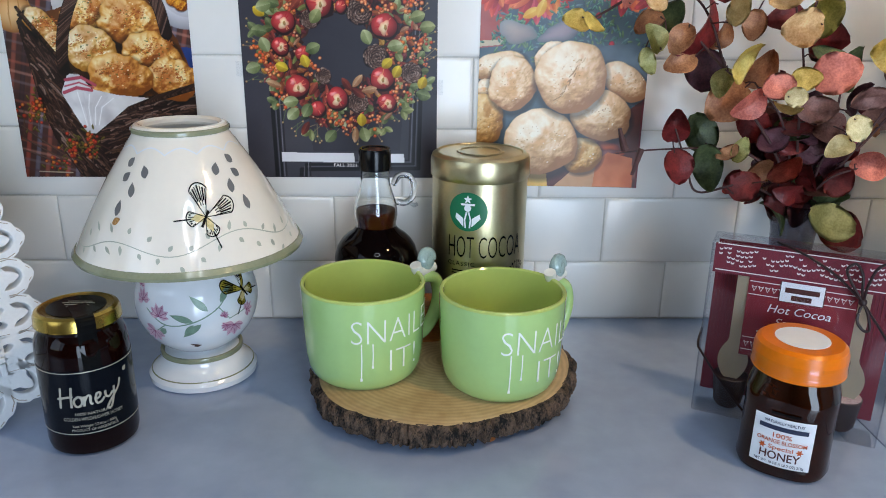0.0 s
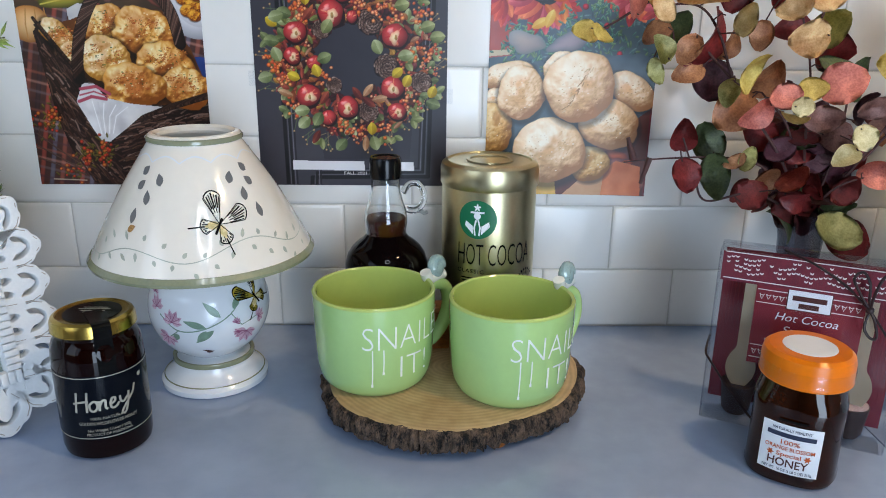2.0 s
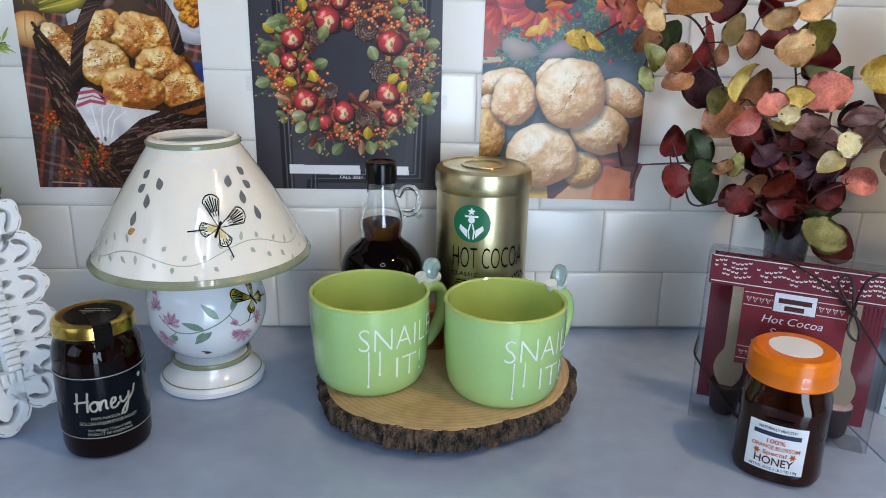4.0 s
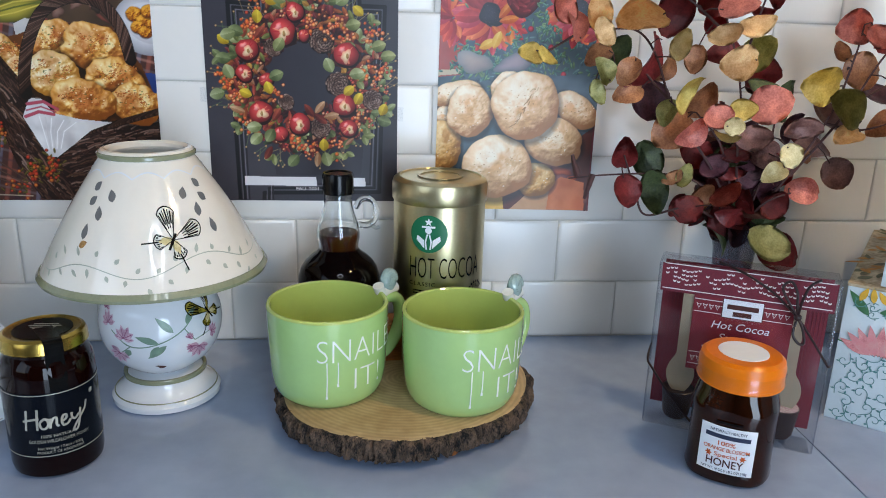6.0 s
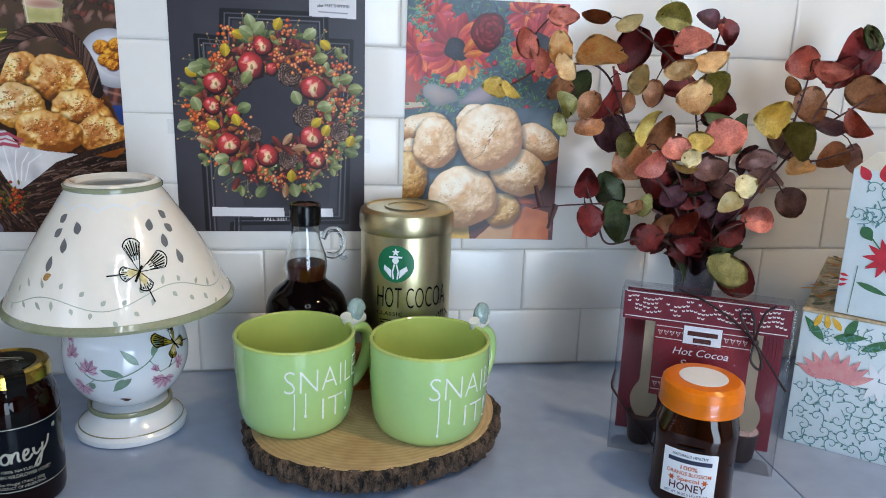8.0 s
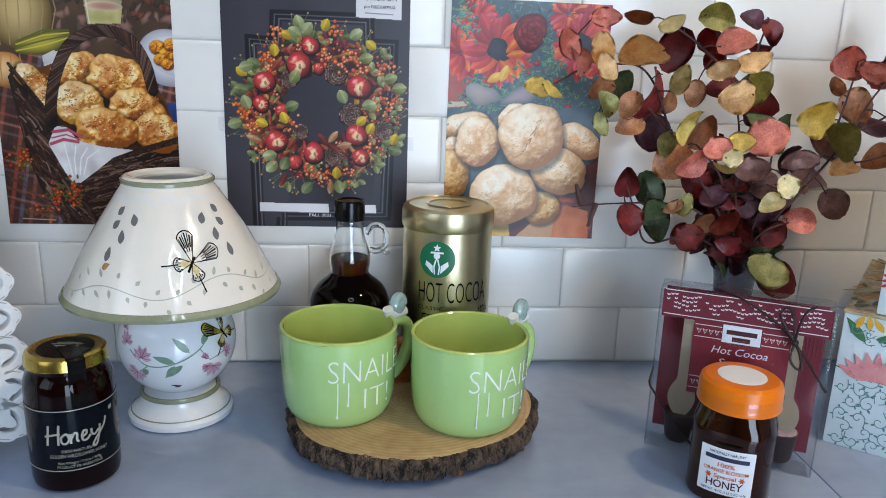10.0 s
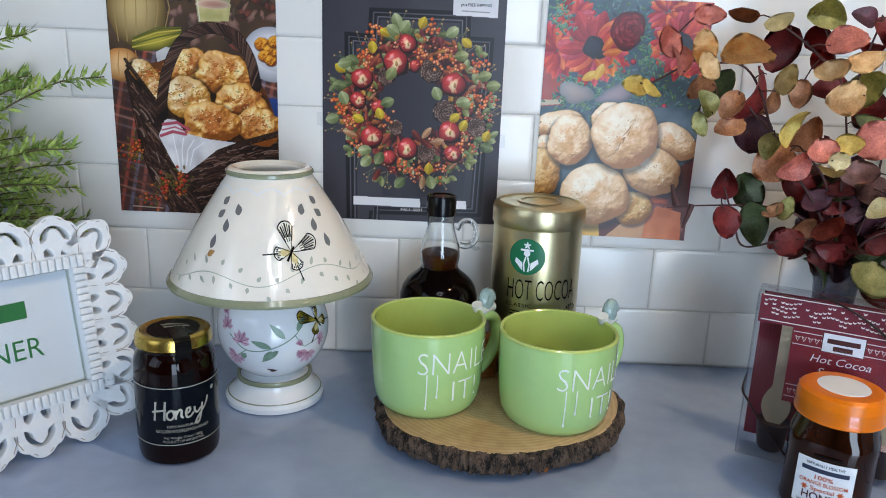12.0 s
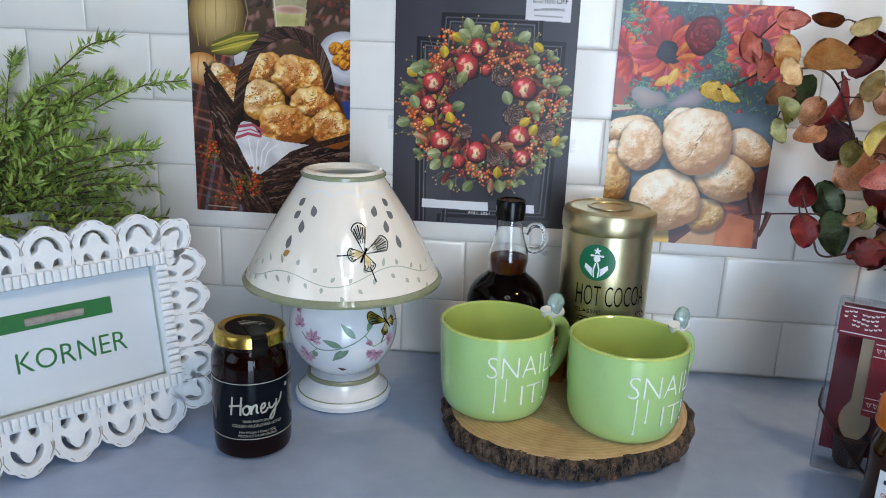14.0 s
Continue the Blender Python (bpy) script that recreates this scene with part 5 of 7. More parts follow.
# ---- syrup bottle ----
def syrup_bottle():
    t = thing("syrup_bottle", pose(-0.2575, -0.082, TOP), "glass jug of dark maple syrup with black screw cap", "bottle")
    outer = [(0, 0), (0.033, 0.0), (0.037, 0.004), (0.0405, 0.03), (0.0430, 0.058), (0.0438, 0.072), (0.0432, 0.081), (0.0402, 0.0905), (0.0355, 0.0975), (0.0295, 0.1030), (0.0235, 0.1075), (0.0205, 0.1115),
             (0.0209, 0.116), (0.0224, 0.1235), (0.0222, 0.130), (0.0208, 0.138), (0.0175, 0.148), (0.0150, 0.158), (0.0143, 0.172)]
    part("glass", lathe(outer[11:] + [(r - 0.0016, z) for r, z in outer[:10:-1]] + outer[11:12]), M["solid_glass"], t, "clear glass neck").visible_shadow = False
    part("syrup", lathe(outer[:12] + [(0.0193, 0.1125), (0, 0.1125)]), M["syrup"], t, "nearly black syrup")
    part("syrup_neck", lathe([(0, 0.1126), (0.0187, 0.1126), (0.0191, 0.117), (0.0206, 0.1235), (0.0205, 0.129), (0, 0.129)]), M["syrup_red"], t, "red-brown syrup in the neck")
    part("ridge", lathe([(0.0425, 0.0612), (0.0438, 0.062), (0.0425, 0.0628)]), M["glass"], t)
    part("cap", lathe([(0.0152, 0.171), (0.0160, 0.171), (0.0162, 0.1735), (0.0162, 0.190), (0.0152, 0.1925), (0.013, 0.1925), (0.0125, 0.1915), (0, 0.1915)], 48), M["black_cap"], t, "black ribbed screw cap")
    line = smooth_line([(0.018, 0, 0.155), (0.024, 0, 0.164), (0.0335, 0, 0.164), (0.0395, 0, 0.154), (0.0375, 0, 0.142), (0.030, 0, 0.136), (0.0215, 0, 0.137)], 6)
    part("handle", tube(line, 0.0033, 12), M["solid_glass"], t, "small glass ring handle").visible_shadow = False
    part("handle_tail", tube([(0.033, 0, 0.137), (0.040, 0, 0.133), (0.043, 0, 0.135)], 0.0022, 10), M["thick_glass"], t)


syrup_bottle()


# ---- cocoa tin ----
def cocoa_tin():
    t = thing("cocoa_tin", pose(-0.1512, -0.083, TOP), "tall champagne gold hot cocoa tin with round lid", "tin")
    R = 0.0482
    part("body", lathe([(0, 0), (R - 0.001, 0), (R, 0.001), (R, 0.168)], 96), M["tin"], t)
    part("lid", lathe([(R, 0.1675), (R + 0.0010, 0.167), (R + 0.0018, 0.1685), (R + 0.0018, 0.1835), (R + 0.0005, 0.188), (R - 0.003, 0.1905), (R - 0.0055, 0.191), (R - 0.0065, 0.1895), (R - 0.0085, 0.1895), (0, 0.1905)], 96), M["tin"], t, "gold metal lid with pressed ring")
    part("lid_emboss", lathe([(0.020, 0.1903), (0.0205, 0.1912), (0.0235, 0.1912), (0.024, 0.1903)], 64), M["tin"], t)
    F = -1.565
    disc = bmesh.new()
    bmesh.ops.create_circle(disc, cap_ends=True, segments=48, radius=0.0195)
    part("logo", wrap(disc, R + 0.0003, F - 0.31, 0.1395, 0.004), M["logo_green"], t, "round green and white emblem", angle=180)
    bm = bmesh.new()
    for k in range(8):
        a = -0.9 + k * 0.2
        for s in (-1, 1):
            strip([(s * (0.0045 + 0.0011 * k), -0.0145 + 0.0011 * k), (s * (0.005 + 0.0009 * k), -0.006 + 0.0006 * k)], 0.0011, 0, bm)
    strip([(-0.002, -0.016), (-0.003, -0.008), (-0.001, 0.0)], 0.0016, 0, bm)
    strip([(0.002, -0.016), (0.003, -0.008), (0.001, 0.0)], 0.0016, 0, bm)
    for k in range(5):
        petal(0, 0.0125, 0.0042, 0.002, math.pi / 2 + k * 1.2566, 0, bm)
    petal(0, 0.0, 0.009, 0.007, math.pi / 2, 0, bm)
    strip([(-0.007, 0.0075), (0.007, 0.0075)], 0.002, 0, bm)
    part("emblem_shapes", wrap(bm, R + 0.0006, F - 0.31, 0.1395, 0.004), M["paper"], t, angle=180)
    part("lettering", wrap(text("HOT COCOA", 0.0225, 0.080, weight=-0.012), R + 0.0004, F + 0.10, 0.0925), M["ink_black"], t, "thin black capital lettering", angle=180)
    part("lettering", wrap(text("CLASSIC", 0.0042, 0.0285, spacing=1.2), R + 0.0004, F - 0.44, 0.0838), M["ink_black"], t, angle=180)
    bm = bmesh.new()
    rect(0.038, 0.0012, 0.0, 0.003, 0, bm)
    rect(0.020, 0.0012, -0.009, 0.0, 0, bm)
    part("small_print", wrap(bm, R + 0.0003, F - 0.25, 0.0755), M["ink_black"], t, angle=180)
    bm = bmesh.new()
    for k in range(7):
        a = 0.5 + 0.33 * k
        strip([(0, -0.008), (0.010 * math.cos(a), 0.010 * math.sin(a))], 0.0006, 0, bm)
        petal(0.010 * math.cos(a), 0.010 * math.sin(a), 0.0035, 0.002, a, 0, bm)
    part("sprig_print", wrap(bm, R + 0.0003, F + 0.86, 0.073), M["ink_black"], t, angle=180)


cocoa_tin()


# ---- block behind the mugs, made up for an unidentified brown patch ----
def build_brown_block():
    t = thing("wooden_box", pose(-0.205, -0.118, TOP, 0, 0, 8), "small reddish brown stand-in for an unidentified patch between mugs and tin", "box")
    part("body", block(0.026, 0.02, 0.040, 0.002), M["box_wood"], t)
    part("lid", block(0.027, 0.021, 0.006, 0.0015, (0, 0, 0.0405)), M["box_wood"], t)


build_brown_block()


# ---- clear gift box of cocoa spoons ----
def spoon_box():
    # local x along the front, y backwards
    ang = math.degrees(math.atan2(-0.068, 0.1385))
    W, D, H = 0.154, 0.034, 0.168
    t = thing("gift_box", pose(0.0435, -0.212, 0, 0, 0, ang), "clear plastic gift box of wooden hot cocoa spoons tied with cord", "gift box")
    shell = part("clear_shell", block(W, D, H, 0.0025, (W / 2, D / 2, 0)), M["plastic"], t, "clear creased plastic shell")
    shell.visible_shadow = False
    part("edge_fold", tube([(0.001, -0.0004, 0.002), (0.001, -0.0004, H - 0.002)], 0.0007, 6), M["plastic"], shell)
    part("edge_fold", tube([(W - 0.001, -0.0004, 0.002), (W - 0.001, -0.0004, H - 0.002)], 0.0007, 6), M["plastic"], shell)
    # knit-pattern backing card and top band
    part("backing_card", block(W - 0.008, 0.001, 0.150, 0, (W / 2, D - 0.006, 0.012)), M["crimson_knit"], t, "crimson knit-pattern card")
    bm = bmesh.new()
    for k in range(44):
        x = 0.006 + (W - 0.012) * k / 43
        block(0.0008, 0.0005, 0.105, 0, (x, D - 0.0068, 0.032), bm=bm)
    part("knit_ribs", bm, M["crimson"], t)
    part("band", block(W - 0.006, 0.0008, 0.027, 0, (W / 2, 0.0035, 0.1385)), M["crimson_knit"], t, "crimson band with white knitted hearts")
    bm = bmesh.new()
    rng = random.Random(2)
    for k in range(40):
        x = 0.008 + (W - 0.016) * k / 39
        for row in range(4):
            if rng.random() < 0.62:
                z = 0.147 + row * 0.0042 + 0.0012 * math.sin(k * 0.9)
                petal(x, z, 0.0026, 0.0013, 2.2, 0, bm, 4)
                petal(x, z, 0.0026, 0.0013, 0.95, 0, bm, 4)
    for z in (0.1415, 0.1655):
        rect(W - 0.01, 0.0009, W / 2, z, 0, bm)
    part("knit_marks", bm, M["card_white"], t, m=Matrix.Translation((0, 0.0028, 0)) @ front())
    # cocoa cups at the bottom, with wooden spoons standing in them
    for k, x in enumerate((0.030, 0.077, 0.124)):
        cup = part("cocoa_cup", lathe([(0, 0), (0.010, 0), (0.0125, 0.004), (0.0155, 0.030), (0.0150, 0.0305), (0, 0.0300)], 32), M["cocoa"] if k < 2 else [M["cocoa"]], t, "dark chocolate block", m=pose(x, 0.017, 0.006))
        if k == 2:
            part("crumbs", lathe([(0, 0.034), (0.008, 0.0335), (0.0145, 0.031), (0.015, 0.0295)], 24), M["sprinkle"], cup, "crushed pink peppermint crumbs")
        bm = bmesh.new()
        outline = []
        for i in range(33):
            f = i / 32
            w = 0.0055 if f > 0.32 else 0.0055 + 0.0075 * math.sin(math.pi * min(1, (0.32 - f) / 0.32)) ** 0.8
            if f > 0.95:
                w = 0.0055 * math.sqrt(max(0.02, 1 - ((f - 0.95) / 0.05) ** 2))
            outline.append((w, f * 0.118))
        vs = [bm.verts.new((w, 0, z)) for w, z in outline] + [bm.verts.new((-w, 0, z)) for w, z in outline[::-1]]
        bm.faces.new(vs)
        bmesh.ops.solidify(bm, geom=bm.faces[:], thickness=0.0018)
        part("wooden_spoon", bm, M["spoonwood"], t, "flat pale birch spoon", m=pose(x, 0.0095, 0.036, 2, 0, 0), angle=40)
    # printed card over the spoons
    card = part("card", block(0.086, 0.0007, 0.076, 0, (0.077, 0.0055, 0.0635)), M["crimson"], t, "crimson printed card")
    f = Matrix.Translation((0.077, 0.0048, 0)) @ front()
    bm = bmesh.new()
    for z in (0.1345, 0.1225, 0.0815, 0.0695):
        rect(0.084, 0.0008, 0, z, 0, bm)
    for zc in (0.1285, 0.0755):
        for k in range(15):
            x = -0.038 + k * 0.0054
            strip([(x - 0.002, zc + 0.002), (x, zc - 0.0028), (x + 0.002, zc + 0.002), (x, zc + 0.0008), (x - 0.002, zc + 0.002)], 0.0007, 0, bm)
    part("knit_border", bm, M["card_white"], card, m=f)
    part("badge_edge", block(0.0356, 0.0004, 0.0196, 0, (0.077, 0.0047, 0.1197)), M["ink_brown"], card)
    badge = block(0.034, 0.0006, 0.018, 0, (0.077, 0.0043, 0.1205))
    part("badge", badge, M["paper"], card, "white badge with dark brand shapes")
    bm = bmesh.new()
    for row, n, z in ((0, 9, 0.1312), (1, 5, 0.1245)):
        rect(0.027 if row == 0 else 0.016, 0.0046, 0, z, 0, bm)
    part("badge_shapes", bm, M["ink_brown"], card, m=Matrix.Translation((0.077, 0.0038, 0)) @ front())
    part("lettering", text("Hot Cocoa", 0.0072, 0.050, shear=0.25), M["paper"], card, "white script lettering", m=f @ Matrix.Translation((0, 0.1085, 0.0002)))
    part("lettering", text("Spoons", 0.0072, 0.036, shear=0.25), M["paper"], card, m=f @ Matrix.Translation((0, 0.0965, 0.0002)))
    bm = bmesh.new()
    rect(0.062, 0.0018, 0, 0.0885, 0, bm)
    part("small_print", bm, M["card_white"], card, m=f)
    # cord round the box corner to corner with a bow
    knot = (0.122, -0.003, 0.133)
    def cord(pts, r=0.0011, n=8):
        return part("cord", tube(smooth_line(pts, n), r, 7), M["cord"], t, "thin dark brown cord")
    cord([(0.0, -0.002, 0.066), (0.02, -0.0025, 0.040), (0.045, -0.0025, 0.012), (0.06, -0.001, -0.0002 + 0.0015)])
    cord([(0.0, -0.002, 0.066), (-0.0014, 0.006, 0.069), (-0.0014, D, 0.070)])
    cord([(0.052, 0.015, 0.1695), (0.075, -0.002, 0.166), (0.1, -0.0025, 0.152), knot])
    cord([knot, (0.138, -0.0025, 0.112), (0.152, -0.0015, 0.092), (0.1555, 0.006, 0.088)])
    cord([knot, (0.113, -0.006, 0.146), (0.106, -0.008, 0.160), (0.112, -0.007, 0.166), (0.118, -0.006, 0.157), (0.120, -0.005, 0.143), knot], 0.0012)
    cord([knot, (0.123, -0.008, 0.15), (0.127, -0.010, 0.165), (0.135, -0.010, 0.172)], 0.0012)
    cord([knot, (0.127, -0.007, 0.124), (0.130, -0.007, 0.112), (0.126, -0.007, 0.110), (0.120, -0.006, 0.118), knot], 0.0012)
    bm = bmesh.new()
    bmesh.ops.create_icosphere(bm, subdivisions=2, radius=0.0035, matrix=Matrix.Translation(knot))
    part("knot", bm, M["cord"], t)


spoon_box()


# ---- honey jar with orange lid ----
def orange_jar():
    t = thing("honey_jar", pose(0.0945, -0.2909, 0, 0, 0, 0), "plastic jar of amber honey with orange lid and white label", "jar")

    def squircle(profile, seg=72, power=2.7):
        bm = lathe([(max(r, 0), z) for r, z in profile], seg)
        for v in bm.verts:
            x, y = v.co.x, v.co.y
            r = math.hypot(x, y)
            if r > 1e-5:
                a = math.atan2(y, x) - radians(-32)
                k = (abs(math.cos(a)) ** power + abs(math.sin(a)) ** power) ** (-1 / power)
                k = 1 + (k - 1) * min(1.0, max(0.0, (0.085 - v.co.z) / 0.012))
                v.co.x, v.co.y = x * k, y * k
        return bm

    part("jar_body", squircle([(0, 0), (0.030, 0.0), (0.0345, 0.002), (0.0360, 0.006), (0.0351, 0.011), (0.0350, 0.056), (0.0354, 0.064), (0.0348, 0.071), (0.0325, 0.079), (0.0315, 0.089), (0, 0.089)]), M["amber"], t, "dark amber honey behind clear plastic")
    part("lid", lathe([(0.0318, 0.0865), (0.0352, 0.0865), (0.0360, 0.088), (0.0354, 0.090), (0.0354, 0.1035), (0.0340, 0.1085), (0.0307, 0.1112), (0.0225, 0.1115), (0, 0.1110)], 72), M["orange"], t, "orange plastic screw lid")
    part("shrink_band", lathe([(0.0354, 0.0885), (0.0364, 0.0905), (0.0359, 0.0935), (0.0363, 0.098), (0.0356, 0.1005)], 72), M["plastic"], t, "clear shrink band").visible_shadow = False
    part("lid_disc", lathe([(0, 0.1119), (0.0205, 0.1119), (0.0208, 0.1114)], 48), M["paper"], t, "round white paper disc")
    # flat label on the front face
    fm = pose(0, 0, 0, 0, 0, -32) @ Matrix.Translation((0.0, -0.0360, 0)) @ Matrix.Diagonal((0.84, 1, 0.93, 1))

    def lay(name, bm, material, z, d, label=""):
        for v in bm.verts:
            v.co.z -= (v.co.x ** 2) * 6.8
        part(name, bm, material, t, label, m=fm @ Matrix.Translation((0, -d, z)) @ pose(0, 0, 0, 90, 0, 0), angle=180)

    lab = bmesh.new()
    for k in range(12):
        rect(0.053 / 12, 0.0465, -0.0265 + 0.053 * (k + 0.5) / 12, 0, 0, lab)
    bmesh.ops.remove_doubles(lab, verts=lab.verts[:], dist=1e-5)
    lay("label", lab, M["paper"], 0.0365, 0.0003, "white paper honey label")
    bar = slice_x(rect(0.043, 0.0042), 0.003)
    lay("brand_bar", bar, M["ink_navy"], 0.0500, 0.0007)
    for body, hh, wd, z, c in (("NATURALLY HEALTHY", 0.0026, 0.035, 0.0542, "ink_navy"), ("100%", 0.0042, 0.017, 0.0412, "ink_orange"), ("ORANGE BLOSSOM", 0.0037, 0.044, 0.0356, "ink_orange"),
                               ("Special", 0.0040, 0.022, 0.0296, "ink_orange"), ("HONEY", 0.0075, 0.036, 0.0200, "ink_brown"), ("NET WT. 18 OZ (1 LB 2 OZ) 510g", 0.0024, 0.044, 0.0152, "ink_navy")):
        lay("lettering", slice_x(text(body, hh, wd, weight=0.012), 0.004), M[c], z, 0.0007)
    for x in (-0.0165, 0.0165):
        bm = bmesh.new()
        for k in range(6):
            petal(x, 0, 0.0035, 0.0016, k * 1.05, 0, bm, 4)
        lay("flower_mark", bm, M["ink_orange"], 0.0310, 0.0007)
    bar = slice_x(rect(0.026, 0.002), 0.003)
    lay("date_bar", bar, M["ink_black"], 0.0640, 0.0009)


orange_jar()


# ---- vase with eucalyptus ----
def leaf_mesh(length, width, cup, fold):
    bm = bmesh.new()
    n, k = 8, 3
    grid = []
    for i in range(n + 1):
        f = i / n
        w = width / 2 * math.sin(math.pi * (0.03 + 0.94 * f) ** 0.85) ** 0.62
        row = []
        for j in range(-k, k + 1):
            s = j / k
            x, y = f * length, s * w
            z = cup * ((f - 0.5) ** 2) * length * 2 + fold * abs(s) * w - cup * 0.4 * length * (s * s) * 0.3 + 0.0007 * math.sin(9 * f + 3 * s)
            row.append(bm.verts.new((x, y, z)))
        grid.append(row)
    for a, b in zip(grid, grid[1:]):
        for j in range(2 * k):
            bm.faces.new((a[j], a[j + 1], b[j + 1], b[j]))
    bmesh.ops.solidify(bm, geom=bm.faces[:], thickness=0.0005)
    return bm


LEAF_KINDS = {"burgundy": ("#6e1c1e", "#983634"), "plum": ("#4a2430", "#74444e"), "rust": ("#985a36", "#c88e62"), "coral": ("#bc5a4e", "#e48e7a"), "cream": ("#e6cc86", "#f8e8b4"), "yellow": ("#d8b03c", "#f4dc80"),
              "gold": ("#eeb46c", "#ffe0aa"), "green": ("#3c4a2a", "#6a764a"), "olive": ("#98944c", "#ccc480"), "mauve": ("#7c5650", "#a87c72")}
LEAVES = {}
for kind_name, (dark, light) in LEAF_KINDS.items():
    mm = mat(kind_name + " eucalyptus leaf", dark, 0.45, vary=0.22, scale=75, second=light, bump=0.0009, bump_scale=150, per_object=0.18, rough_vary=0.12)
    LEAVES[kind_name] = []
    for ln, wd, cu, fo in ((1.0, 0.82, 0.30, 0.20), (1.0, 0.66, 0.50, 0.32), (1.0, 0.94, -0.22, 0.12), (1.0, 0.76, -0.40, 0.24)):
        bm = leaf_mesh(ln * 0.04, wd * 0.04, cu, fo)
        finish(bm, 60)
        me = bpy.data.meshes.new("leaf")
        bm.to_mesh(me)
        bm.free()
        me.materials.append(mm)
        LEAVES[kind_name].append(me)


# single leaves that stand out, branch by branch: place, direction in degrees, length, colour
UPPER_LEFT_LEAVES = (
    (-0.147, -0.088, 0.383, 10, 0.046, "gold"), (-0.184, -0.079, 0.387, 100, 0.034, "gold"), (-0.181, -0.084, 0.370, -60, 0.027, "gold"), (-0.200, -0.062, 0.374, -70, 0.030, "coral"),
    (-0.213, -0.061, 0.389, 120, 0.030, "coral"), (-0.143, -0.048, 0.415, 0, 0.028, "rust"), (-0.185, -0.080, 0.414, 0, 0.027, "coral"), (-0.093, -0.020, 0.388, 70, 0.045, "burgundy"),
    (-0.110, -0.087, 0.359, 70, 0.028, "cream"), (-0.121, -0.038, 0.341, 60, 0.056, "burgundy"), (-0.095, -0.020, 0.335, 60, 0.029, "rust"), (-0.150, -0.026, 0.348, 50, 0.037, "green"),
    (-0.167, -0.025, 0.346, 30, 0.028, "rust"), (-0.168, -0.056, 0.333, -60, 0.027, "olive"), (-0.173, -0.051, 0.313, -70, 0.024, "olive"), (-0.142, -0.045, 0.333, 60, 0.029, "rust"),
    (-0.134, -0.031, 0.312, 200, 0.031, "rust"), (-0.104, -0.009, 0.302, -80, 0.040, "plum"), (-0.097, -0.079, 0.317, 70, 0.037, "yellow"), (-0.100, -0.048, 0.295, -110, 0.027, "olive"),
)
CROWN_LEAVES = (
    (-0.057, -0.025, 0.397, 15, 0.030, "burgundy"), (-0.056, -0.078, 0.396, 20, 0.035, "coral"), (-0.051, -0.022, 0.379, -120, 0.026, "burgundy"), (-0.016, -0.027, 0.390, -10, 0.038, "burgundy"),
    (-0.001, -0.036, 0.407, -60, 0.028, "burgundy"), (-0.020, -0.034, 0.419, -20, 0.025, "plum"), (-0.060, -0.044, 0.418, -10, 0.037, "olive"), (-0.121, -0.081, 0.409, 30, 0.025, "cream"),
    (-0.064, -0.073, 0.368, 20, 0.031, "gold"), (-0.033, -0.069, 0.376, 20, 0.034, "gold"), (-0.036, -0.024, 0.350, 0, 0.037, "burgundy"), (-0.012, -0.042, 0.352, 60, 0.037, "olive"),
    (-0.049, -0.083, 0.345, 10, 0.035, "gold"), (0.001, -0.021, 0.332, 0, 0.048, "burgundy"), (-0.074, -0.037, 0.345, 80, 0.027, "rust"), (-0.080, -0.022, 0.290, -90, 0.026, "rust"),
)
HEART_LEAVES = (
    (-0.056, -0.024, 0.304, 45, 0.041, "rust"), (-0.002, -0.037, 0.318, 0, 0.031, "green"), (0.020, -0.036, 0.308, 90, 0.041, "green"), (-0.009, -0.073, 0.306, 30, 0.040, "coral"),
    (-0.033, -0.066, 0.300, 10, 0.026, "yellow"), (-0.046, -0.082, 0.286, 0, 0.019, "cream"), (-0.052, -0.076, 0.273, -10, 0.026, "cream"), (-0.059, -0.071, 0.293, 20, 0.030, "coral"),
    (-0.007, -0.040, 0.269, 5, 0.038, "mauve"), (-0.080, -0.068, 0.277, 40, 0.033, "coral"), (-0.089, -0.039, 0.277, 40, 0.043, "rust"), (-0.016, -0.022, 0.246, 5, 0.035, "green"),
    (0.014, -0.037, 0.252, -10, 0.038, "mauve"), (-0.022, -0.018, 0.219, -60, 0.049, "burgundy"), (-0.034, -0.060, 0.213, 40, 0.033, "coral"), (0.006, -0.017, 0.194, -80, 0.039, "burgundy"),
)
LOWER_HEART_LEAVES = (
    (-0.004, -0.009, 0.227, 0, 0.034, "plum"), (-0.050, -0.015, 0.249, -20, 0.033, "burgundy"), (-0.046, -0.030, 0.206, 60, 0.030, "rust"), (-0.063, -0.040, 0.195, 40, 0.031, "burgundy"),
    (0.034, -0.009, 0.207, -50, 0.037, "plum"), (0.024, -0.011, 0.182, 60, 0.035, "green"), (-0.010, -0.018, 0.175, -60, 0.040, "burgundy"), (0.032, -0.023, 0.176, 10, 0.029, "green"),
    (0.022, -0.049, 0.161, -20, 0.047, "olive"), (0.042, -0.039, 0.148, -20, 0.045, "burgundy"), (0.047, -0.010, 0.276, 60, 0.035, "plum"), (0.006, -0.018, 0.162, -85, 0.030, "plum"),
    (0.004, -0.026, 0.230, 70, 0.033, "plum"), (-0.039, -0.033, 0.238, 30, 0.031, "plum"), (0.052, -0.024, 0.255, -20, 0.033, "rust"),
)
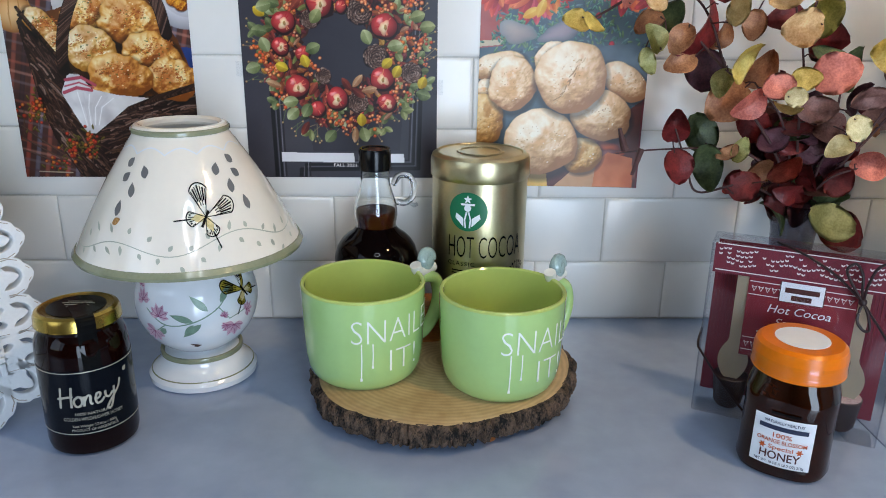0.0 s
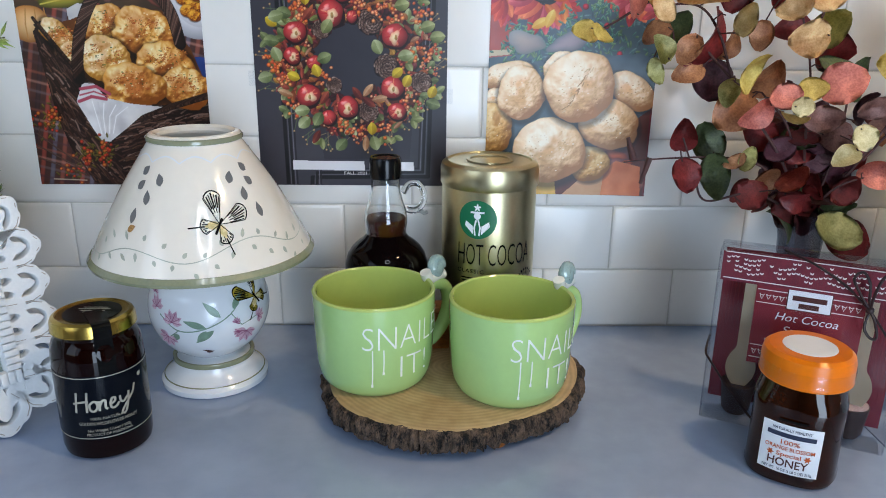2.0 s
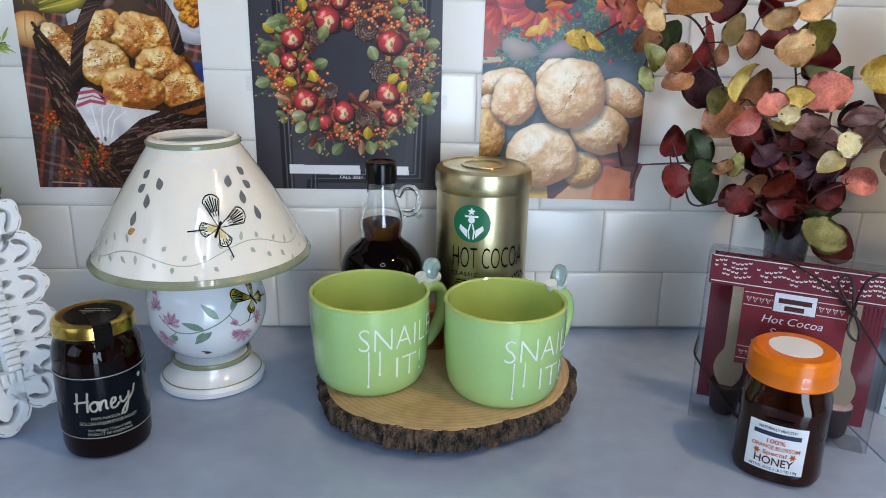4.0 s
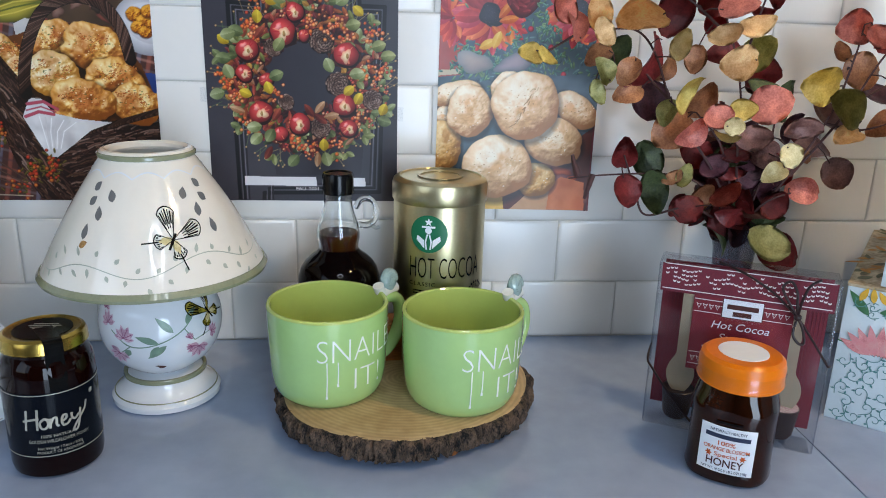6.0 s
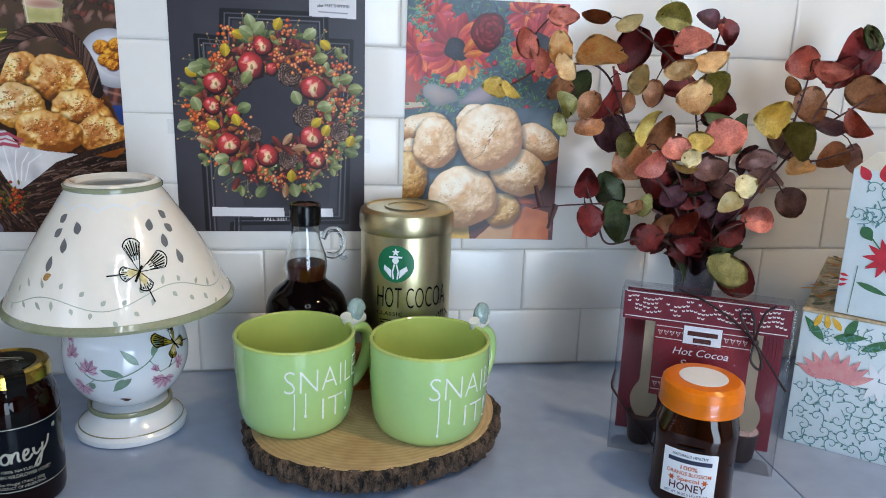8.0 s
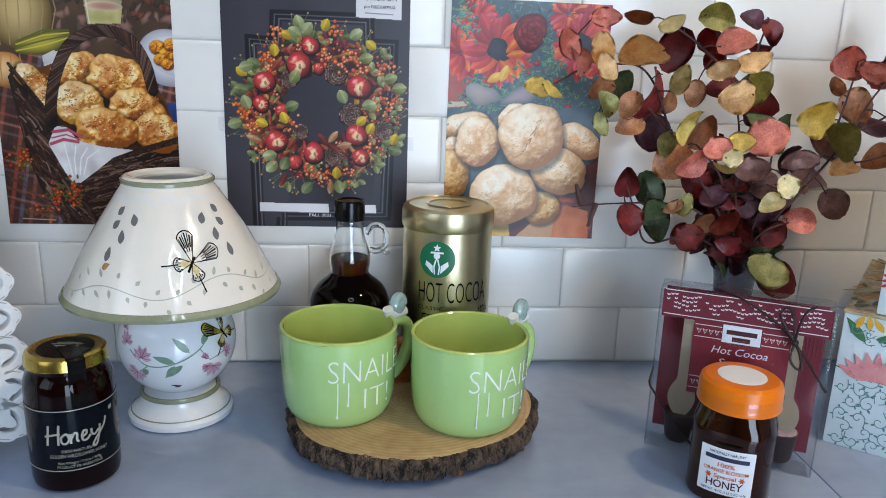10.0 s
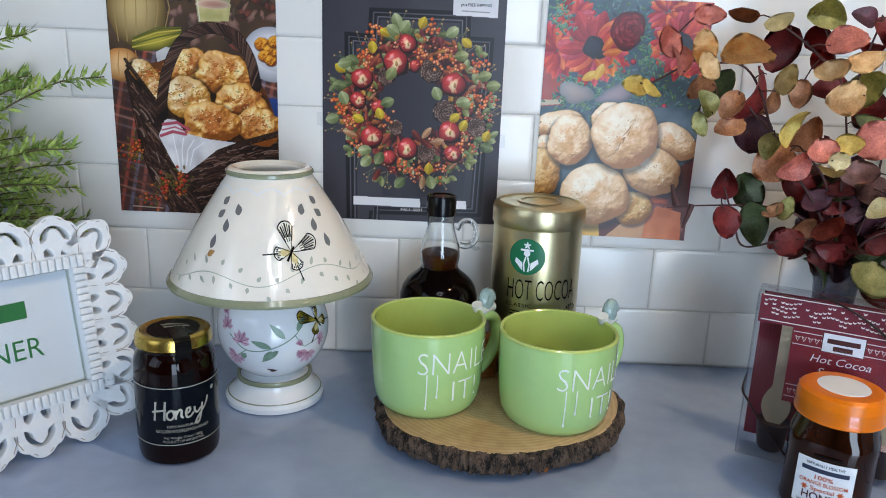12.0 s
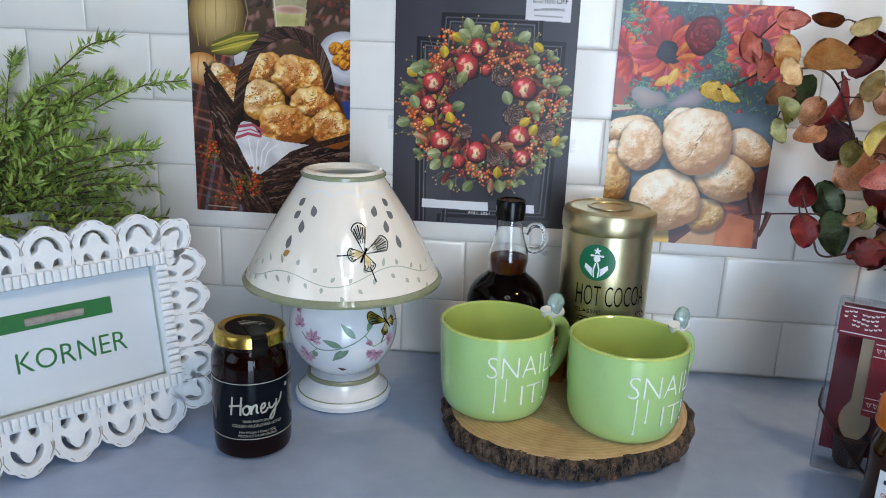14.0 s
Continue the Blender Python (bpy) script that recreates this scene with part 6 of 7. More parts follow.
RIGHT_LEAVES = (
    (0.090, -0.005, 0.289, -30, 0.052, "mauve"), (0.050, -0.032, 0.280, 10, 0.037, "mauve"), (0.079, -0.011, 0.253, 0, 0.045, "mauve"), (0.103, -0.023, 0.230, -50, 0.035, "mauve"),
    (0.010, -0.090, 0.260, -60, 0.024, "cream"), (-0.001, -0.086, 0.243, 30, 0.026, "cream"), (0.061, -0.037, 0.214, -10, 0.036, "coral"), (0.056, -0.049, 0.323, 0, 0.042, "yellow"),
    (0.087, -0.049, 0.301, -40, 0.043, "olive"), (0.145, 0.003, 0.311, -15, 0.047, "plum"), (0.133, -0.059, 0.320, -30, 0.040, "coral"), (0.089, -0.053, 0.275, 200, 0.029, "gold"),
    (0.148, -0.020, 0.283, 30, 0.036, "rust"), (0.177, -0.009, 0.278, -80, 0.033, "mauve"),
)
FAR_RIGHT_LEAVES = (
    (0.091, -0.031, 0.379, 10, 0.037, "coral"), (0.110, -0.045, 0.370, -5, 0.037, "coral"), (0.099, 0.000, 0.354, -60, 0.022, "rust"), (0.112, -0.021, 0.336, -5, 0.041, "rust"),
    (0.137, -0.023, 0.368, 40, 0.043, "burgundy"), (0.163, -0.007, 0.387, 70, 0.061, "burgundy"), (0.166, -0.029, 0.351, -30, 0.053, "rust"), (0.172, -0.014, 0.407, -40, 0.031, "green"),
)
LOW_LEFT_LEAVES = (
    (-0.134, -0.033, 0.249, 90, 0.033, "burgundy"), (-0.106, -0.022, 0.244, -60, 0.040, "green"), (-0.100, -0.035, 0.214, -80, 0.044, "green"), (-0.131, -0.044, 0.215, -70, 0.033, "burgundy"),
    (-0.073, -0.044, 0.231, 70, 0.024, "olive"), (-0.084, -0.041, 0.227, 30, 0.022, "rust"), (-0.063, -0.016, 0.194, 60, 0.027, "burgundy"), (-0.242, -0.068, 0.348, -15, 0.024, "yellow"),
    (-0.233, -0.084, 0.346, -40, 0.021, "yellow"),
)


def eucalyptus():
    t = thing("eucalyptus_bouquet", pose(0.166, -0.085, 0), "autumn eucalyptus stems in red, gold and green standing in vase", "plant")
    rng = random.Random(21)

    def add_leaf(at, direction, size, kind, roll, loose=1.0):
        ob = new("leaf", rng.choice(LEAVES[kind]))
        ob.parent = t
        d = Vector(direction).normalized()
        face = Vector((-0.1 + rng.gauss(0, 0.5 * loose), -1 + rng.gauss(0, 0.3 * loose), 0.35 + rng.gauss(0, 0.5 * loose)))
        z = (face - d * face.dot(d))
        z.normalize()
        y = z.cross(d)
        m = Matrix((d, y, z)).transposed().to_4x4()
        ob.matrix_basis = Matrix.Translation(at) @ m @ pose(0, 0, 0, roll, 0, 0) @ Matrix.Scale(size / 0.04, 4)
        return ob

    stems = (
        ((0.012, 0.000, 0.160), (-0.038, -0.033, 0.232), (-0.088, -0.033, 0.296), (-0.111, -0.033, 0.346), (-0.133, -0.033, 0.370), (-0.168, -0.033, 0.372), (-0.206, -0.033, 0.382)),
        ((0.015, 0.000, 0.160), (-0.014, -0.033, 0.238), (-0.020, -0.033, 0.309), (-0.037, -0.033, 0.365), (-0.063, -0.033, 0.418)),
        ((-0.024, -0.033, 0.326), (-0.015, -0.033, 0.376), (-0.004, -0.033, 0.420)),
        ((0.019, 0.000, 0.160), (0.044, -0.033, 0.232), (0.079, -0.033, 0.296), (0.093, -0.033, 0.351), (0.097, -0.033, 0.382)),
        ((0.045, -0.033, 0.229), (0.092, -0.033, 0.293), (0.126, -0.033, 0.355), (0.166, -0.033, 0.393)),
        ((0.074, -0.033, 0.284), (0.114, -0.033, 0.278), (0.160, -0.033, 0.291)),
        ((0.093, -0.033, 0.303), (0.132, -0.033, 0.323), (0.175, -0.033, 0.350)),
        ((0.007, 0.000, 0.173), (-0.049, -0.033, 0.219), (-0.088, -0.033, 0.230), (-0.148, -0.033, 0.229), (-0.190, -0.033, 0.225)),
        ((0.001, 0.000, 0.167), (-0.059, -0.033, 0.195), (-0.105, -0.033, 0.187), (-0.119, -0.033, 0.213), (-0.134, -0.033, 0.249)),
        ((0.016, 0.000, 0.157), (0.019, -0.033, 0.163), (0.040, -0.033, 0.150)),
        ((-0.044, -0.033, 0.370), (-0.078, -0.033, 0.396), (-0.112, -0.033, 0.416)),
        ((-0.082, -0.033, 0.293), (-0.108, -0.033, 0.318), (-0.134, -0.033, 0.340), (-0.163, -0.033, 0.334)),
        ((0.011, 0.000, 0.167), (-0.032, -0.033, 0.256), (-0.064, -0.033, 0.293)),
        ((0.019, 0.000, 0.160), (0.017, -0.033, 0.244), (0.020, -0.033, 0.309)),
        ((0.015, 0.000, 0.160), (0.023, -0.033, 0.201), (0.063, -0.033, 0.215)),
        ((-0.180, -0.033, 0.374), (-0.210, -0.033, 0.355), (-0.232, -0.033, 0.344)),
    )
    lines = []
    for path in stems:
        line = smooth_line(path, 8)
        lines += line
        part("stem", tube(line, 0.0015, 6, taper=0.55), M["stem"], t)
    for branch in (UPPER_LEFT_LEAVES, CROWN_LEAVES, HEART_LEAVES, LOWER_HEART_LEAVES, RIGHT_LEAVES, FAR_RIGHT_LEAVES, LOW_LEFT_LEAVES):
        for x, y, z, turn, size, kind in branch:
            d = Vector((math.cos(radians(turn)), rng.gauss(-0.05, 0.15), math.sin(radians(turn)))).normalized()
            base, tip = Vector((x, y, z)) - d * size / 2, Vector((x, y, z)) + d * size / 2
            # the end that lies nearer to a stem carries the stalk
            near = min(lines, key=lambda q: min((q - base).length, (q - tip).length))
            if (near - tip).length < (near - base).length:
                base, d = tip, -d
            add_leaf(base, d, size * 1.04, kind, rng.gauss(0, 20), 0.6 if kind not in ("gold", "cream", "yellow") else 0.4)
            part("stalk", tube([near, near.lerp(base, 0.55) + Vector((0, 0, 0.002)), base + d * 0.003], 0.0007, 5), M["stem"], t)
    # dense dark leaves round the mouth of the vase
    for k in range(64):
        x, z = rng.gauss(0.0, 0.035), rng.uniform(0.165, 0.275)
        add_leaf((0.012 + x * (0.4 + (z - 0.16) * 4), rng.uniform(-0.03, 0.03), z), (rng.gauss(0, 1), rng.gauss(-0.2, 0.4), rng.gauss(0.1, 0.8)), rng.uniform(0.028, 0.040), rng.choice(("plum", "burgundy", "mauve", "green", "burgundy", "plum")), rng.gauss(0, 25))
    # dry pods at the tip of the thin stem
    part("pod", tube([(-0.175, -0.066, 0.236), (-0.178, -0.068, 0.225), (-0.182, -0.068, 0.212)], 0.0032, 8, taper=0.5), M["stem"], t)
    part("pod", tube([(-0.19, -0.066, 0.235), (-0.194, -0.068, 0.245), (-0.197, -0.068, 0.255)], 0.0035, 8, taper=0.5), M["stem"], t)


eucalyptus()

vase = thing("glass_vase", pose(0.179, -0.085, 0), "flared smoky clear glass vase holding eucalyptus", "vase")
vp = [(0.030, 0.0), (0.0305, 0.004), (0.024, 0.03), (0.0205, 0.07), (0.0205, 0.11), (0.0225, 0.14), (0.0285, 0.168), (0.0275, 0.169), (0.0215, 0.141), (0.019, 0.11), (0.019, 0.07), (0.022, 0.03), (0.026, 0.008), (0, 0.008)]
part("glass", lathe([(0, 0)] + vp), M["smoke"], vase).visible_shadow = False


# ---- carved white frame ----
def spline_shape(loops, depth, bevel):
    cu = bpy.data.curves.new("tmp", "CURVE")
    cu.dimensions, cu.fill_mode, cu.extrude, cu.bevel_depth, cu.bevel_resolution = "2D", "BOTH", depth / 2, bevel, 1
    for pts in loops:
        line = smooth_line(list(pts) + [pts[0]], 4)[:-1]
        s = cu.splines.new("POLY")
        s.points.add(len(line) - 1)
        for q, p in zip(s.points, line):
            q.co = (p.x, p.y, 0, 1)
        s.use_cyclic_u = True
    return from_curve(cu)


def carved_frame():
    d = Vector((0.652, 0.758))
    yaw = math.degrees(math.atan2(d.y, d.x))
    t = thing("picture_frame", pose(-0.682, -0.359, 0.0, 0, 0, yaw) @ pose(0, 0, 0, -11, 0, 0), "white carved openwork picture frame with grey-lined scalloped edge", "picture frame")
    s0, s1, v0, v1 = -0.026, 0.158, 0.058, 0.168
    f = front()
    # scallop unit, pointing up, base at 0
    unit = [[(-0.0195, 0), (-0.0205, 0.014), (-0.0212, 0.027), (-0.017, 0.036), (-0.0115, 0.039), (-0.007, 0.0435), (0, 0.046), (0.007, 0.0435), (0.0115, 0.039), (0.017, 0.036), (0.0212, 0.027), (0.0205, 0.014), (0.0195, 0)],
            [(-0.0135, 0.017), (-0.0135, 0.026), (-0.0075, 0.0345), (0, 0.037), (0.0075, 0.0345), (0.0135, 0.026), (0.0135, 0.017), (0.0065, 0.0215), (0.0045, 0.0275), (0, 0.032), (-0.0045, 0.0275), (-0.0065, 0.0215)],
            [(-0.0125, 0.003), (-0.0125, 0.010), (-0.0085, 0.0135), (-0.004, 0.010), (-0.0025, 0.003)],
            [(0.0125, 0.003), (0.0025, 0.003), (0.004, 0.010), (0.0085, 0.0135), (0.0125, 0.010)]]
    bm = spline_shape(unit, 0.011, 0.0012)
    finish(bm, 40)
    me = bpy.data.meshes.new("scallop")
    bm.to_mesh(me)
    bm.free()
    me.materials.append(M["frame_white"])
    bud = lathe([(0, -0.002), (0.0045, 0.003), (0.005, 0.009), (0.003, 0.0155), (0, 0.018)], 14)
    finish(bud)
    bud_me = bpy.data.meshes.new("bud")
    bud.to_mesh(bud_me)
    bud.free()
    bud_me.materials.append(M["frame_white"])
    # thin grey-brown lines along the scallop's outer edge
    edge_lines = bmesh.new()
    for s in (-1, 1):
        strip([(s * 0.0192, 0.020), (s * 0.0200, 0.027), (s * 0.0165, 0.0345)], 0.0009, 0, edge_lines)
        strip([(s * 0.0085, 0.0405), (s * 0.005, 0.0435)], 0.0008, 0, edge_lines)
    strip([(0.0186, 0.003), (0.0194, 0.012)], 0.0007, 0, edge_lines)
    finish(edge_lines)
    edge_lines_me = bpy.data.meshes.new("worn_edge")
    edge_lines.to_mesh(edge_lines_me)
    edge_lines.free()
    edge_lines_me.materials.append(M["frame_grey"])

    def scallop(s, v, turn, sx=1.0, sy=1.0):
        ob = new("scallop", me)
        ob.parent = t
        ob.matrix_basis = f @ Matrix.Translation((s, v, 0)) @ pose(0, 0, 0, 0, 0, turn) @ Matrix.Diagonal((sx, sy, 1, 1))
        b = new("bud", bud_me)
        b.parent = ob
        b.matrix_basis = pose(0, 0.0105, 0.001, -90, 0, 0)
        w = new("worn_edge", edge_lines_me)
        w.parent = ob
        w.matrix_basis = Matrix.Translation((0, 0, 0.0068))

    rb = 0.011
    top, bot, lft, rgt = v1 + rb, v0 - rb, s0 - rb, s1 + rb
    n = 5
    for k in range(n):
        s = lft + (rgt - lft) * (k + 0.5) / n
        scallop(s, top - 0.001, 0, (rgt - lft) / n / 0.0412, 0.86)
        scallop(s, bot + 0.001, 180, (rgt - lft) / n / 0.0412, 1.0)
    n = 4
    for k in range(n):
        v = bot + (top - bot) * (k + 0.5) / n
        scallop(rgt - 0.001, v, -90, (top - bot) / n / 0.0412, 0.92)
        scallop(lft + 0.001, v, 90, (top - bot) / n / 0.0412, 0.92)
    for s, v, a in ((rgt, top, -45), (lft, top, 45), (rgt, bot, -135), (lft, bot, 135)):
        scallop(s - 0.004 * (1 if s > 0 else -1), v - 0.004 * (1 if v > 0.1 else -1), a, 0.8, 0.95)
    # ribbed inner border
    def bar(x0, x1, y0, y1, z0, z1):
        return block(x1 - x0, y1 - y0, z1 - z0, 0.0008, ((x0 + x1) / 2, (y0 + y1) / 2, z0))

    for name, a in (("border", (lft, rgt, v1, top)), ("border", (lft, rgt, bot, v0)), ("border", (lft, s0, v0, v1)), ("border", (s1, rgt, v0, v1))):
        part(name, bar(*a, -0.006, 0.0075), M["frame_white"], t, m=f)
    rib = block(0.0052, 0.0115, 0.0042, 0.0012)
    finish(rib)
    rib_me = bpy.data.meshes.new("rib")
    rib.to_mesh(rib_me)
    rib.free()
    rib_me.materials.append(M["frame_white"])
    count = 32
    spots = [(lft + (rgt - lft) * (k + 0.5) / count, v, 0) for k in range(count) for v in ((v1 + top) / 2, (v0 + bot) / 2)]
    count = 17
    spots += [(s, v0 + (v1 - v0) * (k + 0.5) / count, 90) for k in range(count) for s in ((s0 + lft) / 2, (s1 + rgt) / 2)]
    for s, v, a in spots:
        ob = new("rib", rib_me)
        ob.parent = t
        ob.matrix_basis = f @ Matrix.Translation((s, v, 0.0070)) @ pose(0, 0, 0, 0, 0, a)
    part("backing", bar(lft + 0.002, rgt - 0.002, bot + 0.002, top - 0.002, -0.010, -0.0065), M["frame_grey"], t, m=f)
    part("lip", bar(s0 - 0.001, s1 + 0.001, v0 - 0.001, v1 + 0.001, -0.0064, -0.004), M["grey_ink"], t, m=f)
    sheet = part("paper_sheet", bar(s0 + 0.002, s1 - 0.002, v0 + 0.002, v1 - 0.002, -0.0039, -0.0032), M["paper"], t, "white paper sheet with green words", m=f)
    mid = 0.0685
    bm = rect(0.098, 0.016, 0, 0)
    part("name_bar", bm, M["ink_green"], t, "plain green bar", m=f @ Matrix.Translation((mid - 0.001, 0.137, -0.0029)))
    part("lettering", text("KORNER", 0.0185, 0.096, weight=-0.004), M["ink_green"], t, "green capital lettering", m=f @ Matrix.Translation((mid + 0.009, 0.0920, -0.0029)))
    pane = part("glass_pane", bar(s0, s1, v0, v1, -0.002, -0.0006), M["glass"], t, "clear glass pane", m=f)
    pane.visible_shadow = False
    part("easel_leg", block(0.05, 0.003, 0.15, 0.001, (0.066, 0.0, 0.0)), M["frame_grey"], t, m=pose(0, 0.058, 0.0, 22, 0, 0))


carved_frame()


# ---- rosemary ----
def rosemary():
    t = thing("rosemary_plant", pose(-0.845, -0.10, 0), "leafy green rosemary bush in a pale grey pot", "plant")
    part("pot", lathe([(0, 0), (0.048, 0), (0.05, 0.003), (0.062, 0.165), (0.066, 0.167), (0.067, 0.186), (0.0625, 0.187), (0.060, 0.168), (0, 0.166)]), M["pot"], t)
    part("soil", lathe([(0, 0.175), (0.05, 0.172), (0.0605, 0.169)], 32), M["soil"], t)
    rng = random.Random(9)
    wood, leaves = bmesh.new(), bmesh.new()

    def needle(at, d, ln):
        d = d.normalized()
        u = d.cross(Vector((rng.gauss(0, 1), rng.gauss(0, 1), rng.gauss(0, 1)))).normalized() * 0.0020
        bend = Vector((0, 0, ln * rng.uniform(-0.05, 0.22)))
        a, b, c, e = at, at + d * ln * 0.5 + u + bend * 0.4, at + d * ln + bend, at + d * ln * 0.5 - u + bend * 0.4
        w = at + d * ln * 0.5 + bend * 0.4 + d.cross(u).normalized() * 0.0006
        va, vb, vc, ve, vw = (leaves.verts.new(q) for q in (a, b, c, e, w))
        leaves.faces.new((va, vb, vw)), leaves.faces.new((vb, vc, vw)), leaves.faces.new((vc, ve, vw)), leaves.faces.new((ve, va, vw))

    for k in range(120):
        a = rng.uniform(0, 6.283)
        out = rng.uniform(0.05, 0.21)
        x, y = math.cos(a) * out, math.sin(a) * out * 0.55
        if y > 0.085:
            y = 0.085
        if k < 34:
            x = abs(x)
        top = rng.uniform(0.19, 0.36) - abs(x) * 0.25
        if k == 0:
            x, y, top = 0.235, 0.0, 0.335
        if k == 1:
            x, y, top = 0.205, -0.02, 0.262
        if k == 2:
            x, y, top = 0.17, -0.02, 0.375
        p = smooth_line([(0.03 * math.cos(a), 0.03 * math.sin(a), 0.17), (x * 0.35, y * 0.5, 0.17 + (top - 0.17) * 0.6), (x * 0.75, y * 0.8, 0.17 + (top - 0.17) * 0.93), (x, y, top)], 7)
        tube(p, 0.0013, 5, wood, 0.5)
        length = sum((q - w).length for w, q in zip(p, p[1:]))
        steps = int(length / 0.0042)
        for i in range(int(steps * 0.12), steps):
            g = i / steps * (len(p) - 1)
            q = p[int(g)].lerp(p[min(int(g) + 1, len(p) - 1)], g - int(g))
            d = (p[min(int(g) + 1, len(p) - 1)] - p[int(g)]).normalized()
            for _ in range(2):
                v = Vector((rng.gauss(0, 1), rng.gauss(0, 1), rng.gauss(0, 1)))
                v = (v - d * v.dot(d)).normalized()
                needle(q, v + d * rng.uniform(0.5, 1.3), rng.uniform(0.011, 0.021))
    part("twig", wood, M["rosemary_stem"], t)
    tagged(part("needles", leaves, M["rosemary"], t, angle=80), kind="stuff")


rosemary()


# ---- floral storage boxes ----
def scroll(bm, x, y, size, turn, flip=1, z=0.0):
    # a curling tendril with a few leaves
    pts = []
    for k in range(22):
        f = k / 21
        a = turn + flip * (0.4 + f * 6.8)
        r = size * 0.5 * (1 - 0.82 * f ** 0.8)
        pts.append((x + r * math.cos(a), y + r * math.sin(a)))
    strip(pts, 0.0008, z, bm)
    tail = turn + flip * 0.4
    strip([pts[0], (pts[0][0] + size * 0.4 * math.cos(tail - flip * 1.2), pts[0][1] + size * 0.4 * math.sin(tail - flip * 1.2))], 0.0008, z, bm)
    for k in (0, 5, 10):
        petal(pts[k][0], pts[k][1], size * 0.26, size * 0.12, turn + flip * (0.4 + k / 21 * 6.8) + 0.5 * flip, z, bm, 5)


def floral_boxes():
    yaw = math.degrees(math.atan2(-0.629, 0.777))
    W, D, H = 0.24, 0.245, 0.144
    t = thing("storage_box", pose(0.235, -0.209, 0, 0, 0, yaw), "white floral storage box with teal scrolls and pink flowers", "box", "floral storage boxes")
    part("body", block(W, D, H - 0.003, 0.0015, (W / 2, D / 2, 0.0)), M["floral_white"], t)
    part("lid_top", block(W + 0.002, D + 0.002, 0.003, 0.001, (W / 2, D / 2, H - 0.003)), M["lid_print"], t, "tan and orange floral printed top")
    rng = random.Random(6)
    bm = bmesh.new()
    for k in range(78):
        x, y = 0.010 + 0.0175 * (k % 13) + (0.008 if k // 13 % 2 else 0.0) + rng.uniform(-0.002, 0.002), 0.008 + 0.0142 * (k // 13) + rng.uniform(-0.002, 0.002)
        scroll(bm, x, y, rng.uniform(0.013, 0.018), 0.9 + 1.57 * (k % 4) + rng.uniform(-0.4, 0.4), 1 if (k + k // 13) % 2 else -1, 0.000006 * k)
    f = Matrix.Translation((0, -0.0006, 0)) @ front()
    part("scroll_print", bm, M["teal_ink"], t, "teal printed scrolls", m=f, angle=180)
    bm = bmesh.new()
    for k in range(26):
        scroll(bm, rng.uniform(0.004, 0.2), rng.uniform(0.112, 0.138), rng.uniform(0.008, 0.014), rng.uniform(0, 6.28), rng.choice((-1, 1)), 0.00001 * k)
    part("scroll_print", bm, M["teal_ink"], t, m=f, angle=180)
    for cx, cy in ((0.036, 0.086), (0.145, 0.095)):
        bm = bmesh.new()
        pale = bmesh.new()
        for k in range(9):
            a = 0.42 + k * 0.287
            petal(cx + (4 - k) * 0.0022, cy - 0.010, 0.026 + 0.006 * math.sin(a), 0.0088, a, 0.0012 + 0.00004 * ((k * 5) % 9), pale if k % 2 else bm)
        part("pink_flower_print", bm, M["pink_ink"], t, "printed pink lily petals", m=f, angle=180)
        part("pink_flower_print", pale, M["pale_pink_ink"], t, "pale pink printed petals", m=f, angle=180)
    bm = bmesh.new()
    for x, y, a, ln in ((0.022, 0.115, 2.3, 0.03), (0.04, 0.122, 1.2, 0.024), (0.055, 0.112, 0.5, 0.034), (0.03, 0.12, 0.2, 0.03), (0.09, 0.12, 0.7, 0.03), (0.11, 0.118, 2.5, 0.03)):
        petal(x, y, ln, 0.009, a, 0.0001, bm)
    strip([(0.0, 0.085), (0.03, 0.078), (0.07, 0.074), (0.11, 0.085), (0.2, 0.08)], 0.0012, 0.0001, bm)
    part("leaf_print", bm, M["leaf_ink"], t, m=f, angle=180)
    bm = bmesh.new()
    for k in range(9):
        petal(0.075, 0.083, 0.022, 0.007, k * 0.7, 0.0003 + 0.00003 * k, bm)
    part("white_flower_print", bm, M["paper"], t, m=f, angle=180)
    bm = bmesh.new()
    for k in range(3):
        petal(0.012 + 0.012 * k, 0.128, 0.016, 0.006, 1.2 + 0.5 * k, 0.00035, bm)
    part("yellow_flower_print", bm, M["yellow_ink"], t, m=f, angle=180)
    # lid flowers
    bm, gm = bmesh.new(), bmesh.new()
    for k in range(70):
        x, y = rng.uniform(0.004, 0.1), rng.uniform(0.004, 0.24)
        petal(x, y, rng.uniform(0.012, 0.03), rng.uniform(0.005, 0.009), rng.uniform(0, 6.28), 0.00002 * k, bm if k % 2 else gm)
    tagged(part("lid_flowers", bm, mat("orange petal ink", "#c98a3a", 0.55, vary=0.25, scale=90), t, m=Matrix.Translation((0, 0, H + 0.0006)), angle=180), kind="stuff")
    tagged(part("lid_leaves", gm, mat("dull leaf ink", "#6a6a4a", 0.55, vary=0.25, scale=90), t, m=Matrix.Translation((0, 0, H + 0.0005)), angle=180), kind="stuff")

    # second box on top
    W2, D2, H2 = 0.19, 0.17, 0.098
    u = thing("storage_box", pose(0.235, -0.209, H, 0, 0, yaw) @ pose(0.026, 0.004, 0.0007, 0, 0, -4), "white box with red flowers and teal lid stacked on another", "box", "floral storage boxes")
    part("body", block(W2, D2, H2, 0.0015, (W2 / 2, D2 / 2, 0.0)), M["floral_white"], u)
    lid = part("lid", block(W2 + 0.006, D2 + 0.006, 0.048, 0.0015, (W2 / 2, D2 / 2, H2 - 0.004)), M["floral_white"], u, "lid with teal scroll print")
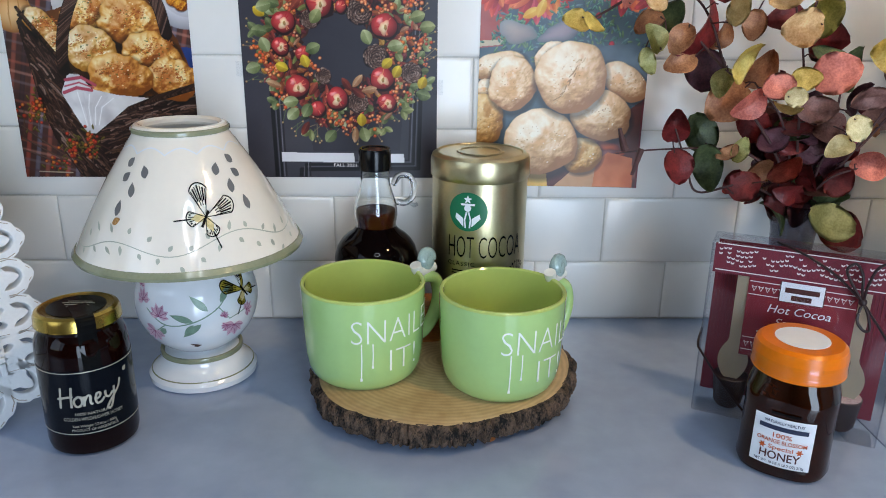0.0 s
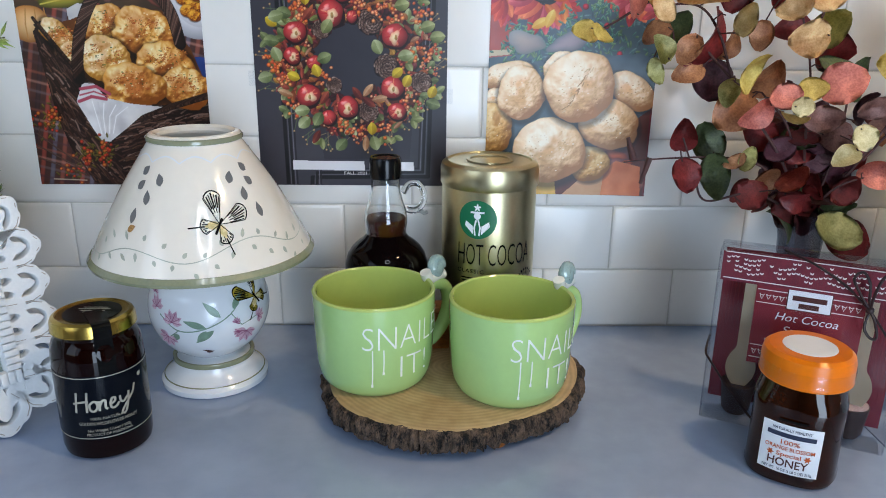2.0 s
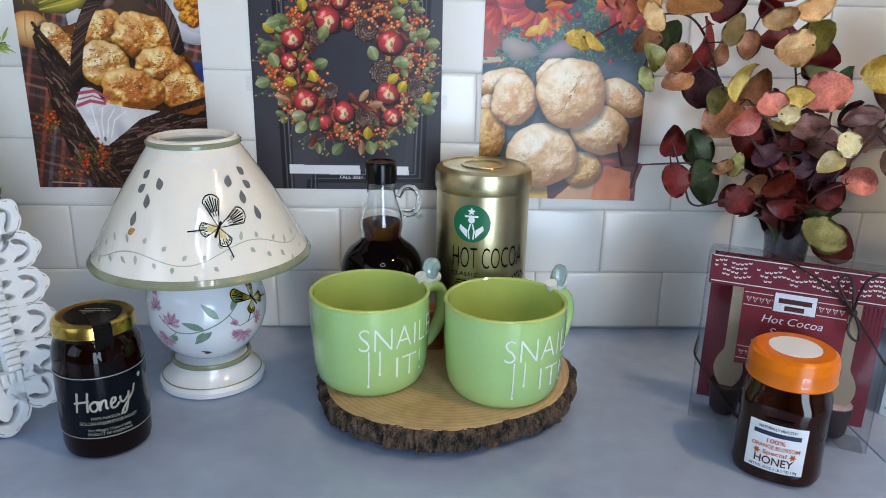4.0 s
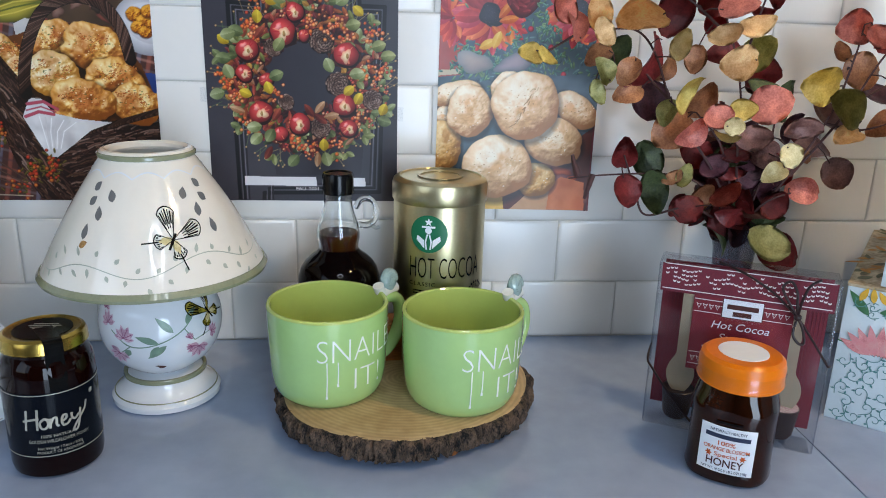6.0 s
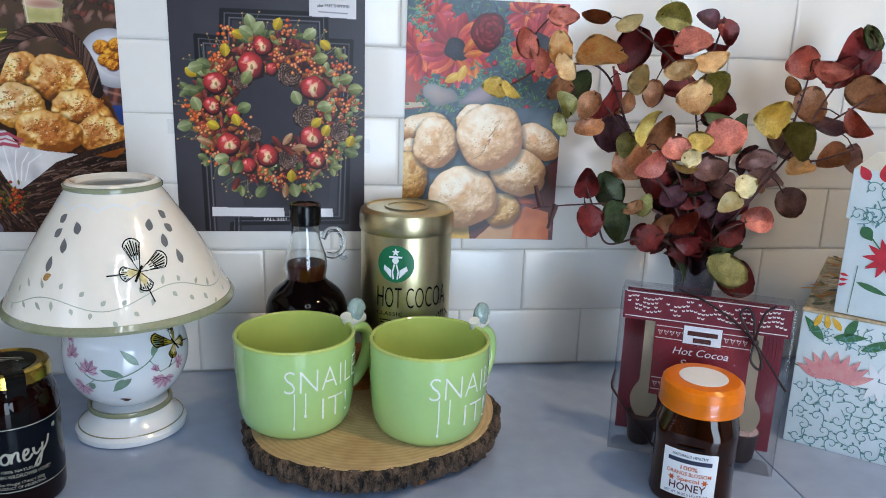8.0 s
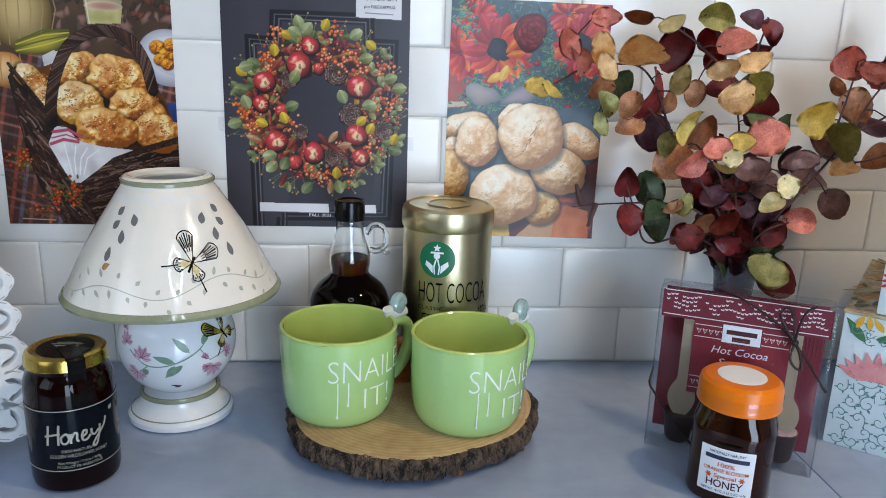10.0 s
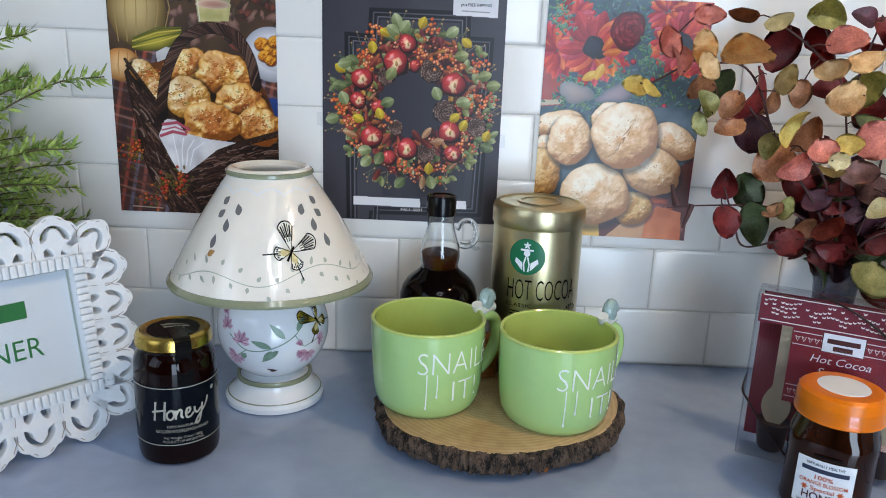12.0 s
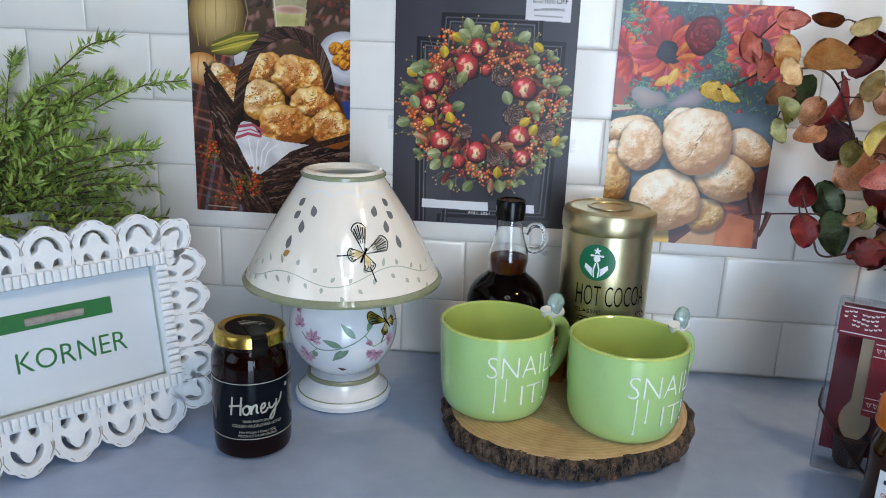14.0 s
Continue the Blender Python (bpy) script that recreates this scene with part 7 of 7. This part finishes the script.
    fm = Matrix.Translation((0, -0.0006, 0)) @ front()
    bm = bmesh.new()
    petal(0.02, 0.05, 0.03, 0.006, 0.35, 0, bm)
    petal(0.015, 0.034, 0.03, 0.006, -0.3, 0, bm)
    petal(0.012, 0.088, 0.016, 0.011, -0.9, 0, bm)
    strip([(0.02, 0.08), (0.032, 0.066), (0.06, 0.04)], 0.0012, 0, bm)
    strip([(0.012, 0.002), (0.014, 0.05)], 0.0006, 0, bm)
    part("leaf_print", bm, M["leaf_ink"], u, m=fm, angle=180)
    bm = bmesh.new()
    for k in range(10):
        petal(0.036, 0.06, 0.02, 0.006, k * 0.63, 0.00005 * k, bm)
    for k in range(3):
        petal(0.0, 0.028 + 0.006 * k, 0.008, 0.003, 0.4 - 0.3 * k, 0.0002, bm)
    part("red_flower_print", bm, M["red_ink"], u, "printed red daisy", m=fm, angle=180)
    bm = bmesh.new()
    for k in range(22):
        scroll(bm, rng.uniform(0.004, 0.15), rng.uniform(H2, H2 + 0.03), rng.uniform(0.012, 0.02), rng.uniform(0, 6.28), rng.choice((-1, 1)), 0.00001 * k)
    part("scroll_print", bm, M["teal_ink"], lid, m=Matrix.Translation((0, -0.0036, 0)) @ front(), angle=180)
    bm = bmesh.new()
    for k in range(12):
        petal(0.012 + 0.012 * k, H2 + 0.034, 0.016, 0.009, rng.uniform(0, 3.1), 0.00005 * k, bm)
    part("red_flower_print", bm, M["red_ink"], lid, m=Matrix.Translation((0, -0.0037, 0)) @ front(), angle=180)


floral_boxes()


# ---- wall tiles ----
P, GAP, THICK = 0.0775, 0.0016, 0.0045


def tile_mesh(w, h):
    # cushion-edged tile, face towards -y, lower left corner at the origin
    bm = bmesh.new()
    rings = []
    for inset, y in ((0.0, 0.0), (0.0, -0.0026), (0.0008, -0.0034), (0.0022, -0.0041), (0.0042, -THICK)):
        rings.append([bm.verts.new((x, y, z)) for x, z in ((inset, inset), (w - inset, inset), (w - inset, h - inset), (inset, h - inset))])
    for a, b in zip(rings, rings[1:]):
        for k in range(4):
            bm.faces.new((a[k], a[(k + 1) % 4], b[(k + 1) % 4], b[k]))
    bm.faces.new(rings[-1])
    finish(bm, 40)
    me = bpy.data.meshes.new("tile")
    bm.to_mesh(me)
    bm.free()
    me.materials.append(M["tile"])
    return me


whole = tile_mesh(2 * P - GAP, P - GAP)
cut = tile_mesh(2 * P - GAP, 0.072 - GAP)
for row in range(-1, 7):
    for k in range(-9, 9):
        x = (k + (0.5 if row % 2 else 0.0)) * 2 * P + GAP / 2
        z = 0.0008 if row == -1 else 0.072 + row * P + GAP / 2
        ob = new("tile", cut if row == -1 else whole)
        ob.location = (x, 0.0035, z)
        ob.rotation_euler = (radians(random.gauss(0, 0.06)), 0, radians(random.gauss(0, 0.05)))
        ob.parent = wall_north
